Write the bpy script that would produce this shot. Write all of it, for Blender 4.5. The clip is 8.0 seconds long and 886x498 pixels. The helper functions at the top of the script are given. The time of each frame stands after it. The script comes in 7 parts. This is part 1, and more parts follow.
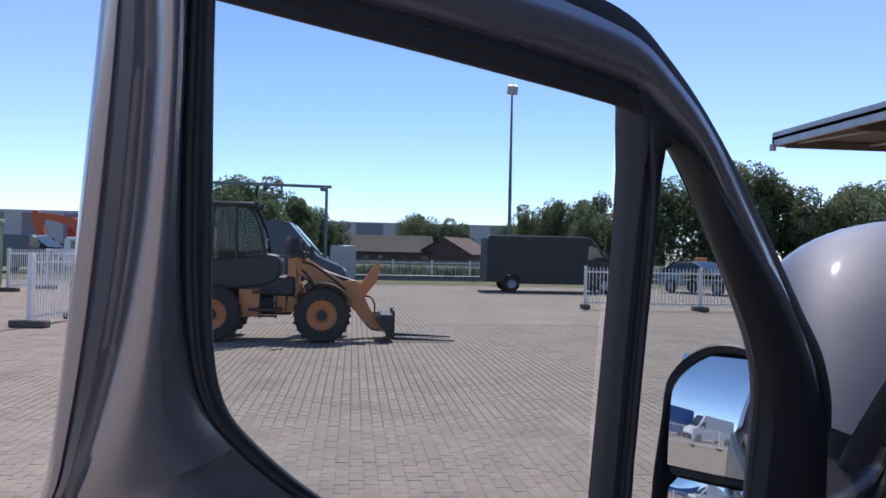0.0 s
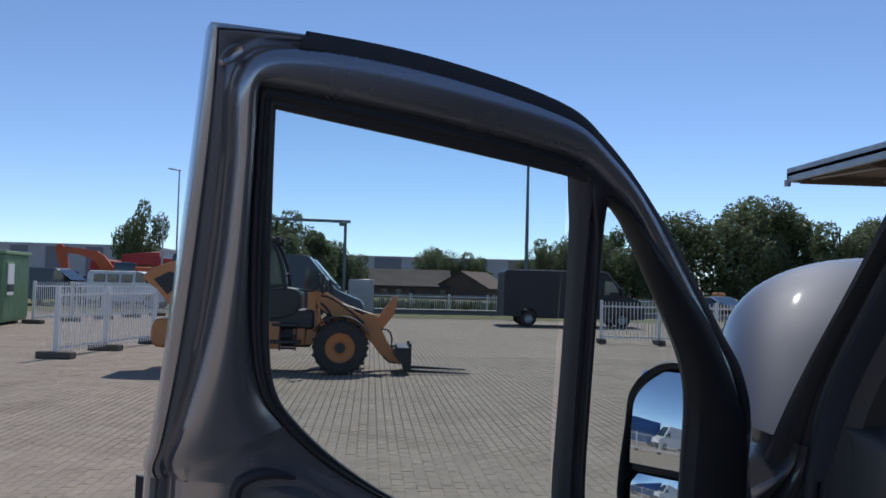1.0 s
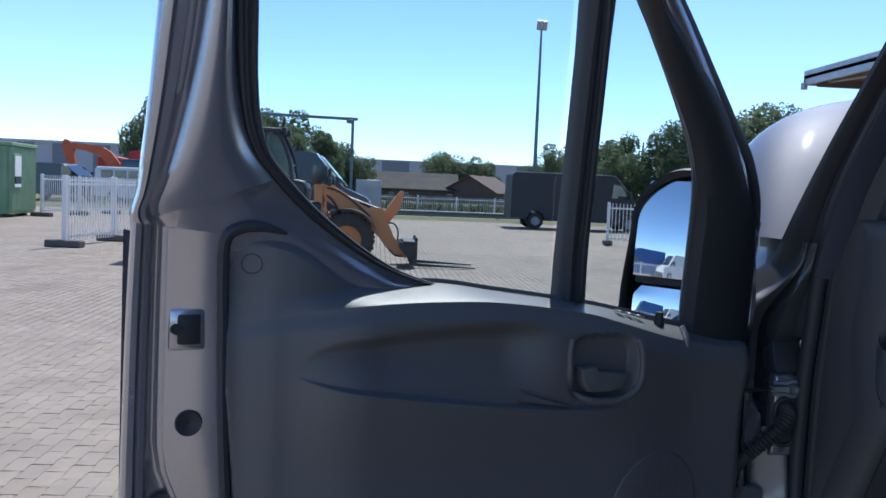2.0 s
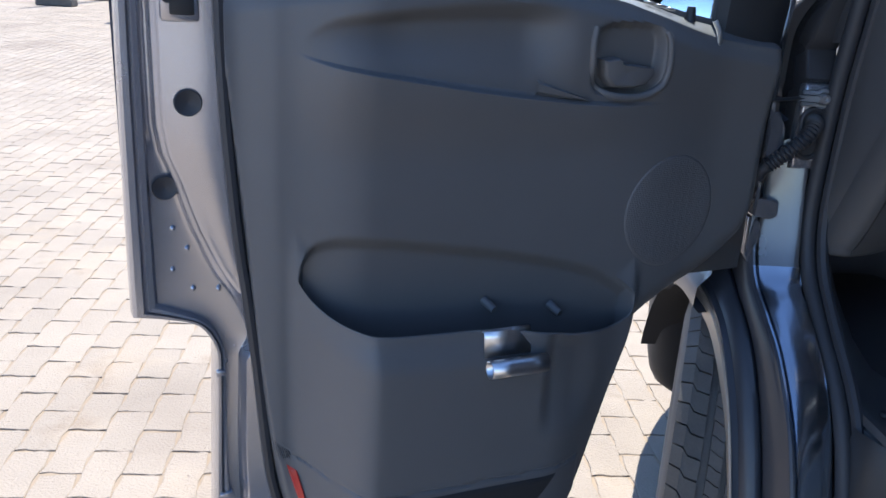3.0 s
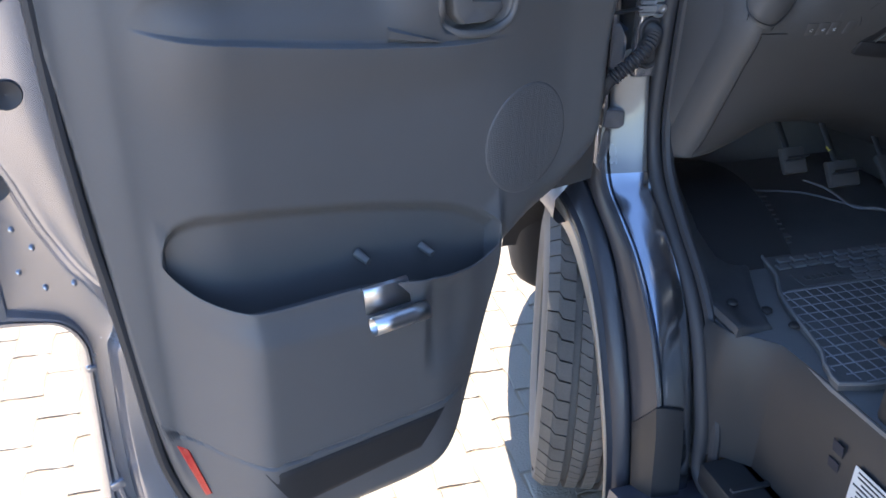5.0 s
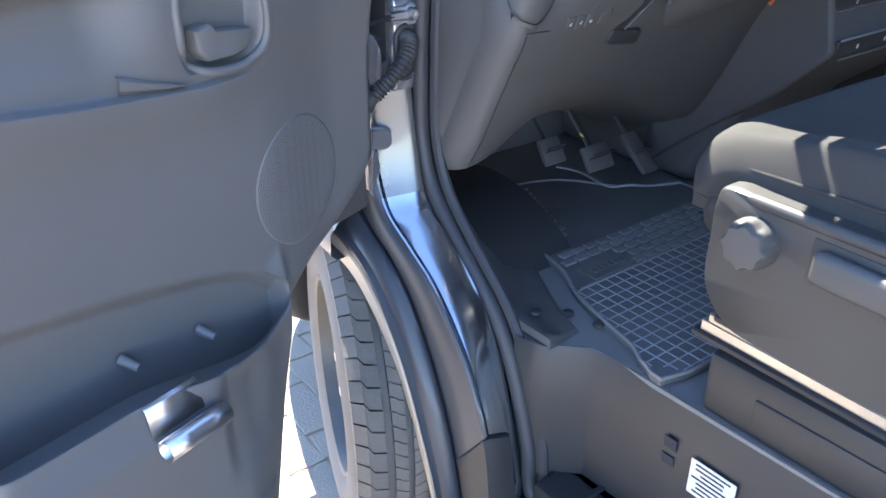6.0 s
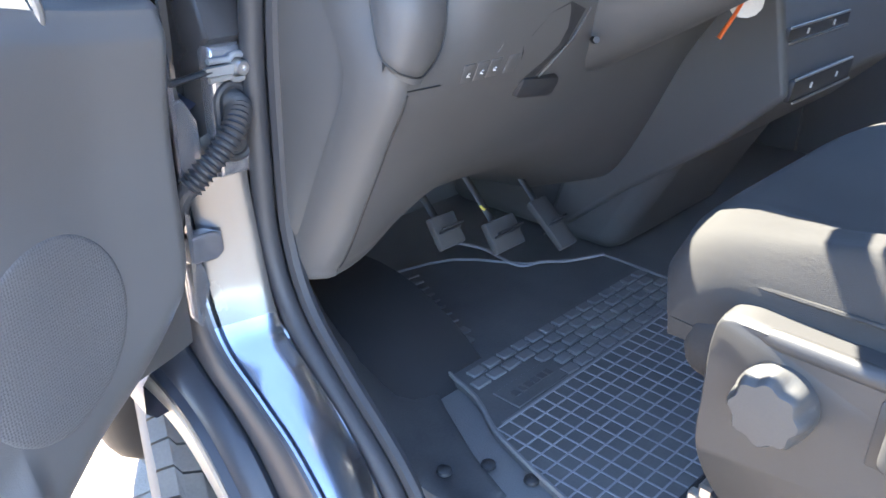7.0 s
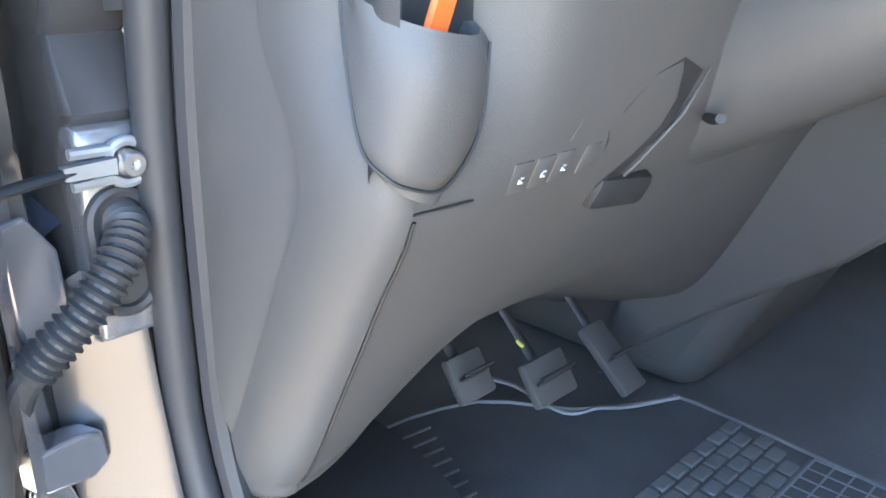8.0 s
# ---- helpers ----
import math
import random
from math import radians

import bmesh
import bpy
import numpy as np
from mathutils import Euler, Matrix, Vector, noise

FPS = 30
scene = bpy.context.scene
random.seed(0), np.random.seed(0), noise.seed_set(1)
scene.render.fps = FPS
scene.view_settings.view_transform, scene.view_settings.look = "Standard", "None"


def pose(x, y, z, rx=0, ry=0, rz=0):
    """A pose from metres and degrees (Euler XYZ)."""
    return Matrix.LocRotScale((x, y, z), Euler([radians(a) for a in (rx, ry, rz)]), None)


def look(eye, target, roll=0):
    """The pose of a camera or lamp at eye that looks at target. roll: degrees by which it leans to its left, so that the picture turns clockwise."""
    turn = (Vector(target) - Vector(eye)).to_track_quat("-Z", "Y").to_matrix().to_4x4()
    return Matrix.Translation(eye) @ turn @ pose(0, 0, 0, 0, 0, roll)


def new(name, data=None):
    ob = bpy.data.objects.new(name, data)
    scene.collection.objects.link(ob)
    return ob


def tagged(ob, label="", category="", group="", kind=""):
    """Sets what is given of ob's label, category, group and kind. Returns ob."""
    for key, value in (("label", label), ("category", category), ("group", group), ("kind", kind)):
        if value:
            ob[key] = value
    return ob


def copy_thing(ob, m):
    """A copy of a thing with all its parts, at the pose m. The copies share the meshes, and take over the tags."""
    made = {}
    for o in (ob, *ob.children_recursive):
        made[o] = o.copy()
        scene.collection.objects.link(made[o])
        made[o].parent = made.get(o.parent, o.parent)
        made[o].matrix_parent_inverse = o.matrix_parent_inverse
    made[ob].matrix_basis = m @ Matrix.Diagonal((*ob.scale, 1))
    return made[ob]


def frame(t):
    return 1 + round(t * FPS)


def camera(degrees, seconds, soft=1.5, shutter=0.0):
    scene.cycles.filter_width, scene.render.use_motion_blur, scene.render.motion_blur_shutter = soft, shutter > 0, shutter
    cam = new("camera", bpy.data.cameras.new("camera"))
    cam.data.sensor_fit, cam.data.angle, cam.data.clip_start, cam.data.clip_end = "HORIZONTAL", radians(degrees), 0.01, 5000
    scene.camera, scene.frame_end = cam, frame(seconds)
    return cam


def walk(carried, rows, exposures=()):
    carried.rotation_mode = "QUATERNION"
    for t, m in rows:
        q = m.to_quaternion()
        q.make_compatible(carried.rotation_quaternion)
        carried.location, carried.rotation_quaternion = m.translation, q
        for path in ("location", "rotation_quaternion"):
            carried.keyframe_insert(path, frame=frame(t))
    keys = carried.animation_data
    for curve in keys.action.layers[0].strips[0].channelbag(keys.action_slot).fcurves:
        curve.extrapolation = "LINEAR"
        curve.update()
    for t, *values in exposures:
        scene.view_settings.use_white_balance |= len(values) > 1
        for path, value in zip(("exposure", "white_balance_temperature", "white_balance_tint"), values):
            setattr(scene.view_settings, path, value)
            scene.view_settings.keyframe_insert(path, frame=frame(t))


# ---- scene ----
cam = camera(56.0, 8.0, soft=1.6)
PATH = [
    (0.0, look((-0.6041, -1.1078, 1.5898), (-0.3905, 0.8807, 1.5996), 1.23)),
    (0.5, look((-0.6070, -1.3361, 1.6194), (-0.4287, 0.6539, 1.7087), 1.37)),
    (1.0, look((-0.6024, -1.4202, 1.5882), (-0.4338, 0.5706, 1.6789), 1.41)),
    (1.2, look((-0.5916, -1.4210, 1.5403), (-0.4258, 0.5699, 1.6342), 1.40)),
    (2.3, look((-0.5797, -1.3462, 1.3453), (-0.4201, 0.6243, 1.0424), 2.74)),
    (2.5, look((-0.5819, -1.3375, 1.3169), (-0.4214, 0.6108, 0.8946), 2.83)),
    (3.0, look((-0.5814, -1.3267, 1.2632), (-0.4199, 0.5535, 0.6009), 3.14)),
    (3.5, look((-0.5804, -1.3358, 1.2266), (-0.4252, 0.4901, 0.4253), 3.16)),
    (4.0, look((-0.5848, -1.3616, 1.2161), (-0.4355, 0.4164, 0.3125), 3.12)),
    (4.2, look((-0.5893, -1.3701, 1.2482), (-0.4389, 0.3983, 0.3263), 2.83)),
    (5.3, look((-0.6216, -1.1958, 1.3592), (0.0815, 0.4391, 0.4466), 0.60)),
    (5.5, look((-0.6293, -1.1481, 1.3581), (0.1901, 0.4326, 0.4470), 0.56)),
    (6.0, look((-0.6114, -1.0568, 1.3478), (0.4740, 0.3435, 0.4200), 0.27)),
    (6.5, look((-0.4789, -0.8928, 1.3015), (0.7906, 0.3443, 0.3752), 0.33)),
    (7.0, look((-0.3396, -0.7611, 1.2766), (0.9704, 0.4864, 0.4235), 0.33)),
    (7.5, look((-0.2168, -0.6133, 1.2501), (1.1145, 0.6674, 0.4838), 0.36)),
    (8.0, look((-0.0743, -0.4894, 1.2102), (1.2590, 0.8190, 0.4957), 0.51)),
]
walk(cam, PATH, exposures=[(0.0, 0.30, 6200, 20), (0.3, 0.0, 6200, 14), (0.6, -0.22, 6250, 10), (1.2, -0.21, 6200, 10), (2.3, 1.0, 5750, 10), (2.6, 1.35, 5750, 10), (3.1, 1.6, 6250, 10), (4.2, 1.4, 6450, 10),
                           (5.3, 3.0, 6700, 10), (5.8, 3.35, 6800, 10), (6.5, 3.6, 6800, 10), (7.0, 4.05, 7050, 10), (7.5, 4.45, 7200, 6), (8.0, 4.62, 7600, 6)])

# ---- light ----
SUN_AZ, SUN_EL = 15.0, 54.0
world = bpy.data.worlds.new("world")
scene.world = world
world.use_nodes = True
wn = world.node_tree.nodes
sky = wn.new("ShaderNodeTexSky")
sky.sky_type, sky.sun_disc = "NISHITA", False
sky.sun_elevation, sky.sun_rotation = radians(SUN_EL), radians(SUN_AZ)
sky.altitude, sky.air_density, sky.dust_density, sky.ozone_density = 600, 0.70, 0.0, 3.6
wn["Background"].inputs["Strength"].default_value = 0.15
world.node_tree.links.new(sky.outputs["Color"], wn["Background"].inputs["Color"])
sun = new("sun", bpy.data.lights.new("sun", "SUN"))
sun.data.energy, sun.data.angle, sun.data.color = 3.7, radians(0.53), (1.0, 0.95, 0.87)
S_DIR = Vector((math.sin(radians(SUN_AZ)) * math.cos(radians(SUN_EL)), math.cos(radians(SUN_AZ)) * math.cos(radians(SUN_EL)), math.sin(radians(SUN_EL))))
sun.matrix_world = look(S_DIR * 60, (0, 0, 0))


# ---- materials ----
def surf(name, c1, c2=None, rough=0.6, metal=0.0, scale=8.0, fine=120.0, bump=0.0, coat=0.0, vary=0.0, spec=0.5):
    """Two-scale noise between c1 and c2, roughness variation, fine relief; vary: colour spread from piece to piece."""
    m = bpy.data.materials.new(name)
    m.use_nodes = True
    nt, p = m.node_tree, m.node_tree.nodes["Principled BSDF"]
    c2 = c2 or tuple(v * 0.8 for v in c1)
    tc = nt.nodes.new("ShaderNodeTexCoord")
    n1, n2 = nt.nodes.new("ShaderNodeTexNoise"), nt.nodes.new("ShaderNodeTexNoise")
    n1.inputs["Scale"].default_value, n1.inputs["Detail"].default_value = scale, 6
    n2.inputs["Scale"].default_value, n2.inputs["Detail"].default_value = fine, 3
    for n in (n1, n2):
        nt.links.new(tc.outputs["Object"], n.inputs["Vector"])
    add = nt.nodes.new("ShaderNodeMath")
    add.operation = "MULTIPLY_ADD"
    add.inputs[1].default_value = 0.45
    nt.links.new(n2.outputs["Fac"], add.inputs[0])
    nt.links.new(n1.outputs["Fac"], add.inputs[2])
    ramp = nt.nodes.new("ShaderNodeMapRange")
    ramp.inputs["From Min"].default_value, ramp.inputs["From Max"].default_value = 0.45, 1.0
    nt.links.new(add.outputs[0], ramp.inputs["Value"])
    mix = nt.nodes.new("ShaderNodeMix")
    mix.data_type = "RGBA"
    mix.inputs["A"].default_value, mix.inputs["B"].default_value = (*c1, 1), (*c2, 1)
    nt.links.new(ramp.outputs["Result"], mix.inputs["Factor"])
    colour = mix.outputs["Result"]
    if vary:
        info, hsv, mr = nt.nodes.new("ShaderNodeObjectInfo"), nt.nodes.new("ShaderNodeHueSaturation"), nt.nodes.new("ShaderNodeMapRange")
        geo_in, sumr, fr = nt.nodes.new("ShaderNodeNewGeometry"), nt.nodes.new("ShaderNodeMath"), nt.nodes.new("ShaderNodeMath")
        fr.operation = "FRACT"
        nt.links.new(info.outputs["Random"], sumr.inputs[0])
        nt.links.new(geo_in.outputs["Random Per Island"], sumr.inputs[1])
        nt.links.new(sumr.outputs[0], fr.inputs[0])
        mr.inputs["To Min"].default_value, mr.inputs["To Max"].default_value = 1 - vary, 1 + vary
        nt.links.new(fr.outputs[0], mr.inputs["Value"])
        nt.links.new(mr.outputs["Result"], hsv.inputs["Value"])
        nt.links.new(colour, hsv.inputs["Color"])
        colour = hsv.outputs["Color"]
    nt.links.new(colour, p.inputs["Base Color"])
    rr = nt.nodes.new("ShaderNodeMapRange")
    rr.inputs["To Min"].default_value, rr.inputs["To Max"].default_value = max(rough - 0.08, 0.02), min(rough + 0.08, 1)
    nt.links.new(n1.outputs["Fac"], rr.inputs["Value"])
    nt.links.new(rr.outputs["Result"], p.inputs["Roughness"])
    p.inputs["Metallic"].default_value, p.inputs["Coat Weight"].default_value, p.inputs["Specular IOR Level"].default_value = metal, coat, spec
    p.inputs["Coat Roughness"].default_value = 0.05
    if bump:
        b = nt.nodes.new("ShaderNodeBump")
        b.inputs["Strength"].default_value, b.inputs["Distance"].default_value = bump, 0.004
        nt.links.new(n2.outputs["Fac"], b.inputs["Height"])
        nt.links.new(b.outputs["Normal"], p.inputs["Normal"])
    return m


def glass_mat(name, tint):
    m = bpy.data.materials.new(name)
    m.use_nodes = True
    nt = m.node_tree
    nt.nodes.remove(nt.nodes["Principled BSDF"])
    clear, shine = nt.nodes.new("ShaderNodeBsdfTransparent"), nt.nodes.new("ShaderNodeBsdfGlossy")
    mixs, fres = nt.nodes.new("ShaderNodeMixShader"), nt.nodes.new("ShaderNodeFresnel")
    clear.inputs["Color"].default_value = (*tint, 1)
    shine.inputs["Roughness"].default_value = 0.02
    fres.inputs["IOR"].default_value = 1.35
    cap = nt.nodes.new("ShaderNodeMath")
    cap.operation = "MINIMUM"
    cap.inputs[1].default_value = 0.10
    nt.links.new(fres.outputs[0], cap.inputs[0])
    nt.links.new(cap.outputs[0], mixs.inputs[0])
    nt.links.new(clear.outputs[0], mixs.inputs[1])
    nt.links.new(shine.outputs[0], mixs.inputs[2])
    nt.links.new(mixs.outputs[0], nt.nodes["Material Output"].inputs["Surface"])
    return m


# one silver in two tones: sunlight dimmed in PAINT, shade lifted in PAINT_IN
PAINT = surf("sun_dimmed_silver_paint", (0.062, 0.069, 0.096), (0.054, 0.060, 0.084), 0.60, 0.25, 3, 900, 0.01, coat=0.6)
PAINT_IN = surf("silver_paint_inside", (0.43, 0.43, 0.46), (0.39, 0.39, 0.42), 0.25, 0.75, 5, 700, 0.0, coat=0.5)
# silver flange tinted tan: bounce light from the sunlit paving put into its colour
LIPPAINT = surf("ground_bounce_flange_paint", (0.50, 0.41, 0.32), (0.43, 0.35, 0.27), 0.45, 0.1, 6, 400, 0.05)
# copy of the silver paint with shade and the dark door's reflection put in
SHADED_PAINT = surf("shaded_silver_paint", (0.042, 0.046, 0.058), (0.034, 0.038, 0.048), 0.46, 0.1, 3, 900, 0.0, coat=0.15)
# glossy silver with a bluish, near-mirror base that boosts its sky reflection
SHUT_PAINT = surf("sky_sheen_shut_paint", (0.36, 0.39, 0.44), (0.33, 0.36, 0.41), 0.16, 0.95, 3, 900, 0.02, coat=1.0)
# same body silver, darkened to hold down direct sun on the pillar
PILLAR = surf("sun_dimmed_pillar_paint", (0.105, 0.104, 0.108), (0.088, 0.087, 0.092), 0.26, 0.55, 4, 700, 0.02, coat=0.6)
TRIM = surf("dark_grained_plastic", (0.130, 0.127, 0.127), (0.110, 0.108, 0.108), 0.46, 0, 4, 900, 0.12)
TRIM_B = surf("black_grained_plastic", (0.026, 0.026, 0.028), (0.020, 0.020, 0.022), 0.55, 0, 6, 1200, 0.15)
DASH = surf("charcoal_soft_plastic", (0.095, 0.092, 0.090), (0.078, 0.076, 0.076), 0.50, 0, 5, 800, 0.1)
RUBBER = surf("black_rubber", (0.034, 0.035, 0.040), (0.042, 0.042, 0.046), 0.55, 0, 9, 200, 0.05)
MATRUB = surf("ribbed_mat_rubber", (0.085, 0.085, 0.088), (0.135, 0.132, 0.128), 0.45, 0, 14, 260, 0.08)
TYRE = surf("tyre_rubber", (0.09, 0.083, 0.077), (0.14, 0.127, 0.114), 0.8, 0, 14, 260, 0.12)
TYRE_FAR = surf("worn_tyre_rubber", (0.025, 0.024, 0.023), (0.06, 0.052, 0.045), 0.85, 0, 7, 80, 0.3)
CHROME = surf("polished_steel", (0.66, 0.66, 0.67), (0.54, 0.54, 0.55), 0.34, 1.0, 20, 300, 0.02)
ALU = surf("aluminium_rail", (0.55, 0.53, 0.50), (0.40, 0.38, 0.36), 0.35, 0.9, 12, 300, 0.05)
RIM = surf("wheel_rim_paint", (0.11, 0.105, 0.10), (0.08, 0.078, 0.075), 0.5, 0.4, 10, 200, 0.03)
MIRROR = surf("mirror_glass", (0.90, 0.92, 0.94), (0.90, 0.92, 0.94), 0.1, 1.0, 1, 2, 0.0)
MIRROR.node_tree.nodes["Principled BSDF"].inputs["Roughness"].default_value = 0.0
for lk in list(MIRROR.node_tree.links):
    if lk.to_socket.name == "Roughness":
        MIRROR.node_tree.links.remove(lk)
GLASS = glass_mat("tinted_side_glass", (0.925, 0.955, 0.952))
CABGLASS = glass_mat("grey_green_cab_glass", (0.62, 0.70, 0.70))
SCREEN = glass_mat("windscreen_glass", (0.92, 0.95, 0.94))
SPEAKER = surf("perforated_plastic", (0.136, 0.133, 0.134), (0.112, 0.110, 0.111), 0.5, 0, 4, 900, 0.12)
holes = SPEAKER.node_tree.nodes.new("ShaderNodeTexVoronoi")
holes.inputs["Scale"].default_value, holes.inputs["Randomness"].default_value = 330.0, 0.25
SPEAKER.node_tree.links.new(SPEAKER.node_tree.nodes["Texture Coordinate"].outputs["Object"], holes.inputs["Vector"])
SPEAKER.node_tree.links.new(holes.outputs["Distance"], SPEAKER.node_tree.nodes["Bump"].inputs["Height"])
SPEAKER.node_tree.nodes["Bump"].inputs["Strength"].default_value = 0.3
SEATCLOTH = surf("woven_grey_cloth", (0.040, 0.038, 0.036), (0.029, 0.028, 0.027), 0.9, 0, 5, 1500, 0.4)
SEATPL = surf("grey_seat_plastic", (0.046, 0.045, 0.044), (0.038, 0.037, 0.037), 0.5, 0, 5, 800, 0.08)
KNOB = surf("light_grey_plastic", (0.072, 0.071, 0.069), (0.060, 0.059, 0.058), 0.5, 0, 8, 500, 0.04)
FLOORPL = surf("black_step_plastic", (0.028, 0.029, 0.031), (0.022, 0.023, 0.025), 0.45, 0, 5, 700, 0.1)
SCUFFED = surf("scuffed_black_lining", (0.050, 0.050, 0.053), (0.095, 0.092, 0.090), 0.48, 0, 16, 300, 0.08)
# dusty black floor, its colour raised further to imitate lens haze in the footwell
CARPET = surf("dusty_haze_lifted_floor", (0.14, 0.14, 0.143), (0.19, 0.187, 0.182), 0.55, 0, 10, 400, 0.3)
RED = surf("red_reflector", (0.55, 0.03, 0.02), (0.45, 0.02, 0.02), 0.3, 0, 30, 300, 0.1)
ORANGE_TAG = surf("orange_plastic", (0.85, 0.16, 0.03), (0.7, 0.12, 0.03), 0.4, 0, 12, 200, 0.02)
PAPER = surf("white_paper", (0.72, 0.70, 0.66), (0.62, 0.60, 0.56), 0.7, 0, 12, 300, 0.03)
INK = surf("dark_print", (0.03, 0.03, 0.04), None, 0.7)
WHITEPRINT = surf("white_print", (0.6, 0.6, 0.6), None, 0.6)
PAVER = surf("concrete_paver", (0.332, 0.276, 0.216), (0.262, 0.217, 0.172), 0.9, 0, 2.2, 150, 0.8, vary=0.06)


def soil(m, amount=1.0):
    """Stains of the yard in world space: broad grey-brown clouds, small dark spots and pale sandy dust."""
    nt, p = m.node_tree, m.node_tree.nodes["Principled BSDF"]
    at = nt.nodes.new("ShaderNodeNewGeometry")
    for nd in nt.nodes:
        if nd.bl_idname == "ShaderNodeTexNoise":
            nt.links.new(at.outputs["Position"], nd.inputs["Vector"])
    colour = [lk for lk in nt.links if lk.to_socket == p.inputs["Base Color"]][0].from_socket
    for size, lo, hi, tint in ((0.9, 0.50, 0.78, (0.74, 0.71, 0.70)), (6.0, 0.58, 0.80, (0.80, 0.74, 0.68)), (38.0, 0.68, 0.76, (0.45, 0.42, 0.40)), (3.1, 0.52, 0.75, (1.16, 1.12, 1.05))):
        nz, mr, mx = nt.nodes.new("ShaderNodeTexNoise"), nt.nodes.new("ShaderNodeMapRange"), nt.nodes.new("ShaderNodeMix")
        nz.inputs["Scale"].default_value, nz.inputs["Detail"].default_value, nz.inputs["Roughness"].default_value = size, 5, 0.6
        nt.links.new(at.outputs["Position"], nz.inputs["Vector"])
        mr.inputs["From Min"].default_value, mr.inputs["From Max"].default_value, mr.inputs["To Max"].default_value = lo, hi, amount
        nt.links.new(nz.outputs["Fac"], mr.inputs["Value"])
        mx.data_type, mx.blend_type = "RGBA", "MULTIPLY"
        nt.links.new(mr.outputs["Result"], mx.inputs["Factor"])
        nt.links.new(colour, mx.inputs["A"])
        mx.inputs["B"].default_value = (*tint, 1)
        colour = mx.outputs["Result"]
    nt.links.new(colour, p.inputs["Base Color"])


soil(PAVER)
WHITE = surf("white_fence_paint", (0.84, 0.83, 0.80), (0.74, 0.73, 0.70), 0.5, 0, 4, 60, 0.05)
CONCRETE = surf("grey_brown_concrete", (0.13, 0.115, 0.10), (0.09, 0.08, 0.07), 0.9, 0, 6, 60, 0.4)
GALV = surf("galvanised_steel", (0.42, 0.43, 0.44), (0.32, 0.33, 0.34), 0.45, 0.6, 3, 40, 0.05)
RAILSTEEL = surf("weathered_rail_steel", (0.24, 0.25, 0.255), (0.17, 0.175, 0.18), 0.7, 0.1, 3, 40, 0.1)
MAST = surf("grey_green_mast_paint", (0.14, 0.19, 0.19), (0.10, 0.14, 0.14), 0.5, 0, 3, 40, 0.05)
YELLOW = surf("loader_yellow_paint", (0.62, 0.25, 0.085), (0.50, 0.20, 0.07), 0.45, 0, 3, 30, 0.05)
LOADER_DARK = surf("loader_dark_parts", (0.02, 0.021, 0.024), (0.035, 0.034, 0.033), 0.5, 0, 4, 40, 0.1)
ORANGE = surf("excavator_orange_paint", (0.62, 0.12, 0.03), (0.5, 0.09, 0.025), 0.5, 0, 2, 20, 0.05)
CRANE_RED = surf("crane_red_paint", (0.42, 0.04, 0.03), (0.33, 0.03, 0.03), 0.5, 0, 2, 20, 0.05)
GREEN = surf("container_green_paint", (0.22, 0.34, 0.19), (0.17, 0.27, 0.15), 0.6, 0, 2, 25, 0.1)
NAVY = surf("dark_navy_paint", (0.012, 0.015, 0.030), (0.010, 0.012, 0.022), 0.3, 0.2, 2, 20, 0.02, coat=0.5)
BLACKBOX = surf("black_box_panel", (0.016, 0.017, 0.021), (0.022, 0.023, 0.027), 0.5, 0, 2, 20, 0.05)
CARPAINT = surf("grey_car_paint", (0.12, 0.14, 0.17), (0.10, 0.11, 0.13), 0.25, 0.6, 2, 20, 0.02, coat=0.6)
DARKGLASS = surf("dark_vehicle_glass", (0.03, 0.05, 0.06), (0.02, 0.035, 0.045), 0.08, 0, 2, 20, 0.0, spec=0.9)
VANWHITE = surf("white_vehicle_paint", (0.70, 0.71, 0.72), (0.6, 0.61, 0.62), 0.35, 0, 2, 20, 0.02)
BLUE = surf("blue_vehicle_paint", (0.03, 0.11, 0.33), (0.025, 0.09, 0.27), 0.35, 0, 2, 20, 0.02)
LAMPGLASS = surf("floodlight_glass", (0.45, 0.46, 0.48), (0.35, 0.36, 0.38), 0.2, 0, 4, 20, 0.02)
BRICKWALL = surf("red_brown_brick", (0.17, 0.11, 0.09), (0.12, 0.085, 0.07), 0.9, 0, 1.5, 12, 0.3)
ROOFDARK = surf("weathered_dark_roof", (0.09, 0.07, 0.06), (0.05, 0.045, 0.042), 0.9, 0, 0.8, 7, 0.4)
ROOFRED = surf("old_red_roof_tiles", (0.16, 0.10, 0.08), (0.11, 0.075, 0.06), 0.9, 0, 0.8, 7, 0.4)
HALL = surf("grey_hall_cladding", (0.42, 0.43, 0.445), (0.36, 0.37, 0.385), 0.6, 0, 0.05, 1.5, 0.1)
HALLDARK = surf("dark_hall_cladding", (0.19, 0.20, 0.22), (0.16, 0.17, 0.19), 0.6, 0, 0.05, 1.5, 0.1)
GRASS = surf("dry_grass", (0.10, 0.115, 0.035), (0.17, 0.145, 0.06), 0.95, 0, 0.4, 9, 0.5)
LEAF = surf("tree_leaves", (0.125, 0.165, 0.075), (0.16, 0.195, 0.10), 0.6, 0, 0.5, 4, 0.0, vary=0.35)
BARK = surf("tree_bark", (0.07, 0.055, 0.04), (0.05, 0.04, 0.03), 0.95, 0, 3, 30, 0.6)
CANOPYUNDER = surf("weathered_canopy_underside", (0.16, 0.13, 0.10), (0.11, 0.09, 0.075), 0.8, 0, 1.5, 20, 0.2)


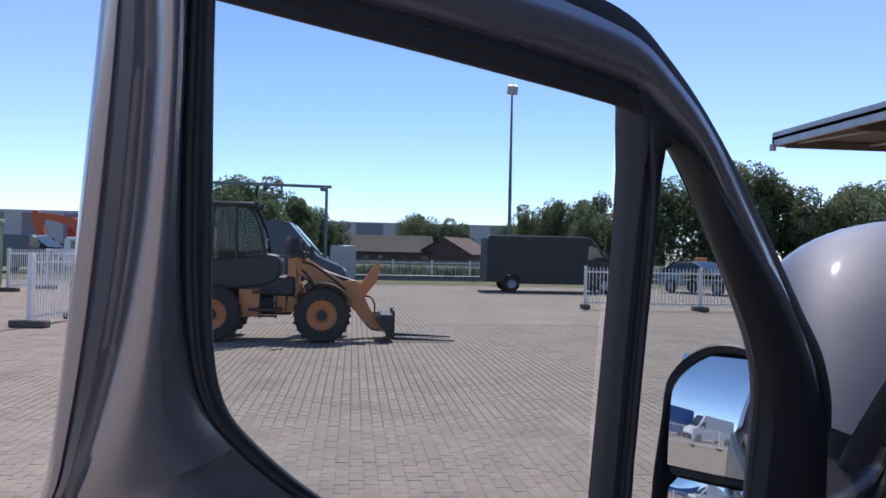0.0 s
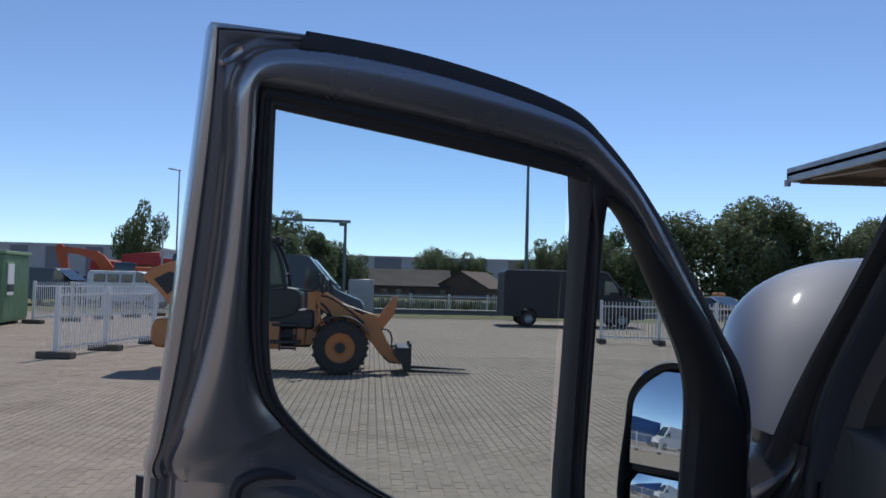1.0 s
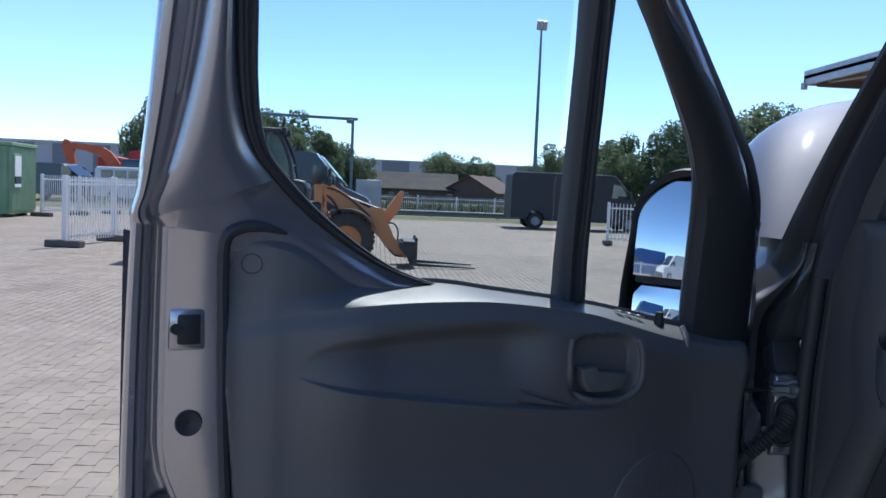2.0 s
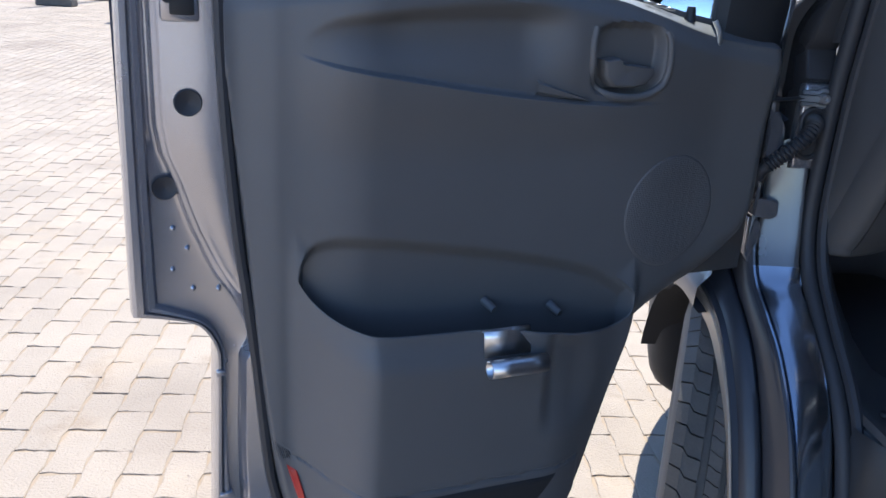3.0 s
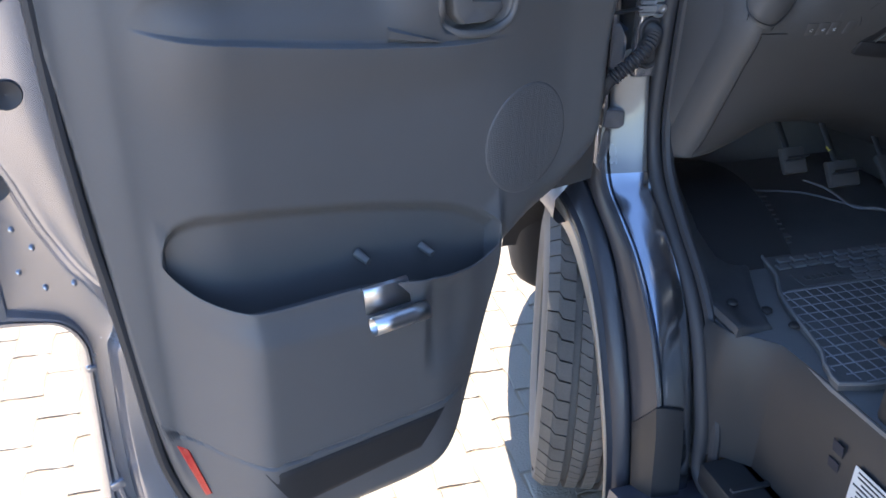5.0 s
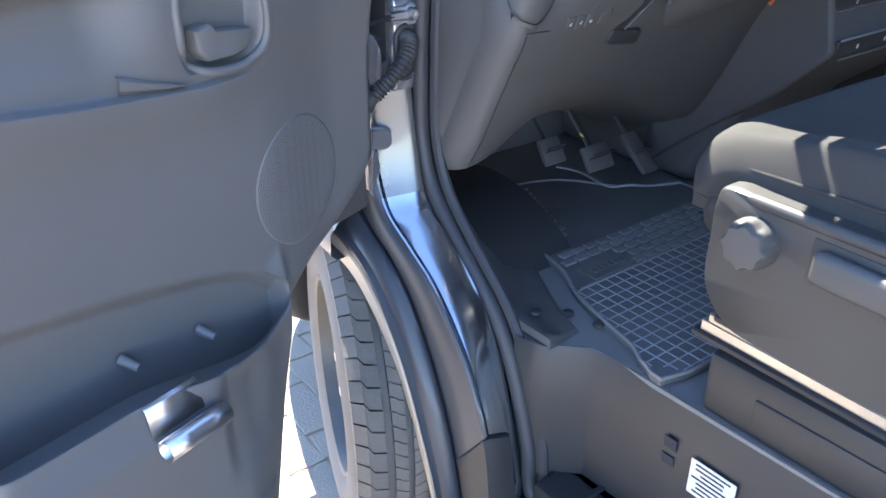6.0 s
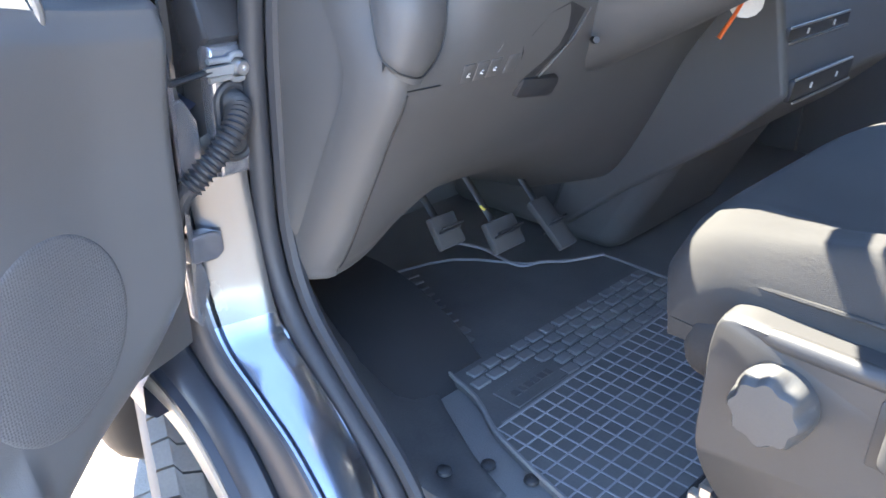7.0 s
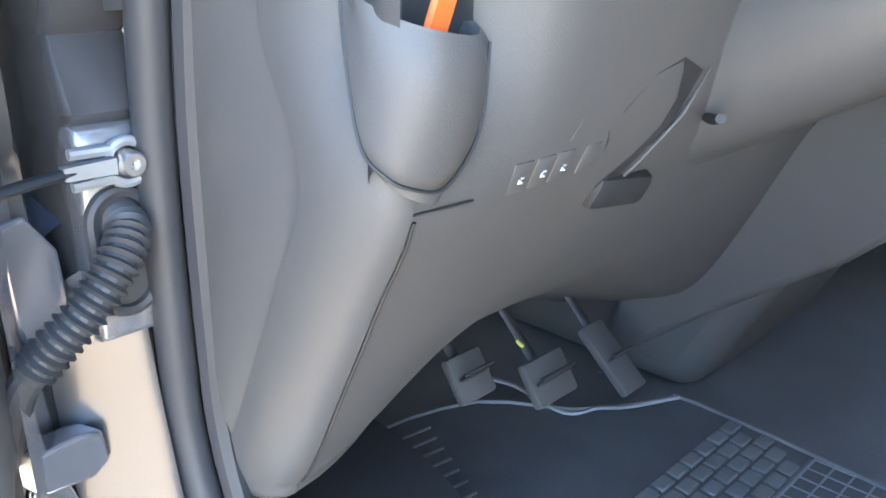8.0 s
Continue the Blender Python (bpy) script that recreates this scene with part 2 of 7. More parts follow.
def ground_mat():
    """Far paving: running-bond blocks 0.2 x 0.1 m, with soiling."""
    m = surf("paving_far", (0.37, 0.305, 0.238), (0.285, 0.236, 0.188), 0.88, 0, 0.35, 30, 0.3)
    nt, p = m.node_tree, m.node_tree.nodes["Principled BSDF"]
    base = [lk for lk in nt.links if lk.to_socket == p.inputs["Base Color"]][0].from_socket
    tc, sp, cb, br = (nt.nodes.new("ShaderNode" + k) for k in ("TexCoord", "SeparateXYZ", "CombineXYZ", "TexBrick"))
    nt.links.new(tc.outputs["Object"], sp.inputs[0])
    nt.links.new(sp.outputs["Y"], cb.inputs["X"])
    nt.links.new(sp.outputs["X"], cb.inputs["Y"])
    nt.links.new(cb.outputs[0], br.inputs["Vector"])
    br.inputs["Scale"].default_value = 1.0
    br.inputs["Brick Width"].default_value, br.inputs["Row Height"].default_value, br.inputs["Mortar Size"].default_value = 0.2, 0.1, 0.010
    br.inputs["Color1"].default_value, br.inputs["Color2"].default_value, br.inputs["Mortar"].default_value = (1.08, 1.06, 1.03, 1), (0.86, 0.85, 0.85, 1), (0.68, 0.63, 0.55, 1)
    # the joints are filled with pale sand beside the van, and turn darker farther over the yard
    far, sand = nt.nodes.new("ShaderNodeMapRange"), nt.nodes.new("ShaderNodeMix")
    far.inputs["From Min"].default_value, far.inputs["From Max"].default_value = 5.0, 9.0
    nt.links.new(sp.outputs["Y"], far.inputs["Value"])
    sand.data_type = "RGBA"
    sand.inputs["A"].default_value, sand.inputs["B"].default_value = (0.86, 0.80, 0.70, 1), (0.22, 0.20, 0.18, 1)
    nt.links.new(far.outputs["Result"], sand.inputs["Factor"])
    nt.links.new(sand.outputs["Result"], br.inputs["Mortar"])
    mul = nt.nodes.new("ShaderNodeMix")
    mul.data_type, mul.blend_type = "RGBA", "MULTIPLY"
    mul.inputs["Factor"].default_value = 1.0
    nt.links.new(base, mul.inputs["A"])
    nt.links.new(br.outputs["Color"], mul.inputs["B"])
    nt.links.new(mul.outputs["Result"], p.inputs["Base Color"])
    soil(m, 0.8)
    return m


GROUND = ground_mat()
# leaves let some light through
nt = LEAF.node_tree
lp = nt.nodes["Principled BSDF"]
tr, mx = nt.nodes.new("ShaderNodeBsdfTranslucent"), nt.nodes.new("ShaderNodeMixShader")
nt.links.new([lk for lk in nt.links if lk.to_socket == lp.inputs["Base Color"]][0].from_socket, tr.inputs["Color"])
mx.inputs[0].default_value = 0.4
nt.links.new(lp.outputs[0], mx.inputs[1])
nt.links.new(tr.outputs[0], mx.inputs[2])
nt.links.new(mx.outputs[0], nt.nodes["Material Output"].inputs["Surface"])
PADRUB = surf("worn_pad_rubber", (0.15, 0.15, 0.154), (0.21, 0.207, 0.202), 0.45, 0, 14, 260, 0.08)
# wear and the highlights on raised edges, both put into one pale rubber
RIBRUB = surf("worn_highlit_rib_rubber", (0.36, 0.36, 0.365), (0.24, 0.24, 0.245), 0.5, 0, 14, 260, 0.05)


# ---- geometry helpers ----
def geo():
    return {"v": [], "f": []}


def add(g, verts, faces):
    o = len(g["v"])
    g["v"] += [tuple(v) for v in verts]
    g["f"] += [tuple(i + o for i in f) for f in faces]


def add_loft(g, rows, close_u=False, close_v=False):
    n, m = len(rows), len(rows[0])
    faces = []
    for i in range(n if close_u else n - 1):
        for j in range(m if close_v else m - 1):
            a, b = i * m + j, i * m + (j + 1) % m
            c, d = ((i + 1) % n) * m + (j + 1) % m, ((i + 1) % n) * m + j
            faces.append((a, b, c, d))
    add(g, [p for r in rows for p in r], faces)


def add_tube(g, pts, r, segs=10, caps=True, flat=1.0):
    """A round (or flattened) tube along pts; r may be a list."""
    pts = [Vector(p) for p in pts]
    rows, up = [], None
    for i, p in enumerate(pts):
        t = (pts[min(i + 1, len(pts) - 1)] - pts[max(i - 1, 0)]).normalized()
        if up is None:
            up = Vector((0, 0, 1)) if abs(t.z) < 0.9 else Vector((0, 1, 0))
        a = t.cross(up).normalized()
        up = a.cross(t).normalized()
        rad = r[i] if isinstance(r, (list, tuple)) else r
        rows.append([p + (a * math.cos(2 * math.pi * k / segs) + up * flat * math.sin(2 * math.pi * k / segs)) * rad for k in range(segs)])
    add_loft(g, rows, close_v=True)
    if caps:
        o = len(g["v"]) - len(pts) * segs
        g["f"] += [tuple(o + k for k in reversed(range(segs))), tuple(o + (len(pts) - 1) * segs + k for k in range(segs))]


def add_box(g, c, size, rot=(0, 0, 0), bevel=0.0, segs=1):
    bm = bmesh.new()
    bmesh.ops.create_cube(bm, size=1.0)
    bmesh.ops.scale(bm, vec=size, verts=bm.verts)
    if bevel:
        bmesh.ops.bevel(bm, geom=bm.edges[:], offset=bevel, segments=segs, profile=0.5, affect="EDGES")
    bmesh.ops.transform(bm, matrix=pose(*c, *rot), verts=bm.verts)
    bm.verts.index_update()
    add(g, [v.co.copy() for v in bm.verts], [[v.index for v in f.verts] for f in bm.faces])
    bm.free()


def add_prism(g, outline, axis, lo, hi):
    """A 2D outline pushed from lo to hi along an axis ('x', 'y' or 'z'); the outline holds the other two coordinates in order."""
    put = {"x": lambda a, b, c: (c, a, b), "y": lambda a, b, c: (a, c, b), "z": lambda a, b, c: (a, b, c)}[axis]
    n = len(outline)
    vs = [put(a, b, lo) for a, b in outline] + [put(a, b, hi) for a, b in outline]
    add(g, vs, [tuple(range(n))[::-1], tuple(range(n, 2 * n))] + [(i, (i + 1) % n, n + (i + 1) % n, n + i) for i in range(n)])


def add_cyl(g, p0, p1, r, segs=16, r2=None):
    add_tube(g, [p0, p1], [r, r if r2 is None else r2], segs)


def add_lathe(g, prof, centre, axis="x", segs=48):
    """A profile of (along, radius) turned round an axis through centre."""
    rows = []
    for k in range(segs):
        a = 2 * math.pi * k / segs
        c, s = math.cos(a), math.sin(a)
        rows.append([(centre[0] + d, centre[1] + r * c, centre[2] + r * s) if axis == "x" else (centre[0] + r * c, centre[1] + d, centre[2] + r * s) if axis == "y"
                     else (centre[0] + r * c, centre[1] + r * s, centre[2] + d) for d, r in prof])
    add_loft(g, rows, close_u=True)


def curve(pts, k=5, closed=False):
    """Catmull-Rom through pts (any dimension)."""
    p = [np.array(q, float) for q in pts]
    n, out = len(p), []
    for i in range(n if closed else n - 1):
        a, b, c, d = (p[(i + j) % n] if closed else p[min(max(i + j, 0), n - 1)] for j in (-1, 0, 1, 2))
        for s in range(k):
            t = s / k
            out.append(0.5 * (2 * b + (c - a) * t + (2 * a - 5 * b + 4 * c - d) * t * t + (3 * b - a - 3 * c + d) * t ** 3))
    return out if closed else out + [p[-1]]


def link_mesh(name, g, mat, smooth=40.0):
    me = bpy.data.meshes.new(name)
    me.from_pydata(g["v"], [], g["f"])
    me.validate()
    bm = bmesh.new()
    bm.from_mesh(me)
    bmesh.ops.recalc_face_normals(bm, faces=bm.faces[:])
    bm.to_mesh(me)
    bm.free()
    me.materials.append(mat)
    if smooth:
        me.shade_smooth()
        me.set_sharp_from_angle(angle=radians(smooth))
    return new(name, me)


def part(name, g, mat, parent, label="", smooth=40.0):
    ob = link_mesh(name, g, mat, smooth)
    ob.parent = parent
    return tagged(ob, label)


def thing(name, label, category, group="", at=None):
    ob = new(name)
    ob.empty_display_size = 0.2
    if at is not None:
        ob.matrix_world = at
    return tagged(ob, label, category, group)


def setting(name, g, mat, label, smooth=40.0):
    return tagged(link_mesh(name, g, mat, smooth), label, kind="structure")


def sm(a, b, x):
    t = min(max((x - a) / (b - a), 0.0), 1.0)
    return t * t * (3 - 2 * t)


# ---- the ground ----
g = geo()
add(g, [(-900, -900, -0.003), (900, -900, -0.003), (900, 900, -0.003), (-900, 900, -0.003)], [(0, 1, 2, 3)])
ground = setting("ground", g, GROUND, "weathered tan concrete block paving of the yard, in running bond", 0)

# ---- the open driver's door, in its own axes: x along the door from the hinge, y towards the cab, z up ----
door = thing("driver_door", "open silver-grey van door with dark plastic trim and a framed window", "van door", at=pose(0.10, 0.02, 0, 0, 0, 198))


def lean(z):
    return 0.19 * (z - 1.25 if z > 1.35 else max(0.0, z - 1.15) ** 2 / 0.4)


def dv(u, n, z):
    return (u, n + lean(z), z)


# window frame: outer edge and the matching points of the opening, from the belt behind, over the top, to the front
FRAME_O = [(0.80, 1.245), (0.90, 1.275), (0.99, 1.30), (1.036, 1.335), (1.031, 1.38), (1.021, 1.48), (1.012, 1.60), (1.0, 1.76), (0.991, 1.904),
           (0.86, 1.903), (0.74, 1.897), (0.63, 1.883), (0.54, 1.866), (0.47, 1.845), (0.42, 1.812), (0.36, 1.762), (0.284, 1.684), (0.21, 1.597),
           (0.15, 1.525), (0.09, 1.45), (0.055, 1.35), (0.05, 1.15)]
FRAME_I = [(0.62, 1.255), (0.70, 1.285), (0.787, 1.344), (0.85, 1.402), (0.880, 1.445), (0.893, 1.51), (0.899, 1.62), (0.904, 1.74), (0.906, 1.807),
           (0.80, 1.795), (0.70, 1.784), (0.60, 1.772), (0.52, 1.762), (0.45, 1.750), (0.405, 1.724), (0.362, 1.692), (0.31, 1.618), (0.255, 1.535),
           (0.215, 1.465), (0.198, 1.40), (0.190, 1.30), (0.188, 1.18)]
CORNER = 8
SUB = 8
fo = curve(FRAME_O[:CORNER + 1], SUB)[:-1] + curve(FRAME_O[CORNER:], SUB)
fi = curve(FRAME_I[:CORNER + 1], SUB)[:-1] + curve(FRAME_I[CORNER:], SUB)
BELT = 3 * SUB
SLIM = 0.42


# shares of the way from outer edge to opening: nodes of the profile, and where they fall at the belt, on the upright and along the top
NODES = [0, 0.25, 0.36, 0.40, 0.46, 0.60, 0.775, 1]
AT_BELT = np.array([0, 0.096, 0.138, 0.166, 0.300, 0.580, 0.9055, 1])
AT_SIDE = np.array([0, 0.33, 0.44, 0.48, 0.53, 0.66, 0.75, 1])
AT_TOP = np.array([0, 0.07, 0.14, 0.18, 0.24, 0.58, 0.72, 1])


def band(profile, start=0):
    """The frame's band between outer edge and opening, for a profile of (share, depth); its lines turn the upper corner in soft bends."""
    top = CORNER * SUB
    lines = []
    for f, n in profile:
        flat = []
        for k, (o, i) in enumerate(zip(fo, fi)):
            up, over = sm(BELT, BELT + 28, k), sm(top - 9, top + 9, k)
            nodes = (AT_BELT + (AT_SIDE - AT_BELT) * up) * (1 - over) + AT_TOP * over
            e = f if f < 0 else float(np.interp(f, NODES, nodes))
            flat.append(np.array(o) + (np.array(i) - np.array(o)) * e)
        bend = float(np.interp(f, [0.03, 0.14, 0.20, 0.25, 0.36, 0.46, 0.60, 0.70, 0.775, 0.88, 0.95], [0.0, 0.4, 2.3, 3.2, 3.4, 3.4, 2.0, 1.2, 1.0, 0.8, 0.0]))
        line = []
        for k in range(len(flat)):
            s = bend * math.exp(-((k - top) / 9.0) ** 2)
            if s < 0.1:
                line.append(flat[k])
                continue
            w = [(math.exp(-0.5 * (d / s) ** 2), flat[min(max(k + d, 0), len(flat) - 1)]) for d in range(-10, 11)]
            line.append(sum(a * q for a, q in w) / sum(a for a, _ in w))
        lines.append([dv(q[0], n, q[1]) for q in line])
    return [list(row) for row in zip(*lines)][start:]


PRESSING = [(0.62, -0.045), (0.45, -0.06), (0.0, -0.060), (-0.01, -0.035), (0.0, -0.006), (0.03, 0.001), (0.10, 0.002), (0.12, -0.003), (0.14, 0.002), (0.22, 0.002), (0.25, -0.008),
            (0.32, -0.009), (0.36, 0.000), (0.40, 0.011), (0.46, 0.019), (0.53, 0.0225), (0.60, 0.0215), (0.68, 0.017), (0.74, 0.008), (0.775, 0.002)]
FLAT = [n for f, n in PRESSING[:13]] + [0.0165, 0.0195, 0.0195, 0.0195, 0.0185, 0.010, 0.004]
g = geo()
ridge, level = band(PRESSING), band([(f, n) for (f, _), n in zip(PRESSING, FLAT)])
add_loft(g, [[tuple(np.array(q) + (np.array(p) - np.array(q)) * sm(BELT + 2, BELT + 20, k)) for p, q in zip(ridge[k], level[k])] for k in range(BELT, len(fo))])
part("window_frame", g, PAINT_IN, door, "pressed silver-painted window frame", 60)
# gusset between the glass line, the ear of the trim and the rear flange
g = geo()
TAIL = [0.74, 0.68, 0.60, 0.46, 0.40, 0.36, 0.32, 0.25, 0.22, 0.14, 0.12, 0.10, 0.03, 0.0]
edge_a = [fo[k] + (fi[k] - fo[k]) * (1 - 0.225 * SLIM) for k in range(0, BELT + 1, 4)] + [fo[BELT] + (fi[BELT] - fo[BELT]) * float(np.interp(f, NODES, AT_BELT)) for f in TAIL]
depth_a = [0.004] * (BELT // 4 + 1) + [float(np.interp(f, [q for q, _ in PRESSING[4:]], FLAT[4:])) for f in TAIL]
belt_b = curve([(0.66, 1.250), (0.745, 1.252), (0.80, 1.280), (0.847, 1.303), (0.89, 1.305), (0.92, 1.303)], 6)
edge_b = [belt_b[round(j * (len(belt_b) - 1) / (BELT // 4))] for j in range(BELT // 4 + 1)]
end_b = [0.0185] * (BELT // 4 + 1)
for f in TAIL:
    t = 1 - float(np.interp(f, [0, 0.22, 0.25, 0.32, 0.36, 0.40, 0.46, 0.74], [0, 0.19, 0.22, 0.26, 0.31, 0.39, 0.46, 1.0]))
    edge_b.append(np.array((0.928 + 0.108 * t, 1.325 + 0.010 * t)))
    end_b.append(float(np.interp(1 - t, [0.0, 0.03, 0.09, 0.11, 0.14, 0.19, 0.22, 0.28, 0.30, 0.34, 0.37, 0.41, 0.9, 1.0], [-0.004, 0.002, 0.002, -0.004, 0.003, 0.002, -0.010, -0.011, -0.002, 0.005, 0.013, 0.0175, 0.019, 0.0195])))
rows = []
for j, (a, b) in enumerate(zip(edge_a, edge_b)):
    row = []
    for f in np.linspace(0, 1, 9):
        q = np.array(a) + (np.array(b) - np.array(a)) * f
        row.append(dv(q[0], depth_a[j] + (end_b[j] - depth_a[j]) * sm(0, 0.6, f), q[1]))
    rows.append(row)
add_loft(g, rows)
part("belt_gusset", g, PAINT_IN, door, "smooth silver corner below the window", 60)
KIDNEY = (0.965, 1.866)
g = geo()
rows = []
for k, n in ((1.30, 0.001), (1.12, 0.0055), (0.92, 0.0055), (0.70, 0.0025), (0.02, 0.002)):
    rows.append([dv(KIDNEY[0] - 0.75 * k * 0.015 * math.cos(a) + 0.66 * k * 0.0065 * math.sin(a), n, KIDNEY[1] + 0.66 * k * 0.015 * math.cos(a) + 0.75 * k * 0.0065 * math.sin(a)) for a in np.linspace(0, 2 * math.pi, 25)[:-1]])
add_loft(g, rows, close_v=True)
part("pressed_ring", g, PAINT_IN, door, "small pressed oval in the frame's corner", 60)
g = geo()
add_loft(g, band([(0.77, 0.0), (0.775, 0.005), (0.80, 0.003), (0.835, 0.004), (0.85, 0.010), (0.87, 0.012), (0.89, 0.008), (0.92, 0.006), (0.96, 0.007), (0.985, 0.005), (1.0, 0.0), (0.96, -0.012), (0.90, -0.022)]))
part("glass_run_seal", g, RUBBER, door, "black rubber seal round the window")
g = geo()
strip_rows = []
for o in [q for q in fo[CORNER * SUB:] if q[0] < 0.885 and q[1] > 1.36]:
    strip_rows.append([dv(o[0] + dx, n, o[1] + dz) for dx, n, dz in ((0.004, -0.05, -0.016), (-0.002, -0.05, -0.006), (-0.003, -0.030, -0.003), (-0.003, -0.004, 0.001), (-0.001, 0.006, 0.002), (0.003, 0.011, -0.006), (0.007, 0.012, -0.020), (0.008, 0.0, -0.024))])
add_loft(g, strip_rows)
part("weather_strip", g, RUBBER, door, "black rubber strip on the door's top edge")

# glass, quarter window and the bar between them
g = geo()
pane = [(0.43, 1.235), (0.60, 1.245), (0.72, 1.28), (0.80, 1.335), (0.865, 1.40), (0.903, 1.46), (0.915, 1.60), (0.922, 1.825), (0.70, 1.803), (0.466, 1.773), (0.455, 1.6), (0.445, 1.4)]
n = len(pane)
add(g, [dv(u, -0.010, z) for u, z in pane] + [dv(u, -0.014, z) for u, z in pane], [tuple(range(n)), tuple(range(n, 2 * n))[::-1]] + [(i, (i + 1) % n, n + (i + 1) % n, n + i) for i in range(n)])
part("door_glass", g, GLASS, door, "clear tinted door window", 0)
g = geo()
pane = [(0.395, 1.20), (0.412, 1.45), (0.418, 1.70), (0.37, 1.712), (0.30, 1.635), (0.20, 1.50), (0.17, 1.38), (0.17, 1.19)]
n = len(pane)
add(g, [dv(u, -0.008, z) for u, z in pane] + [dv(u, -0.012, z) for u, z in pane], [tuple(range(n)), tuple(range(n, 2 * n))[::-1]] + [(i, (i + 1) % n, n + (i + 1) % n, n + i) for i in range(n)])
part("quarter_glass", g, GLASS, door, "small fixed quarter window", 0)
g = geo()
rows = []
for z, a, b in ((1.19, 0.366, 0.418), (1.30, 0.372, 0.420), (1.45, 0.381, 0.426), (1.60, 0.389, 0.434), (1.69, 0.392, 0.442), (1.735, 0.390, 0.450), (1.775, 0.386, 0.456)):
    rows.append([dv(u, nn, z) for u, nn in ((a, -0.03), (a, -0.008), (a + 0.012, 0.004), (a + 0.022, 0.006), (a + 0.026, 0.0), (a + 0.034, 0.0), (a + 0.038, 0.008), (b - 0.014, 0.008), (b - 0.004, 0.0), (b, -0.012), (b, -0.03))])
add_loft(g, rows)
part("divider_bar", g, RUBBER, door, "black upright bar between the two panes")
g = geo()
tri_o = curve([(0.390, 1.24), (0.401, 1.45), (0.415, 1.66), (0.435, 1.752), (0.395, 1.760), (0.31, 1.665), (0.24, 1.565), (0.195, 1.49), (0.170, 1.41), (0.160, 1.30), (0.158, 1.18)], 4)
tri_i = curve([(0.376, 1.24), (0.388, 1.45), (0.399, 1.64), (0.406, 1.705), (0.372, 1.708), (0.312, 1.618), (0.257, 1.540), (0.216, 1.465), (0.199, 1.40), (0.190, 1.29), (0.187, 1.18)], 4)
add_loft(g, [[dv(o[0] + (i[0] - o[0]) * f, nn, o[1] + (i[1] - o[1]) * f) for f, nn in ((0, 0.0), (0.1, 0.007), (0.3, 0.010), (0.7, 0.009), (0.95, 0.005), (1, 0.0), (0.55, -0.016))] for o, i in zip(tri_o, tri_i)])
part("quarter_frame", g, RUBBER, door, "black surround of the quarter window")
g = geo()
sail = curve([(0.068, 1.0), (0.050, 1.20), (0.058, 1.32), (0.085, 1.395), (0.160, 1.520), (0.226, 1.592), (0.312, 1.668), (0.380, 1.718), (0.432, 1.742)], 4)
sail2 = curve([(0.195, 1.0), (0.190, 1.20), (0.190, 1.32), (0.194, 1.39), (0.224, 1.474), (0.262, 1.536), (0.314, 1.612), (0.366, 1.697), (0.43, 1.738)], 4)
rows = []
for k, (o, i) in enumerate(zip(sail, sail2)):
    lift = 1 - 0.25 * sm(6, 18, k) - 0.6 * sm(26, len(sail) - 1, k)
    rows.append([dv(o[0] + (i[0] - o[0]) * f, nn * lift, o[1] + (i[1] - o[1]) * f) for f, nn in ((0, -0.01), (0.02, 0.012), (0.15, 0.028), (0.45, 0.038), (0.75, 0.034), (0.93, 0.026), (1, 0.010), (0.93, -0.004), (0.80, -0.012))])
add_loft(g, rows)
part("mirror_sail_trim", g, TRIM_B, door, "dark plastic cover at the door's front corner")


# lower inner sheet metal, between the rear edge and the trim
EDGE_O = [(1.036, 1.335), (1.040, 1.20), (1.043, 1.05), (1.045, 0.90), (1.046, 0.794), (1.005, 0.787), (0.966, 0.774), (0.944, 0.738), (0.943, 0.69), (0.948, 0.56), (0.952, 0.45), (0.955, 0.384), (0.90, 0.381), (0.83, 0.378)]
EDGE_I = [(0.928, 1.325), (0.922, 1.20), (0.917, 1.05), (0.908, 0.92), (0.902, 0.86), (0.897, 0.82), (0.893, 0.78), (0.889, 0.74), (0.885, 0.70), (0.877, 0.60), (0.868, 0.52), (0.850, 0.45), (0.82, 0.41), (0.79, 0.395)]


def split_curve(pts, cuts, k=4):
    out, last = [], 0
    for c in list(cuts) + [len(pts) - 1]:
        seg = curve(pts[last:c + 1], k)
        out += seg if c == len(pts) - 1 else seg[:-1]
        last = c
    return out


eo, ei = split_curve(EDGE_O, (4, 11)), split_curve(EDGE_I, (4, 11))
g = geo()


def flange(z):
    """Profile across the flange at height z: outer beads, recess, then the raised inner land."""
    f = float(np.interp(z, [0.38, 0.60, 0.72, 0.745, 0.79, 0.84, 0.89, 0.93, 0.965, 1.0, 1.04, 1.34], [0.42, 0.45, 0.55, 0.86, 0.80, 0.70, 0.60, 0.50, 0.46, 0.34, 0.28, 0.28]))
    return [(1.0, -0.07), (0.3, -0.075), (0.0, -0.068), (-0.02, -0.03), (0.0, -0.004), (0.03, 0.002), (0.09, 0.002), (0.11, -0.004), (0.14, 0.003), (0.19, 0.002), (0.22, -0.010), (f - 0.03, -0.012),
            (f, -0.011), (f + 0.02, -0.002), (f + 0.04, 0.004), (f + 0.06, 0.005), (f + 0.09, 0.013), (f + 0.13, 0.0175), (max(0.9, f + 0.13), 0.019), (1.0, 0.020)]


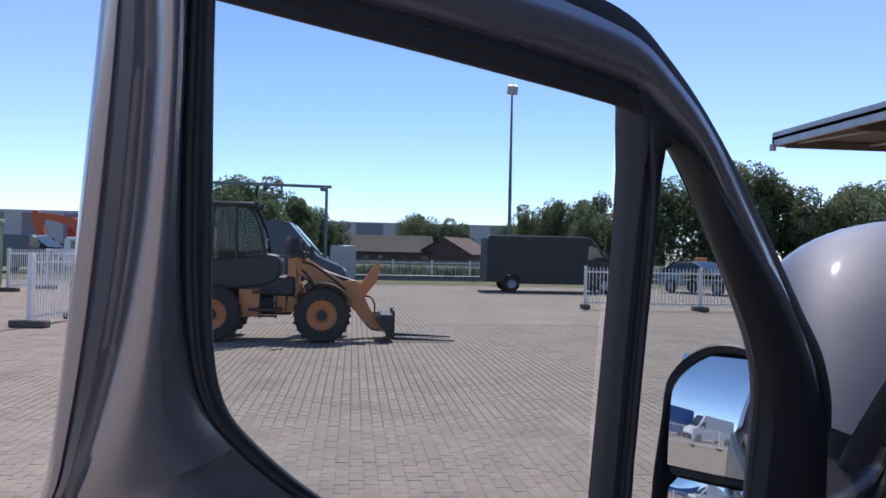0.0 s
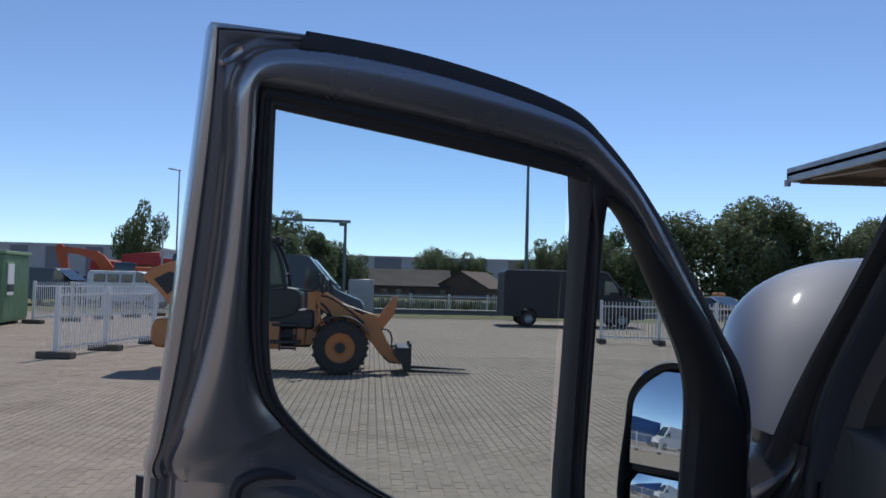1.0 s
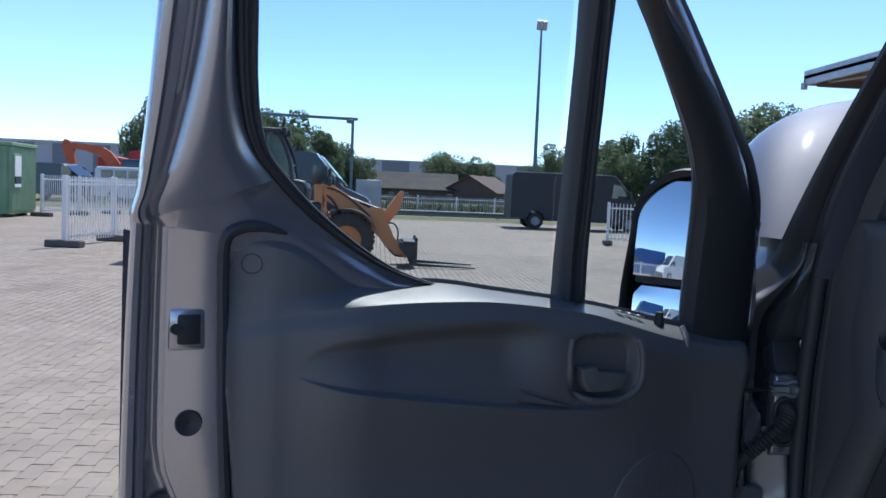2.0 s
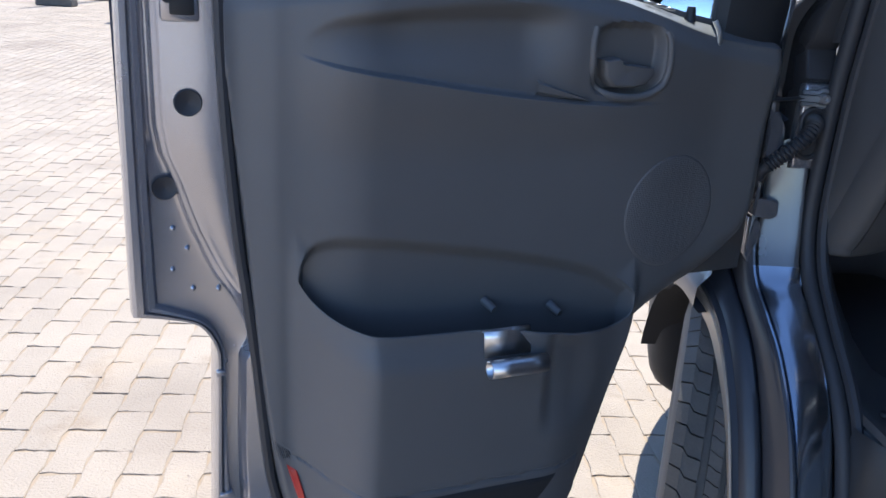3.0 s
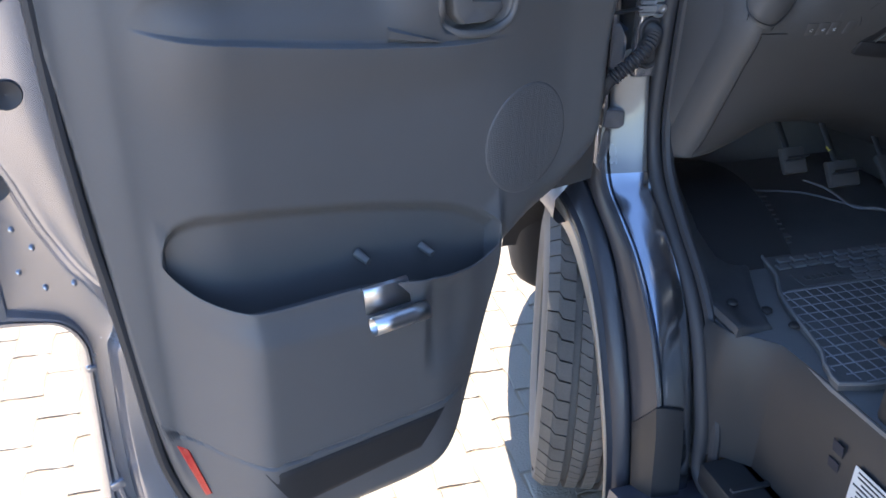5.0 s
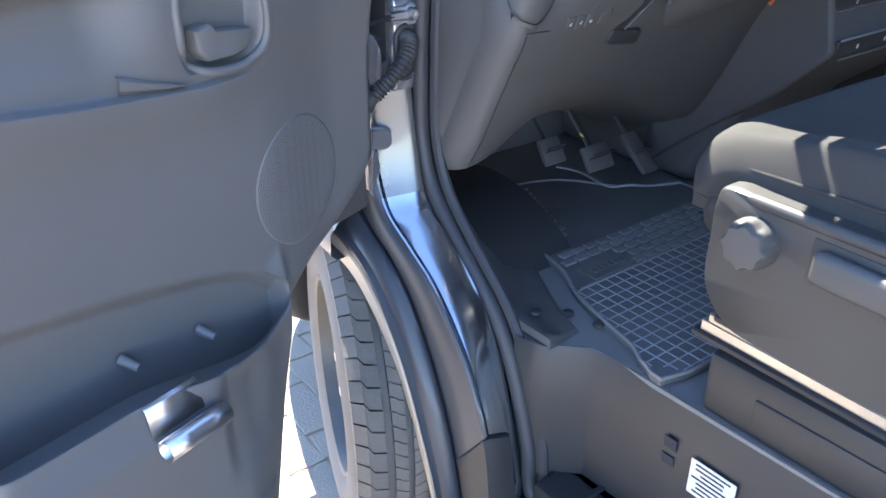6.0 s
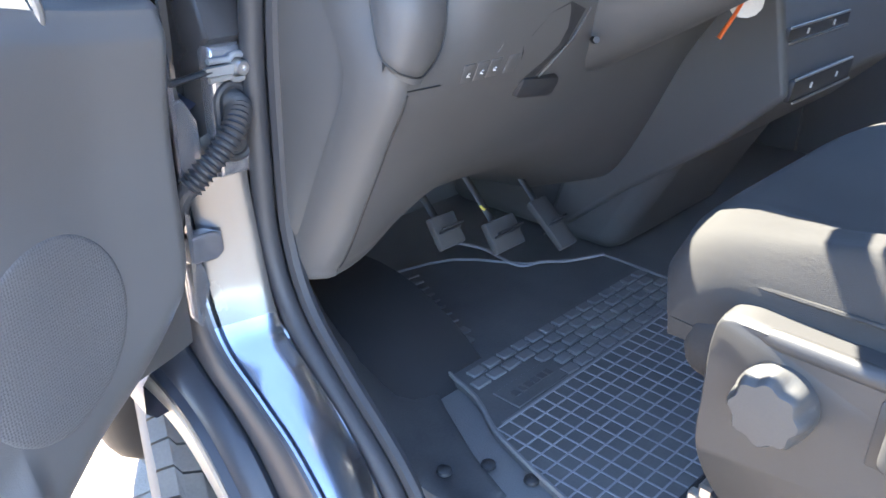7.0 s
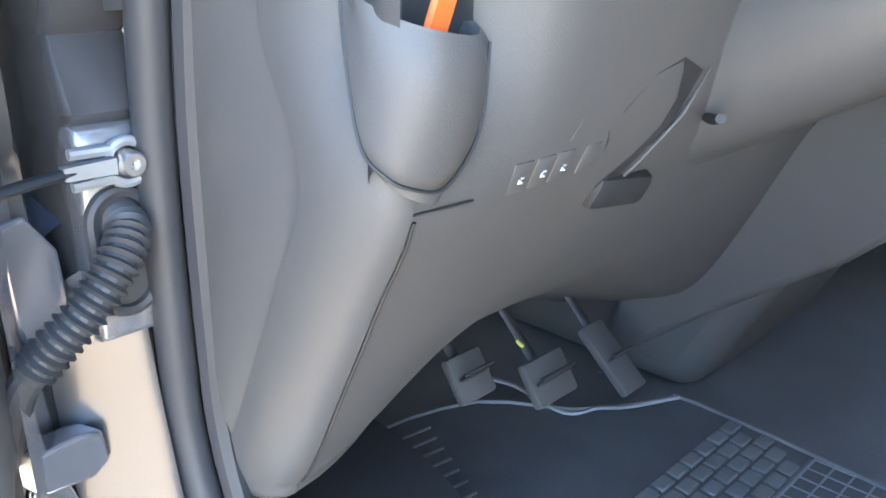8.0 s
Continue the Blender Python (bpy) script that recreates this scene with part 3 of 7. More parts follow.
add_loft(g, [[dv(o[0] + (i[0] - o[0]) * f, nn, o[1] + (i[1] - o[1]) * f) for f, nn in flange((o[1] + i[1]) / 2)] for o, i in zip(eo, ei)])
part("inner_panel", g, PAINT_IN, door, "pressed silver-painted sheet metal flange", 50)
for bead, r in (([(0.934, 0.70), (0.935, 0.60), (0.936, 0.52), (0.932, 0.475), (0.924, 0.440), (0.902, 0.404), (0.865, 0.393), (0.835, 0.391)], 0.0045), ([(0.912, 0.66), (0.910, 0.56), (0.905, 0.49), (0.893, 0.450), (0.872, 0.424)], 0.004)):
    g = geo()
    bl = curve(bead, 5)
    add_tube(g, [(u, -0.001, z) for u, z in bl], [r * (0.25 + 0.75 * math.sin(math.pi * k / (len(bl) - 1)) ** 0.5) for k in range(len(bl))], 10)
    part("pressed_bead", g, PAINT_IN, door, "raised bead in the flange's lower corner", 60)
g = geo()
add_box(g, (0.936, 0.002, 0.498), (0.020, 0.010, 0.014), (0, 12, 0), 0.003, 2)
add_box(g, (0.938, 0.002, 0.700), (0.014, 0.008, 0.010), (0, 0, 0), 0.003, 2)
part("flange_clip", g, PAINT_IN, door, "small folded tabs on the flange")
g = geo()
ear = curve([(0.926, 1.20), (0.929, 1.29), (0.925, 1.322), (0.905, 1.334), (0.88, 1.335), (0.850, 1.327)], 5)
line = [(q[0], 0.024 + lean(q[1]), q[1]) for q in reversed(ear)] + [(i[0] + 0.005, 0.024, i[1]) for i in ei if i[1] < 1.18]
add_tube(g, line, [0.0075 * min(1.0, 0.25 + 0.12 * k) for k in range(len(line))], 8)
part("door_seal", g, RUBBER, door, "black rubber door seal")
for u, z, r in ((0.966, 1.08, 0.017), (0.997, 0.968, 0.016)):
    g = geo()
    add_lathe(g, [(-0.002, 0.0005), (0.0, r * 0.8), (0.001, r * 0.92), (-0.001, r), (-0.016, r * 1.05)], (u, 0.0215 if z > 1 else -0.004, z), "y", 24)
    part("hole_plug", g, RUBBER, door, "round black plug")
g = geo()
add_box(g, (0.970, 0.017, 1.202), (0.046, 0.012, 0.056), (0, 0, 0), 0.006, 2)
part("latch_plate", g, PAINT_IN, door, "door latch recess plate")
g = geo()
add_box(g, (0.968, 0.022, 1.202), (0.030, 0.006, 0.040), (0, 0, 0), 0.004, 2)
add_cyl(g, (0.984, 0.018, 1.203), (0.984, 0.027, 1.203), 0.007, 14)
part("latch_mouth", g, TRIM_B, door, "black latch opening")
for u, z in ((0.990, 0.912), (0.973, 0.883), (0.993, 0.855), (0.968, 0.826), (0.935, 0.822)):
    g = geo()
    add_lathe(g, [(-0.012, 0.004), (-0.008, 0.0035), (-0.006, 0.0005)], (u, 0.0, z), "y", 10)
    part("rivet", g, PAINT_IN, door, "small pressed rivet")


# trim panel: depth over (u, z)
def smooth_line(xs, ys):
    """A smooth curve through the points (xs, ys), as a function of x."""
    q = np.array(curve(list(zip(xs, ys)), 8))
    return lambda x: float(np.interp(x, q[:, 0], q[:, 1]))


trim_lo = smooth_line([0.05, 0.10, 0.166, 0.245, 0.318, 0.357, 0.398, 0.437, 0.470, 0.52, 0.60, 0.70, 0.75, 0.79, 0.83, 0.85, 0.866, 0.878, 0.89, 0.905, 0.922],
                      [0.90, 0.835, 0.783, 0.746, 0.695, 0.606, 0.510, 0.438, 0.403, 0.390, 0.391, 0.397, 0.402, 0.408, 0.420, 0.45, 0.52, 0.60, 0.72, 0.90, 1.08])
trim_hi = smooth_line([0.05, 0.16, 0.228, 0.35, 0.45, 0.534, 0.615, 0.70, 0.745, 0.79, 0.82, 0.847, 0.88, 0.904, 0.922],
                      [1.175, 1.185, 1.195, 1.221, 1.236, 1.247, 1.258, 1.260, 1.262, 1.282, 1.302, 1.316, 1.325, 1.322, 1.29])
pocket_hi = smooth_line([0.322, 0.34, 0.40, 0.50, 0.65, 0.76, 0.80, 0.825, 0.842], [0.777, 0.800, 0.836, 0.864, 0.893, 0.908, 0.907, 0.893, 0.852])
pocket_lo = smooth_line([0.322, 0.335, 0.352, 0.383, 0.445, 0.50, 0.555, 0.611, 0.68, 0.740, 0.797, 0.825, 0.842], [0.775, 0.760, 0.752, 0.749, 0.760, 0.774, 0.785, 0.788, 0.790, 0.793, 0.803, 0.822, 0.850])
seam_z = smooth_line([0.43, 0.466, 0.626, 0.76, 0.80, 0.83, 0.87], [0.556, 0.556, 0.557, 0.559, 0.564, 0.573, 0.590])
# height of the rolled shoulder under the glass, the armrest's ledge and the arch above it
shoulder = smooth_line([0.05, 0.16, 0.25, 0.35, 0.42, 0.55, 0.65, 0.73, 0.80, 0.86, 0.922], [1.150, 1.162, 1.178, 1.205, 1.222, 1.238, 1.240, 1.237, 1.230, 1.222, 1.210])
ledge_z = smooth_line([0.25, 0.36, 0.44, 0.50, 0.58, 0.71, 0.80, 0.845], [1.080, 1.080, 1.083, 1.089, 1.098, 1.117, 1.132, 1.146])
arch_z = smooth_line([0.25, 0.30, 0.38, 0.45, 0.52, 0.60, 0.66, 0.73, 0.80, 0.845], [1.130, 1.172, 1.195, 1.203, 1.207, 1.206, 1.201, 1.194, 1.182, 1.150])
HANDLE_U, HANDLE_Z = 0.384, 1.142


def bin_swell(u):
    """How far the lower bin stands out of the panel at u, without the step beside its front wall."""
    return (0.30 * sm(0.300, 0.340, u) + 0.70 * sm(0.33, 0.50, u)) * (1 - sm(0.755, 0.856, u)) * 0.090


def face_n(u, z):
    """The panel without its storage pocket."""
    lo, hi, sh = trim_lo(u), trim_hi(u), shoulder(u)
    side = sm(0.74, 0.88, u)
    n = 0.048 + 0.024 * sm(0.16, 0.34, u) + (0.016 - 0.012 * side) * sm(1.02, 1.16, z) - 0.026 * side - 0.016 * sm(0.86, 0.915, u)
    # armrest hollow above its ledge, deepest towards the arch
    if 0.25 < u < 0.845:
        le, ar = ledge_z(u), arch_z(u)
        f = (z - le) / max(0.01, ar - le)
        if f > -0.3:
            ends = (1 - sm(0.70, 0.84, u)) * sm(0.46, 0.55, u)
            n -= 0.026 * ends * (0.20 + 0.80 * sm(0.0, 0.7, f)) * sm(-0.02, 0.06, f) * (1 - sm(0.80, 1.08, f))
        n += 0.010 * sm(1.0, le - 0.012, z) * (1 - sm(le - 0.003, le + 0.003, z)) * sm(0.30, 0.42, u) * (1 - sm(0.78, 0.845, u))
    # bowl of the release handle
    d = (((u - HANDLE_U) / 0.062) ** 4 + ((z - HANDLE_Z) / 0.052) ** 4) ** 0.25
    n -= 0.020 * (1 - sm(0.78, 1.0, d))
    # rolled shoulder: the shelf under the glass, running out into the flat ear
    ear = sm(0.70, 0.80, u)
    n *= 1 - 0.14 * sm(-0.028, 0.0, z - sh)
    if z > sh:
        wide = min(hi - sh, 0.019)
        top = 0.004 + sm(0.69, 0.865, u) * (n - 0.006)
        n = top + (n - top) * (1 - min(1.0, (z - sh) / wide) ** 1.25)
    if ear > 0:
        n -= 0.014 * ear * sm(0.014, 0.0, hi - z)
    return n


def edge_roll(u, z):
    """Share of the depth that is left where the panel's lower and front edges roll back."""
    k = 0.06 + 0.94 * math.sqrt(max(0.0, 1 - (1 - min(1, (z - trim_lo(u)) / 0.06)) ** 2))
    return k * (0.1 + 0.9 * sm(0.05, 0.10, u) ** 0.6)


def trim_n(u, z):
    """The panel's front surface, the outer wall of the bin below the pocket's lip included."""
    n = face_n(u, z)
    lip = pocket_lo(min(max(u, 0.322), 0.842))
    n += bin_swell(u) * (1 - sm(lip, lip + 0.075, z)) * (1 - 0.16 * sm(lip - 0.050, lip, z) * sm(0.52, 0.62, u))
    n -= 0.014 * (1 - sm(0.492, 0.520, u)) * sm(0.40, 0.46, u) * sm(0.60, 0.68, z) * (1 - sm(lip - 0.03, lip + 0.03, z))
    if u > 0.43:
        gap = z - seam_z(u)
        n -= 0.0035 * (1 - sm(0.0010, 0.0030, abs(gap)))
        n += 0.002 * (1 - sm(-0.002, 0.010, gap))
    return n * edge_roll(u, z)


def trim_column(u):
    """Points (n, z) up the panel at u: outer wall, lip, down into the pocket, its floor, the back wall and the face above."""
    lo, hi = trim_lo(u), trim_hi(u)
    inner = min(max(u, 0.322), 0.842)
    zl, zh = pocket_lo(inner), pocket_hi(inner)
    w = sm(0.322, 0.334, u) * (1 - sm(0.830, 0.842, u))
    out = [(trim_n(u, z), z) for z in np.linspace(lo, zl, 110)]
    front, back = out[-1][0], face_n(u, zl) * edge_roll(u, zl) - 0.016
    deep = 0.050 * w
    rim = front - 0.0045 * w
    floor_n = front + (back - front) * w
    out += [(front - 0.0010 * w, zl + 0.0016 * w), (front - 0.0035 * w, zl + 0.0016 * w), (rim, zl)]
    out += [(rim - 0.004 * w * k / 6, zl - deep * k / 6) for k in range(1, 7)]
    out += [(rim + (floor_n - rim) * k / 4, zl - deep) for k in range(1, 5)]
    span = zh - zl
    for k in range(1, 41):
        z = zl - deep + (deep + span) * k / 40
        face = trim_n(u, zl + max(0.0, z - zl)) if w < 1 else face_n(u, max(z, zl))
        soft = sm(zh - 0.024, zh + 0.001, z)
        hollow = back + (face_n(u, zh) - back) * soft
        out.append((face + (hollow - face) * w, z))
    sh, le = shoulder(u), ledge_z(min(max(u, 0.25), 0.845))
    return out + [(trim_n(u, z), z) for z in np.concatenate([np.linspace(zh, le - 0.014, 50)[1:], np.linspace(le - 0.012, le + 0.010, 34), np.linspace(le + 0.012, sh, 32), sh + (hi - sh) * np.linspace(0, 1, 36)[1:] ** 1.6])]


g = geo()
rows = []
for u in sorted(set(np.linspace(0.05, 0.922, 300).tolist() + np.linspace(0.320, 0.336, 9).tolist() + np.linspace(0.828, 0.844, 9).tolist())):
    lo, hi = trim_lo(u), trim_hi(u)
    col = [(u, -0.02, lo + 0.004)] + [(u, n, z) for n, z in trim_column(u)]
    t = col[-1][1]
    rows.append(col + [(u, t * 0.75, hi + 0.004), (u, t * 0.4, hi + 0.006), (u, -0.002, hi + 0.004), (u, -0.012, hi - 0.012), (u, -0.012, hi - 0.04)])
rows.append([(q[0] + 0.002, -0.03, q[2]) for q in rows[-1]])
add_loft(g, rows)
part("trim_panel", g, TRIM, door, "moulded dark grey plastic inner trim with a storage pocket", 38)


def on_trim(name, outline, mat, label, lift=0.002, k=10):
    """A thin patch that follows the trim between two edges given as (u, z) pairs."""
    gg = geo()
    rows = []
    for i in range(k + 1):
        a = [outline[0][j] + (outline[1][j] - outline[0][j]) * i / k for j in (0, 1)]
        b = [outline[3][j] + (outline[2][j] - outline[3][j]) * i / k for j in (0, 1)]
        line = []
        for q in range(k + 1):
            u, z = (a[j] + (b[j] - a[j]) * q / k for j in (0, 1))
            line.append((u, trim_n(u, z) + lift * (0.2 if i in (0, k) or q in (0, k) else 1), z))
        rows.append(line)
    add_loft(gg, rows)
    return part(name, gg, mat, door, label)


on_trim("speaker_grille", [(0.772, 0.549), (0.478, 0.546), (0.524, 0.488), (0.735, 0.480)], TRIM_B, "darker fine-textured lower grille", 0.003, 14)
on_trim("reflector", [(0.858, 0.566), (0.844, 0.556), (0.826, 0.482), (0.833, 0.474)], RED, "red reflector on the door's edge", 0.004, 8)
g = geo()
paddle = [(0.426, 1.142), (0.402, 1.145), (0.396, 1.137), (0.342, 1.131), (0.339, 1.122), (0.352, 1.108), (0.372, 1.104), (0.408, 1.105), (0.422, 1.120)]
pad_c = (sum(q[0] for q in paddle) / 9, sum(q[1] for q in paddle) / 9)
add_loft(g, [[(pad_c[0] + (u - pad_c[0]) * k, nn, pad_c[1] + (z - pad_c[1]) * k) for u, z in paddle] for k, nn in ((1.0, 0.055), (1.0, 0.080), (0.95, 0.085), (0.85, 0.087), (0.02, 0.084))], close_v=True)
part("door_handle", g, TRIM, door, "dark plastic inner release handle in its bowl")
g = geo()
loop = curve([(0.444, 1.186), (0.447, 1.160), (0.440, 1.120), (0.418, 1.097), (0.384, 1.090), (0.350, 1.092), (0.325, 1.106), (0.318, 1.130), (0.322, 1.165), (0.328, 1.180)], 5)
add_tube(g, [(u, face_n(u, z) + 0.001, z) for u, z in loop], [0.0045 + 0.0015 * math.sin(math.pi * k / (len(loop) - 1)) for k in range(len(loop))], 10)
part("handle_surround", g, TRIM, door, "rounded raised rim round the handle bowl", 60)
g = geo()
add_loft(g, [[(u, face_n(u, z) + nn, z + dz * k) for u, z, k in ((0.523, 1.100, 1.0), (0.500, 1.096, 0.75), (0.470, 1.091, 0.42), (0.440, 1.086, 0.05))] for nn, dz in ((-0.02, 0.016), (0.004, 0.014), (0.007, 0.010), (0.006, 0.0), (0.0, -0.006))])
part("armrest_corner", g, TRIM, door, "small wedge where the armrest ledge ends")
g = geo()
SPK_U, SPK_Z, SPK_R = 0.262, 0.910, 0.0895
ring_pts = [(SPK_U + SPK_R * math.cos(a), SPK_Z + SPK_R * math.sin(a)) for a in np.linspace(0, 2 * math.pi, 61)]
add_loft(g, [[(SPK_U + (u - SPK_U) * k, face_n(SPK_U + (u - SPK_U) * k, SPK_Z + (z - SPK_Z) * k) + h, SPK_Z + (z - SPK_Z) * k) for u, z in ring_pts] for k, h in ((1.0, -0.001), (0.99, 0.0006), (0.95, 0.0013), (0.75, 0.0013), (0.5, 0.0013), (0.25, 0.0013), (0.01, 0.0013))])
part("speaker_cover", g, SPEAKER, door, "finely perforated round speaker cover", 60)
g = geo()
add_tube(g, [(0.893 + 0.0125 * math.cos(a), trim_n(0.893 + 0.0125 * math.cos(a), 1.287 + 0.0125 * math.sin(a)) + 0.0001, 1.287 + 0.0125 * math.sin(a)) for a in np.linspace(0, 2 * math.pi, 29)], 0.0007, 6, False)
part("round_cap", g, TRIM_B, door, "fine outline of a round plastic cap")
# belt opening for the lock button, knob and bright clip
g = geo()
ring = [(0.489 + 0.048 * math.cos(a), 0.018 + 0.009 * math.sin(a)) for a in np.linspace(0, 2 * math.pi, 25)[:-1]]
add(g, [(u, nn, trim_hi(u) + 0.004 - nn * 0.5) for u, nn in ring], [tuple(range(24))])
add_tube(g, [(u, nn, trim_hi(u) + 0.003 - nn * 0.5) for u, nn in ring + ring[:1]], 0.002, 6, False)
part("belt_slot", g, TRIM_B, door, "dark oval slot in the belt top")
g = geo()
add_cyl(g, (0.243, 0.02, 1.19), (0.243, 0.02, 1.212), 0.009, 12, 0.006)
part("lock_button", g, TRIM_B, door, "small black lock button")
for k in range(3):
    g = geo()
    add_box(g, (0.325 - 0.018 * k, 0.03, trim_hi(0.32) + 0.001 - 0.004 * k), (0.012, 0.016, 0.003), (0, -14, 0), 0.001)
    part("vent_slot", g, ALU, door, "small pale vent slot")
g = geo()
add_tube(g, curve([(0.225, 0.055, 1.195), (0.219, 0.060, 1.18), (0.217, 0.060, 1.165), (0.219, 0.058, 1.152)], 3), 0.004, 8)
part("bright_clip", g, CHROME, door, "small bright metal edge")
for u, z in ((0.455, 0.772), (0.565, 0.790)):
    g = geo()
    add_cyl(g, (u + 0.004, 0.060, z + 0.004), (u - 0.004, 0.082, z - 0.004), 0.0070, 14, 0.0055)
    part("pocket_post", g, TRIM, door, "short plastic post inside the pocket")

# outer skin of the lower door
def skin_top(u):
    return float(np.interp(u, [0.03, 0.30, 0.60, 0.72, 0.90, 1.045], [1.15, 1.185, 1.222, 1.24, 1.285, 1.32]))


g = geo()
rows = []
for a in range(41):
    u = 0.03 + (1.045 - 0.03) * a / 40
    lo = float(np.interp(u, [0.03, 0.17, 0.30, 0.42, 0.46, 0.925, 0.94, 1.045], [0.90, 0.76, 0.69, 0.44, 0.40, 0.412, 0.78, 0.805]))
    rows.append([(u, -0.066, lo)] + [(u, -0.075 - 0.035 * math.sin(math.pi * min(1, max(0, (z - 0.4) / 0.95))) * sm(0.0, 0.2, u), z) for z in np.linspace(lo, skin_top(u), 24)] + [(u, -0.05, skin_top(u) + 0.004)])
add_loft(g, rows)
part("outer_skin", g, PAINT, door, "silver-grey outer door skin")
# front edge of the door, with hinge straps
g = geo()
rows = []
for z in np.linspace(0.80, 1.36, 30):
    w = 0.004 * math.sin(z * 40) * (0.6 + 0.4 * math.sin(z * 93))
    rows.append([(0.052, 0.016, z), (0.040 + w, 0.010, z), (0.030 + w, -0.012, z), (0.012 + w, -0.020, z), (0.008, -0.050, z), (0.03, -0.070, z)])
add_loft(g, rows)
part("front_flange", g, PAINT_IN, door, "silver front flange of the door")
for outline, lo, hi in (([(0.030, 0.98), (0.032, 1.045), (0.012, 1.048), (-0.008, 1.02), (-0.010, 0.985), (0.002, 0.955), (0.018, 0.94)], -0.012, -0.005),
                        ([(0.045, 0.872), (0.045, 0.903), (0.010, 0.899), (-0.006, 0.893), (-0.009, 0.868), (0.006, 0.862)], -0.010, 0.012),
                        ([(0.04, 0.80), (0.042, 0.868), (0.014, 0.858), (0.004, 0.83), (0.018, 0.77)], -0.010, -0.003)):
    g = geo()
    add_prism(g, outline, "y", lo, hi)
    leaf = part("hinge_leaf", g, PAINT_IN, door, "silver door hinge leaf", 30).modifiers.new("round", "BEVEL")
    leaf.width, leaf.segments = 0.003, 2

# mirror on the door
AM, TM = radians(24), radians(2.5)
MC = Vector((0.044, -0.20, 1.279))
mrot = Matrix((( -math.sin(AM), math.cos(AM), 0), (math.cos(AM), math.sin(AM), 0), (0, 0, 1))).transposed().to_4x4()
mirror_m = Matrix.Translation(MC) @ mrot @ pose(0, 0, 0, math.degrees(TM), 0, 0)


def mirror_outline(w, h, r, top_cut):
    pts = [(-w, -h), (w * 0.92, -h), (w, h - r), (w - r, h), (-w + r + top_cut, h), (-w + top_cut * 0.55, h - r), (-w, h * 0.3)]
    return [tuple(q) for q in curve(pts, 6, True)]


g = geo()
rows = []
for d, k in ((0.012, 0.965), (0.016, 1.0), (0.0, 1.03), (-0.04, 1.02), (-0.075, 0.85), (-0.09, 0.5), (-0.094, 0.02)):
    rows.append([mirror_m @ Vector((x * k, d, z * k)) for x, z in mirror_outline(0.095, 0.165, 0.045, 0.03)])
add_loft(g, rows, close_v=True)
rows = []
for d, k in ((0.012, 0.965), (0.002, 0.93)):
    rows.append([mirror_m @ Vector((x * k, d, z * k)) for x, z in mirror_outline(0.095, 0.165, 0.045, 0.03)])
add_loft(g, rows, close_v=True)
add_box(g, mirror_m @ Vector((0, 0.006, -0.045)), (0.16, 0.014, 0.016), [math.degrees(q) for q in mirror_m.to_euler()], 0.004)
part("mirror_housing", g, TRIM_B, door, "black plastic mirror housing")
g = geo()
add_tube(g, [(0.10, -0.07, 1.13), (0.085, -0.13, 1.14), tuple(mirror_m @ Vector((0.02, -0.04, -0.12)))], [0.035, 0.03, 0.028], 12)
add_tube(g, [(0.12, -0.07, 1.10), (0.10, -0.09, 1.12)], [0.05, 0.035], 12)
part("mirror_arm", g, TRIM_B, door, "black mirror arm")


def mirror_glass(zc, hz, radius, tilt, name, label):
    """A convex glass of the given radius, leaning back by tilt degrees against its housing."""
    gg = geo()
    rows = []
    for i in range(17):
        fz = -1 + 2 * i / 16
        rows.append([mirror_m @ Vector((fx * 0.084 * (1.0 if fz < 0.6 else 1.0 - 0.18 * (fz - 0.6) / 0.4),
                                        0.013 - ((fx * 0.084) ** 2 + (fz * hz) ** 2) / (2 * radius) - fz * hz * math.tan(radians(tilt)), zc + fz * hz)) for fx in np.linspace(-1, 1, 15)])
    add_loft(gg, rows)
    return part(name, gg, MIRROR, door, label, 80)


mirror_glass(0.056, 0.094, 0.75, 5.5, "mirror_glass", "large mirror glass")
mirror_glass(-0.105, 0.047, 0.55, 3.0, "wide_angle_glass", "small curved mirror glass")

# a bent sheet-metal clip pushed over the pocket's edge
clip = thing("spring_clip", "bent shiny steel clip pushed onto the edge of the door pocket", "clip", at=pose(0.10, 0.02, 0, 0, 0, 198))
g = geo()
CN = trim_n(0.575, 0.784) + 0.001
prof = [(CN - 0.012, 0.752), (CN - 0.0085, 0.786), (CN - 0.004, 0.7915), (CN + 0.0015, 0.7895), (CN + 0.0035, 0.781), (CN + 0.008, 0.755)]
add_loft(g, [[(u, nn, z) for nn, z in prof] for u in np.linspace(0.611, 0.541, 3)])
ob = part("clip_plate", g, CHROME, clip, "flat bent steel plate")
ob.modifiers.new("sheet", "SOLIDIFY").thickness = 0.0015
g = geo()
rows = []
for u in np.linspace(0.609, 0.524, 4):
    rows.append([(u, CN + 0.022 + 0.0130 * math.cos(a), 0.744 + 0.0130 * math.sin(a)) for a in np.linspace(2.4, 8.1, 24)])
add_loft(g, rows)
ob = part("clip_tube", g, CHROME, clip, "rolled tube end")
ob.modifiers.new("sheet", "SOLIDIFY").thickness = 0.002

# ---- the van's body: x inward from its left side, y ahead ----
van = thing("van", "silver-grey panel van standing with its driver's door open", "van")
CX = 0.97
ARCH_Y, ARCH_Z, ARCH_R = 0.11, 0.34, 0.335


def side_x(y):
    return float(np.interp(y, [0.0, 0.05, 0.3, 0.6, 0.9, 1.1, 1.28], [0.045, 0.07, 0.16, 0.275, 0.385, 0.49, 0.68]))


def shoulder_z(y):
    return float(np.interp(y, [0.0, 0.14, 0.3, 0.6, 0.9, 1.1, 1.28], [0.95, 0.98, 1.10, 1.29, 1.40, 1.32, 1.05]))


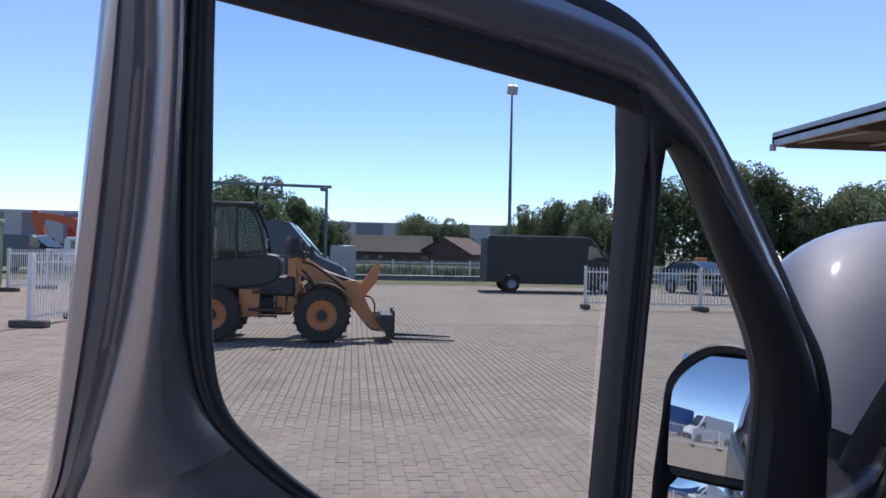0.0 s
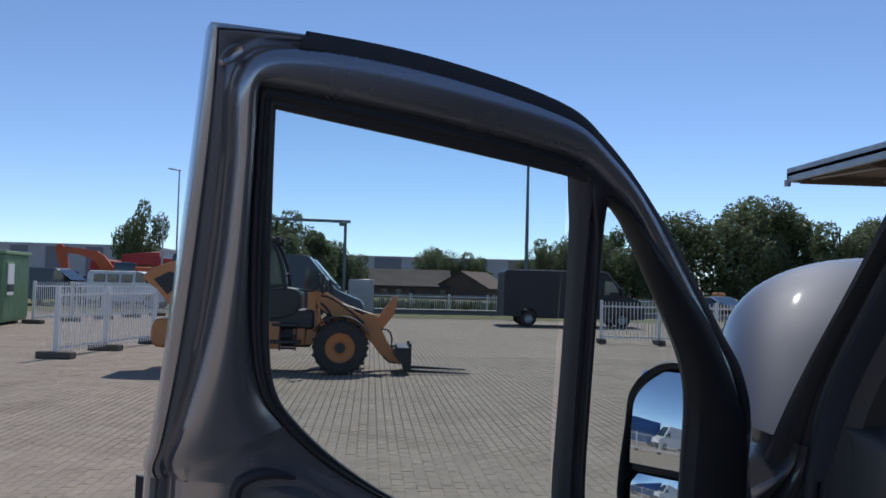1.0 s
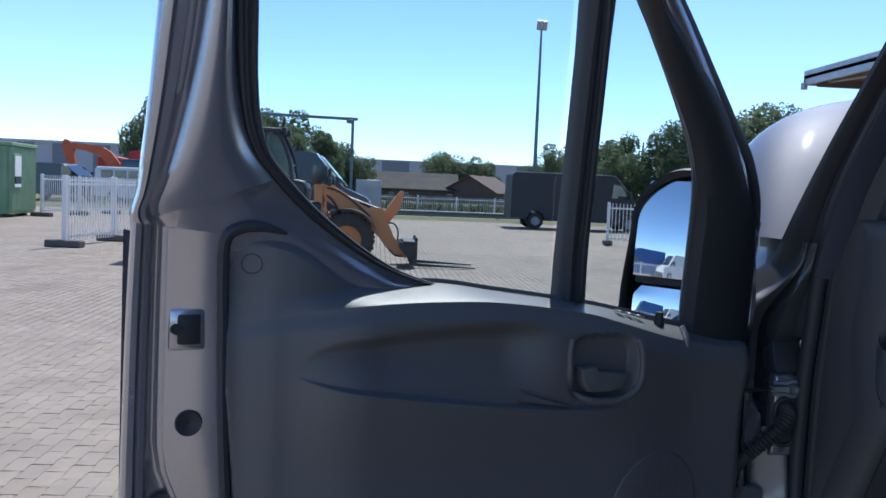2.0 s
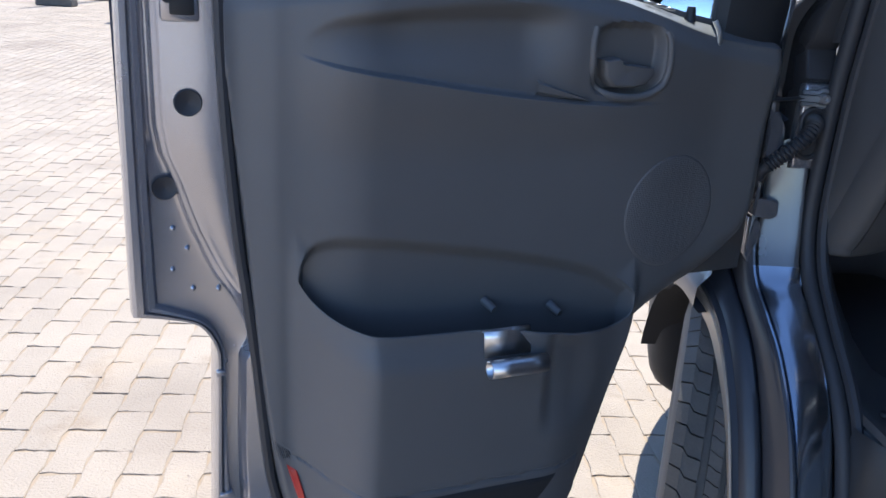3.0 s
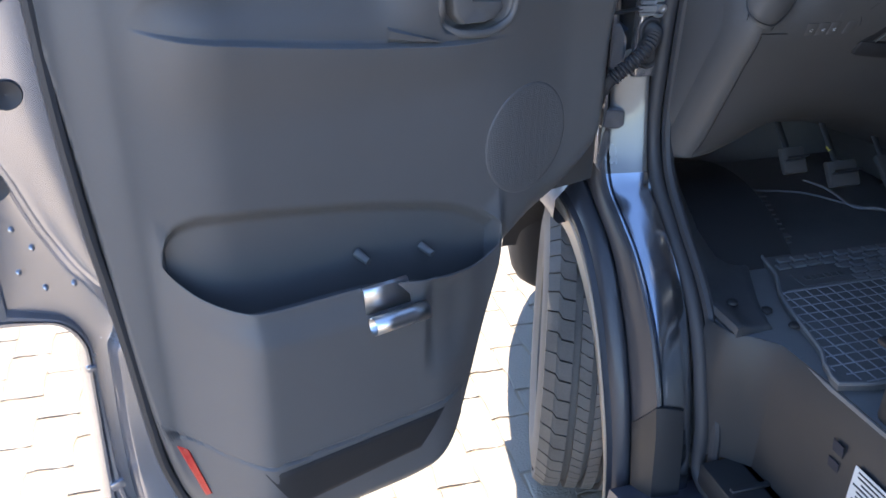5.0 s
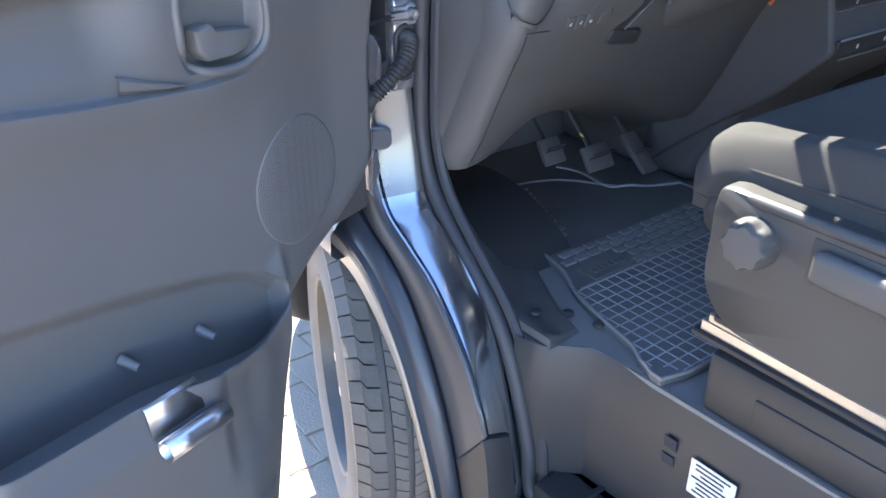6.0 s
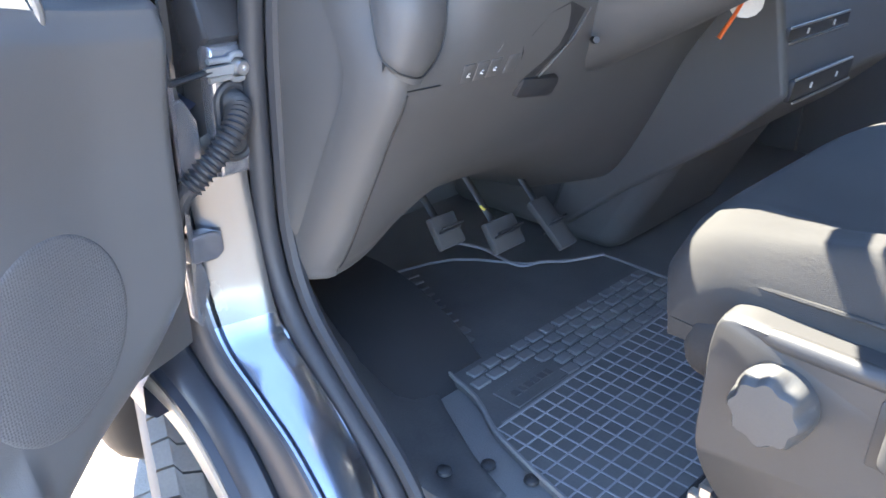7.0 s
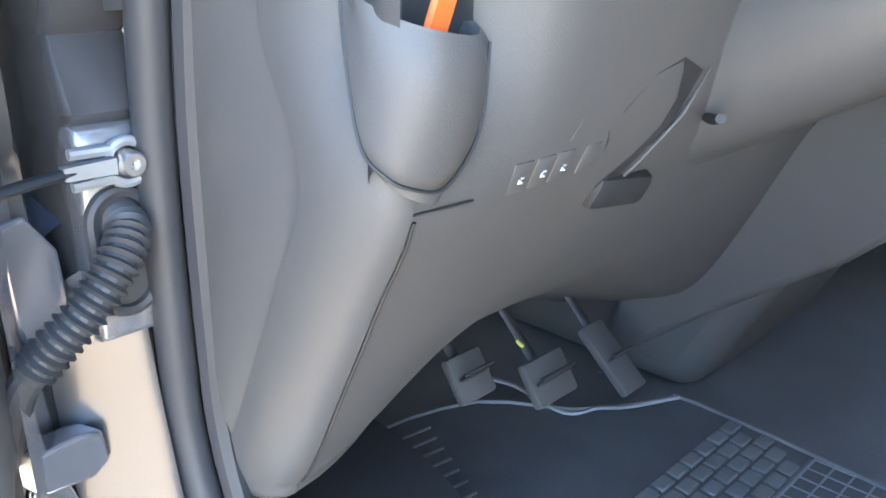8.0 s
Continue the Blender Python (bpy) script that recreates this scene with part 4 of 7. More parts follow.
def top_z(y):
    return float(np.interp(y, [0.0, 0.05, 0.14, 0.3, 0.45, 0.6, 0.75, 0.9, 1.05, 1.15, 1.22, 1.28], [1.06, 1.09, 1.15, 1.33, 1.49, 1.605, 1.68, 1.715, 1.69, 1.59, 1.42, 1.15]))


def low_z(y):
    d = ARCH_R ** 2 - (y - ARCH_Y) ** 2
    return max(ARCH_Z + math.sqrt(d), 0.60) if d > 0 and y < 0.4 else 0.60


def eased(fn, y):
    return sum(fn(y + 0.02 * k) for k in range(-5, 6)) / 11


# fender and bonnet as one painted front
g = geo()
rows = []
for y in np.concatenate([np.linspace(0.045, ARCH_Y + ARCH_R - 0.002, 20), np.linspace(ARCH_Y + ARCH_R, 1.28, 26)]):
    lz, xs, zt, zs = low_z(y), eased(side_x, y), eased(top_z, y), eased(shoulder_z, y)
    flare = float(np.interp(y, [0.0, 0.3, 0.46, 0.7, 0.9, 1.1, 1.28], [0.012, 0.025, 0.09, 0.17, 0.26, 0.40, 0.64]))
    pts = [(flare + 0.03, lz + 0.002), (flare, lz), (flare - 0.012, lz + 0.012), (flare - 0.010, lz + 0.05), (flare + 0.012, lz + 0.075)]
    z0, x0 = lz + 0.075, flare + 0.012
    zs = max(zs, z0 + 0.05)
    for f in np.linspace(0.08, 1, 14):
        pts.append((x0 + (xs - x0) * sm(0, 0.6, f), z0 + (zs - z0) * f))
    wide = min(0.5, CX - xs - 0.02)
    for a in np.linspace(6, 90, 16):
        pts.append((xs + wide * (1 - math.cos(radians(a)) ** 0.9), zs + (zt - zs) * math.sin(radians(a)) ** 0.8))
    pts.append((CX, zt + 0.008))
    rows.append([(x, y, z) for x, z in pts] + [(2 * CX - x, y, z) for x, z in reversed(pts[:-1])])
add_loft(g, rows)
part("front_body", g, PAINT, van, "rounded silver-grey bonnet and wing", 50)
g = geo()
add_box(g, (0.46, 0.35, 1.535), (0.012, 0.05, 0.012), (20, 0, 0), 0.004)
add_cyl(g, (0.47, 0.35, 1.53), (0.473, 0.34, 1.60), 0.003, 8)
part("washer_nozzle", g, TRIM_B, van, "small black nozzle on the bonnet")

# rear quarter of the wheel arch: five guide lines (depth, then (y, z) points) from the lip to the door seal
GUIDES = [(0.036, [(0.17, 0.668), (0.13, 0.665), (0.08, 0.655), (0.02, 0.633), (-0.05, 0.575), (-0.10, 0.508), (-0.146, 0.425), (-0.19, 0.315), (-0.205, 0.26), (-0.214, 0.19)]),
          (0.030, [(0.14, 0.72), (0.10, 0.715), (0.05, 0.705), (-0.018, 0.672), (-0.075, 0.615), (-0.125, 0.54), (-0.168, 0.445), (-0.207, 0.34), (-0.222, 0.26), (-0.232, 0.19)]),
          (0.068, [(0.10, 0.76), (0.06, 0.745), (0.015, 0.715), (-0.038, 0.683), (-0.09, 0.635), (-0.14, 0.556), (-0.183, 0.465), (-0.218, 0.36), (-0.238, 0.26), (-0.25, 0.19)]),
          (0.082, [(0.05, 0.98), (0.035, 0.86), (0.0, 0.765), (-0.07, 0.716), (-0.13, 0.677), (-0.19, 0.615), (-0.235, 0.55), (-0.28, 0.44), (-0.30, 0.28), (-0.305, 0.20)]),
          (0.155, [(0.035, 1.02), (0.015, 0.88), (-0.016, 0.764), (-0.066, 0.722), (-0.124, 0.676), (-0.179, 0.615), (-0.221, 0.533), (-0.261, 0.408), (-0.282, 0.29), (-0.29, 0.21)])]
LINES = [(x, curve(pts, 6)) for x, pts in GUIDES]
STATIONS = len(LINES[0][1])


def arch_row(i, seq):
    """One cross-section; seq holds (guide, share of the way to the next one, depth offset, lift away from the wheel)."""
    out = []
    for a, f, dx, r in seq:
        (xa, la), (xb, lb) = LINES[a], LINES[min(a + 1, 4)]
        q = la[i] + (lb[i] - la[i]) * f
        d = la[min(i + 1, STATIONS - 1)] - la[max(i - 1, 0)]
        d = d / np.hypot(*d)
        out.append((xa + (xb - xa) * f + dx, q[0] + d[1] * r, q[1] - d[0] * r))
    return out


LIP_SEQ = [(0, 0.0, 0.045, -0.004), (0, 0.0, 0.004, -0.002), (0, 0.0, 0.0, 0.0), (0, 0.04, -0.003, 0.0), (0, 0.35, -0.003, 0.0), (0, 0.66, -0.003, 0.0), (0, 0.70, -0.001, 0.0), (0, 0.72, 0.006, 0.001)]
BAND_SEQ = [(0, 0.72, 0.006, 0.001), (0, 0.75, -0.001, 0.003), (0, 0.84, -0.003, 0.006), (0, 0.93, -0.003, 0.007), (1, 0.0, 0.002, 0.005), (1, 0.06, 0.006, 0.005), (1, 0.15, 0.004, 0.007), (1, 0.4, 0.0, 0.010), (1, 0.7, 0.0, 0.009), (1, 0.88, 0.0, 0.007), (1, 0.97, 0.002, 0.002), (2, 0.0, 0.005, -0.003), (2, 0.05, 0.004, -0.003), (2, 0.11, 0.0, 0.001),
            (2, 0.16, -0.003, 0.003), (2, 0.5, -0.004, 0.005), (2, 0.85, -0.004, 0.004), (2, 0.95, -0.003, 0.001), (3, 0.0, -0.004, 0.0), (3, 0.01, -0.001, 0.003)]
STRIP_SEQ = [(3, 0.01, -0.001, 0.003), (3, 0.04, 0.0, 0.004), (3, 0.06, 0.002, 0.0), (3, 0.09, 0.003, -0.003), (3, 0.12, 0.0, 0.003), (3, 0.2, 0.0, 0.006), (3, 0.4, 0.0, 0.010), (3, 0.6, 0.0, 0.014), (3, 0.8, 0.0, 0.017), (3, 0.93, 0.0, 0.016), (4, 0.0, 0.0, 0.0), (4, 0.0, 0.02, -0.004)]
g = geo()
add_loft(g, [arch_row(i, LIP_SEQ) for i in range(STATIONS)])
part("arch_lip", g, LIPPAINT, van, "pale flange of the wheel arch, ground bounce light put into its tan", 45)
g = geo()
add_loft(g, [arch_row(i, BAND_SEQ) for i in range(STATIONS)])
part("arch_and_sill", g, SHADED_PAINT, van, "stepped body flange beside the wheel arch, its shade put into dark grey", 45)
g = geo()
# one painted strip in two tones: sun dimmed above, sky sheen boosted below
low = min(i for i in range(STATIONS) if LINES[3][1][i][1] < 0.79)
add_loft(g, [arch_row(i, STRIP_SEQ) for i in range(low + 1)])
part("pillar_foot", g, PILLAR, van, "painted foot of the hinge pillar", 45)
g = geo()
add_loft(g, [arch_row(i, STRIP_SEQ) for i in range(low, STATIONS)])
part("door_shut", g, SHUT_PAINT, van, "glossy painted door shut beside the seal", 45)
g = geo()
COVER = [(2, 0.06, 0.006, 0.0), (2, 0.10, -0.004, 0.004), (2, 0.16, -0.008, 0.008), (2, 0.5, -0.010, 0.011), (2, 0.95, -0.008, 0.009), (3, 0.1, -0.004, 0.012), (3, 0.35, 0.0, 0.021), (3, 0.55, 0.0, 0.026), (3, 0.62, 0.002, 0.016)]
first = min(i for i in range(STATIONS) if LINES[3][1][i][1] < 0.475)
add_loft(g, [arch_row(first, [(a, f, dx + 0.006, r - 0.008) for a, f, dx, r in COVER])] + [arch_row(i, COVER) for i in range(first, STATIONS)])
part("sill_cover", g, TRIM_B, van, "black plastic cover at the foot of the arch")
g = geo()
add_prism(g, [(-0.255, 0.27), (-0.325, 0.29), (-0.34, 0.30), (-1.10, 0.30), (-1.10, 0.24), (-0.25, 0.24)], "x", 0.02, 0.20)
part("sill", g, PAINT, van, "painted sill under the door opening")

# hinge pillar: wing flange, a dark slot, then the face with its bolted plate
g = geo()
rows = []
for z in np.concatenate([np.linspace(0.70, 0.90, 10), np.linspace(0.915, 1.06, 8), np.linspace(1.075, 1.27, 14), np.linspace(1.285, 1.33, 4)]):
    bend = 0.02 * sm(0.92, 0.80, z)
    back = float(np.interp(z, [1.16, 1.22, 1.29, 1.44], [0.0, 0.014, 0.045, 0.105]))
    thin = 0.95 * sm(1.17, 1.31, z)
    fold = 0.006 * sm(1.055, 1.062, z) * (1 - sm(1.085, 1.092, z))
    face = float(np.interp(z, [0.70, 1.095, 1.102, 1.108, 1.155, 1.162, 1.27], [0.030, 0.030, 0.012, 0.013, 0.036, 0.022, 0.022]))
    row = ([(0.035, 0.16, z), (0.045 + bend, 0.075 - back, z), (0.066 + bend, 0.050 - back + fold, z), (0.070 + bend, 0.046 - back + fold, z), (0.096, 0.044 - back + fold, z), (0.099, 0.050 - back, z), (0.101, 0.10 - back, z),
                 (0.114, 0.10 - back, z), (0.117, face + 0.006 - back, z), (0.121, face - back, z), (0.150, face - 0.002 - back, z), (0.168, face - back, z), (0.178, 0.05 - back, z)])
    rows.append([(x + (0.15 - x) * thin, y, zz) for x, y, zz in row])
add_loft(g, rows)
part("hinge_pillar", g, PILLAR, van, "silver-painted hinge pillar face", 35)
g = geo()
rows = []
for z, y in ((0.950, 0.034), (0.953, 0.016), (0.956, 0.0125), (0.960, 0.0115), (0.975, 0.0115), (1.02, 0.0115), (1.085, 0.0115), (1.092, 0.0120), (1.096, 0.015), (1.098, 0.034)):
    rows.append([(0.1185, 0.060, z), (0.1185, y + 0.005, z), (0.120, y + 0.001, z), (0.1225, y, z), (0.145, y - 0.001, z), (0.164, y, z), (0.1665, y + 0.002, z), (0.1665, 0.060, z)])
add_loft(g, rows)
part("pillar_plate", g, PAINT_IN, van, "flat painted plate carrying cable and check strap", 50)
for x, z in ((0.124, 0.972), (0.153, 0.970)):
    g = geo()
    add_lathe(g, [(-0.0022, 0.0004), (-0.0020, 0.0022), (0.0, 0.0030), (0.002, 0.0030)], (x, 0.0115, z), "y", 12)
    part("plate_rivet", g, PAINT_IN, van)
g = geo()
ring = [(0.1400 + 0.019 * math.cos(a), 0.0105, 1.014 + 0.019 * math.sin(a) + (0.022 if math.sin(a) > 0 else -0.022)) for a in np.linspace(0, 2 * math.pi, 33)[:-1]]
add_tube(g, ring + ring[:1], 0.0045, 8, False)
add(g, ring, [tuple(range(32))])
part("cable_grommet", g, RUBBER, van, "oval black rubber grommet")
g = geo()
cable = curve([(0.142, 0.012, 1.034), (0.138, -0.004, 1.031), (0.122, -0.016, 1.015), (0.101, -0.016, 0.993), (0.079, -0.010, 0.972), (0.062, -0.002, 0.952), (0.054, 0.006, 0.925), (0.052, 0.020, 0.895)], 14)
rr = [0.0120 + (0.0026 if k % 3 == 0 else -0.0006) if k < 66 else 0.0105 for k in range(len(cable))]
add_tube(g, cable, rr, 14)
part("corrugated_cable", g, RUBBER, van, "black corrugated cable sleeve between pillar and door", 25)
g = geo()
add_lathe(g, [(-0.010, 0.0004), (-0.010, 0.0026), (-0.013, 0.0034), (-0.013, 0.0070), (-0.011, 0.0084), (0.0, 0.0088), (0.002, 0.0115), (0.004, 0.0115)], (0.147, 0.006, 1.074), "y", 24)
part("check_strap_bolt", g, CHROME, van, "bright steel bolt with a recessed head", 40)
g = geo()
clamp = [(0.147 + 0.0135 * math.cos(a), 0.005, 1.074 + 0.0135 * math.sin(a)) for a in np.linspace(-2.4, 2.4, 22)]
add_tube(g, [(0.112, 0.005, 1.064)] + clamp + [(0.112, 0.005, 1.084)], 0.0036, 8, True)
add_prism(g, [(0.106, 1.070), (0.138, 1.069), (0.138, 1.079), (0.106, 1.078)], "y", -0.002, 0.006)
part("strap_bracket", g, GALV, van, "pressed bright bracket clasping the bolt", 40)
g = geo()
add_tube(g, [(0.112, 0.004, 1.074), (0.06, -0.002, 1.070), (0.0, -0.006, 1.066)], 0.0065, 8, True, 0.5)
part("check_strap", g, TRIM_B, van, "dark steel check strap")

# seal round the door opening, in two lobes
SEAL = [(-0.60, 1.93), (-0.45, 1.84), (-0.30, 1.69), (-0.17, 1.545), (-0.075, 1.42), (-0.025, 1.30), (-0.005, 1.18), (0.008, 1.08), (0.012, 0.95), (0.008, 0.86), (-0.022, 0.781), (-0.085, 0.714), (-0.184, 0.624), (-0.239, 0.536), (-0.284, 0.405), (-0.305, 0.31), (-0.42, 0.30), (-0.75, 0.30), (-1.06, 0.32)]
sp = curve(SEAL, 5)
g = geo()
add_tube(g, [(0.166, y - 0.004, z + 0.004) for y, z in sp], 0.0135, 10)
add_tube(g, [(0.184, y - 0.020, z + 0.006) for y, z in sp], 0.010, 8)
part("opening_seal", g, RUBBER, van, "black rubber seal round the door opening")

# outer skin of the windscreen pillar in near-black, from the door seal to the glass edge
g = geo()
PIL_S = curve([(-0.004, 1.165), (-0.010, 1.21), (-0.025, 1.30), (-0.075, 1.42), (-0.17, 1.545), (-0.30, 1.69), (-0.45, 1.84), (-0.60, 1.93)], 4)
PIL_E = curve([(0.145, 1.155), (0.140, 1.20), (0.115, 1.265), (0.045, 1.355), (-0.060, 1.475), (-0.18, 1.60), (-0.31, 1.75), (-0.45, 1.90)], 4)
rows = []
for a, b in zip(PIL_S, PIL_E):
    rows.append([(x, a[0] + (b[0] - a[0]) * f, a[1] + (b[1] - a[1]) * f) for f, x in ((-0.02, 0.172), (0.06, 0.156), (0.14, 0.150), (0.18, 0.158), (0.24, 0.160), (0.30, 0.146), (0.55, 0.134), (0.85, 0.133), (0.97, 0.142), (1.04, 0.165), (1.12, 0.22), (1.2, 0.34))])
add_loft(g, rows)
part("pillar_skin", g, TRIM_B, van, "near-black outer skin of the windscreen pillar", 50)
# upper pillar, header, roof, rear pillar and load body
g = geo()
rows = []
for y, z in curve([(-0.015, 1.28), (-0.075, 1.42), (-0.17, 1.545), (-0.30, 1.69), (-0.45, 1.84), (-0.60, 1.95)], 4):
    rows.append([(0.152, y - 0.015, z - 0.008), (0.160, y + 0.0, z + 0.0), (0.195, y + 0.03, z + 0.015), (0.25, y + 0.09, z + 0.04), (0.29, y + 0.09, z + 0.04), (0.26, y - 0.01, z), (0.19, y - 0.03, z - 0.01)])
add_loft(g, rows, close_v=True)
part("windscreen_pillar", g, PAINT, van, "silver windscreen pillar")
g = geo()
rows = []
for y, z in curve([(-0.015, 1.28), (-0.075, 1.42), (-0.17, 1.545), (-0.30, 1.69), (-0.45, 1.84), (-0.60, 1.95)], 4):
    rows.append([(0.186, y - 0.03, z - 0.01), (0.20, y - 0.055, z - 0.02), (0.245, y - 0.055, z - 0.01), (0.275, y + 0.0, z + 0.01), (0.28, y + 0.06, z + 0.03)])
add_loft(g, rows)
part("pillar_trim", g, DASH, van, "dark grey inner pillar trim")
g = geo()
add_prism(g, [(-0.58, 1.97), (-0.42, 2.08), (-0.58, 2.14), (-4.6, 2.30), (-4.6, 2.24), (-1.10, 2.08), (-1.10, 1.96)], "x", 0.16, 1.78)
part("roof", g, PAINT, van, "painted van roof")
g = geo()
add_box(g, (0.10, -2.85, 1.30), (0.10, 3.50, 1.90), (0, 0, 0), 0.03, 2)
add_box(g, (1.84, -2.85, 1.30), (0.10, 3.50, 1.90), (0, 0, 0), 0.03, 2)
add_box(g, (0.97, -4.56, 1.30), (1.7, 0.08, 1.85), (0, 0, 0), 0.03, 2)
part("load_body", g, PAINT, van, "painted load compartment walls")
g = geo()
add_box(g, (0.97, -1.22, 1.32), (1.55, 0.04, 1.5))
part("bulkhead", g, SEATPL, van, "grey cab partition")
g = geo()
add_box(g, (1.80, -0.55, 0.90), (0.06, 1.15, 0.85), (0, 0, 0), 0.02, 2)
add_box(g, (1.80, -0.55, 2.0), (0.06, 1.15, 0.10), (0, 0, 0), 0.02)
add_box(g, (1.80, -1.1, 1.65), (0.06, 0.08, 0.75))
add_tube(g, [(1.80, 0.03, 1.30), (1.78, -0.27, 1.67), (1.76, -0.58, 2.0)], 0.05, 8)
part("far_door", g, TRIM, van, "closed passenger door seen from inside")
g = geo()
rows = []
for y, z in ((0.05, 1.34), (-0.17, 1.545), (-0.30, 1.69), (-0.45, 1.84), (-0.60, 1.97)):
    rows.append([(x, y + 0.08 + 0.30 * (1 - ((x - CX) / 0.72) ** 2), z + 0.04 + 0.09 * (1 - ((x - CX) / 0.72) ** 2)) for x in np.linspace(0.25, 1.69, 11)])
add_loft(g, rows)
part("windscreen", g, SCREEN, van, "curved clear windscreen")
g = geo()
rows = []
for z, k in ((0.236, 0.16), (0.243, 0.10), (0.258, 0.055), (0.28, 0.025), (0.31, 0.008), (0.35, -0.001), (0.42, -0.006), (0.52, -0.008), (0.62, -0.008), (0.635, 0.004), (0.636, 0.05)):
    rows.append([(x + k, y, z) for x, y in curve([(0.36, 0.475), (0.17, 0.475), (0.112, 0.50), (0.125, 0.58), (0.165, 0.70), (0.255, 0.90), (0.42, 1.12), (0.70, 1.27), (0.97, 1.30)], 4)])
add_loft(g, rows)
part("front_bumper", g, TRIM_B, van, "black plastic bumper corner ahead of the wheel")
# wheel housing
g = geo()
rows = []
for a in np.linspace(8, 195, 30):
    c, s = math.cos(radians(a)), math.sin(radians(a))
    rows.append([(x, ARCH_Y + 0.03 + (ARCH_R + 0.02) * c, ARCH_Z + (ARCH_R + 0.02) * s) for x in (0.075, 0.14, 0.25, 0.45)])
add_loft(g, rows)
add_box(g, (0.46, 0.12, 0.28), (0.02, 0.80, 0.50))
part("wheel_housing", g, TRIM_B, van, "black plastic wheel housing")
g = geo()
add_box(g, (0.97, -1.9, 0.33), (1.5, 4.9, 0.06))
part("underbody", g, LOADER_DARK, van, "dark underbody")

# ---- front wheel ----
WX0, WX1, WY, WR = 0.018, 0.220, 0.135, 0.330
wheel = thing("front_wheel", "grooved black van tyre on a pale steel rim", "wheel", at=pose(0.142, WY + 0.01, WR, 0, 0, -22))
HW = (WX1 - WX0) / 2
g = geo()
add_lathe(g, [(-0.085, 0.205), (-HW + 0.004, 0.225), (-HW, 0.255), (-HW + 0.006, 0.290), (-HW + 0.016, 0.310), (-HW + 0.026, WR - 0.014), (0, WR - 0.013), (HW - 0.026, WR - 0.014), (HW - 0.016, 0.310), (HW - 0.006, 0.290), (HW, 0.255), (HW - 0.004, 0.225), (0.085, 0.205)], (0, 0, 0), "x", 72)
tyre = part("tyre", g, TYRE, wheel, "dusty black tyre with a blocky tread")
g = geo()
for lo, hi, skew, fill, NT in ((-HW + 0.008, -0.042, 0.42, 0.91, 54), (-0.028, -0.005, 0.30, 0.92, 80), (0.006, 0.029, -0.30, 0.92, 80), (0.043, HW - 0.008, -0.42, 0.91, 54)):
    for k in range(NT):
        a0 = 2 * math.pi * k / NT
        mid = (lo + hi) / 2
        stations = ((lo, 0.0), (mid - 0.005, skew * 0.25), (mid + 0.003, skew * 1.0), (hi, skew * 1.25))
        for (xa, sa), (xb, sb) in zip(stations, stations[1:]):
            q = []
            for rad in (WR - 0.014, WR):
                for x, sft, f in ((xa, sa, 0), (xb, sb, 0), (xb, sb, fill), (xa, sa, fill)):
                    a = a0 + (f + sft) * 2 * math.pi / NT
                    drop = 0.014 if abs(x) > HW - 0.012 else 0.0
                    q.append((x, (rad - drop) * math.cos(a), (rad - drop) * math.sin(a)))
            add(g, q, [(4, 5, 6, 7), (0, 1, 5, 4), (1, 2, 6, 5), (2, 3, 7, 6), (3, 0, 4, 7)])
tagged(part("tread", g, TYRE, tyre, "worn tread blocks", 0), kind="stuff")
g = geo()
add_lathe(g, [(-0.088, 0.208), (-0.092, 0.204), (-0.088, 0.196), (-0.060, 0.190), (-0.050, 0.165), (-0.062, 0.120), (-0.055, 0.070), (-0.072, 0.050), (-0.072, 0.001)], (0, 0, 0), "x", 48)
rim = part("rim", g, RIM, wheel, "silver steel wheel rim")
for k in range(5):
    a = 2 * math.pi * k / 5
    g = geo()
    add_cyl(g, (-0.052, 0.062 * math.cos(a), 0.062 * math.sin(a)), (-0.072, 0.062 * math.cos(a), 0.062 * math.sin(a)), 0.011, 6)
    part("wheel_bolt", g, CHROME, rim)

# ---- cab floor and step ----
g = geo()
add_prism(g, [(0.188, 0.42), (0.188, -0.285), (0.215, -0.30), (0.25, -0.335), (0.255, -1.2), (1.76, -1.2), (1.76, 0.42)], "z", 0.54, 0.598)
add_box(g, (0.97, 0.42, 0.80), (1.6, 0.03, 0.55))
part("cab_floor", g, CARPET, van, "black moulded floor covering")
g = geo()
rows = []
for y in np.linspace(0.16, -0.285, 26):
    xr = float(np.interp(y, [-0.285, -0.22, -0.12, -0.046, 0.16], [0.262, 0.285, 0.335, 0.380, 0.405]))
    zs = max(0.614, float(np.interp(y, [-0.30, -0.21, -0.163, -0.13, -0.072, -0.018, 0.02, 0.16], [0.42, 0.555, 0.617, 0.647, 0.706, 0.780, 0.86, 0.90])))
    rows.append([(0.188, y - 0.008, zs - 0.01), (0.190, y - 0.008, zs + 0.003), (0.200, y - 0.007, zs + 0.004)] + [(0.200 + (xr - 0.200) * f, y - 0.006 * (1 - f), 0.606 + (zs - 0.602) * (1 - f) ** 2.4) for f in (0.12, 0.25, 0.4, 0.55, 0.7, 0.85, 0.96)] + [(xr + 0.002, y, 0.602)])
rows.append([(q[0], q[1] - 0.006, q[2] - 0.003) for q in rows[-1]])
rows.append([(q[0], q[1] - 0.001, 0.598) for q in rows[-1]])
add_loft(g, rows)
part("kick_panel", g, SCUFFED, van, "scuffed black side lining beside the footwell", 60)
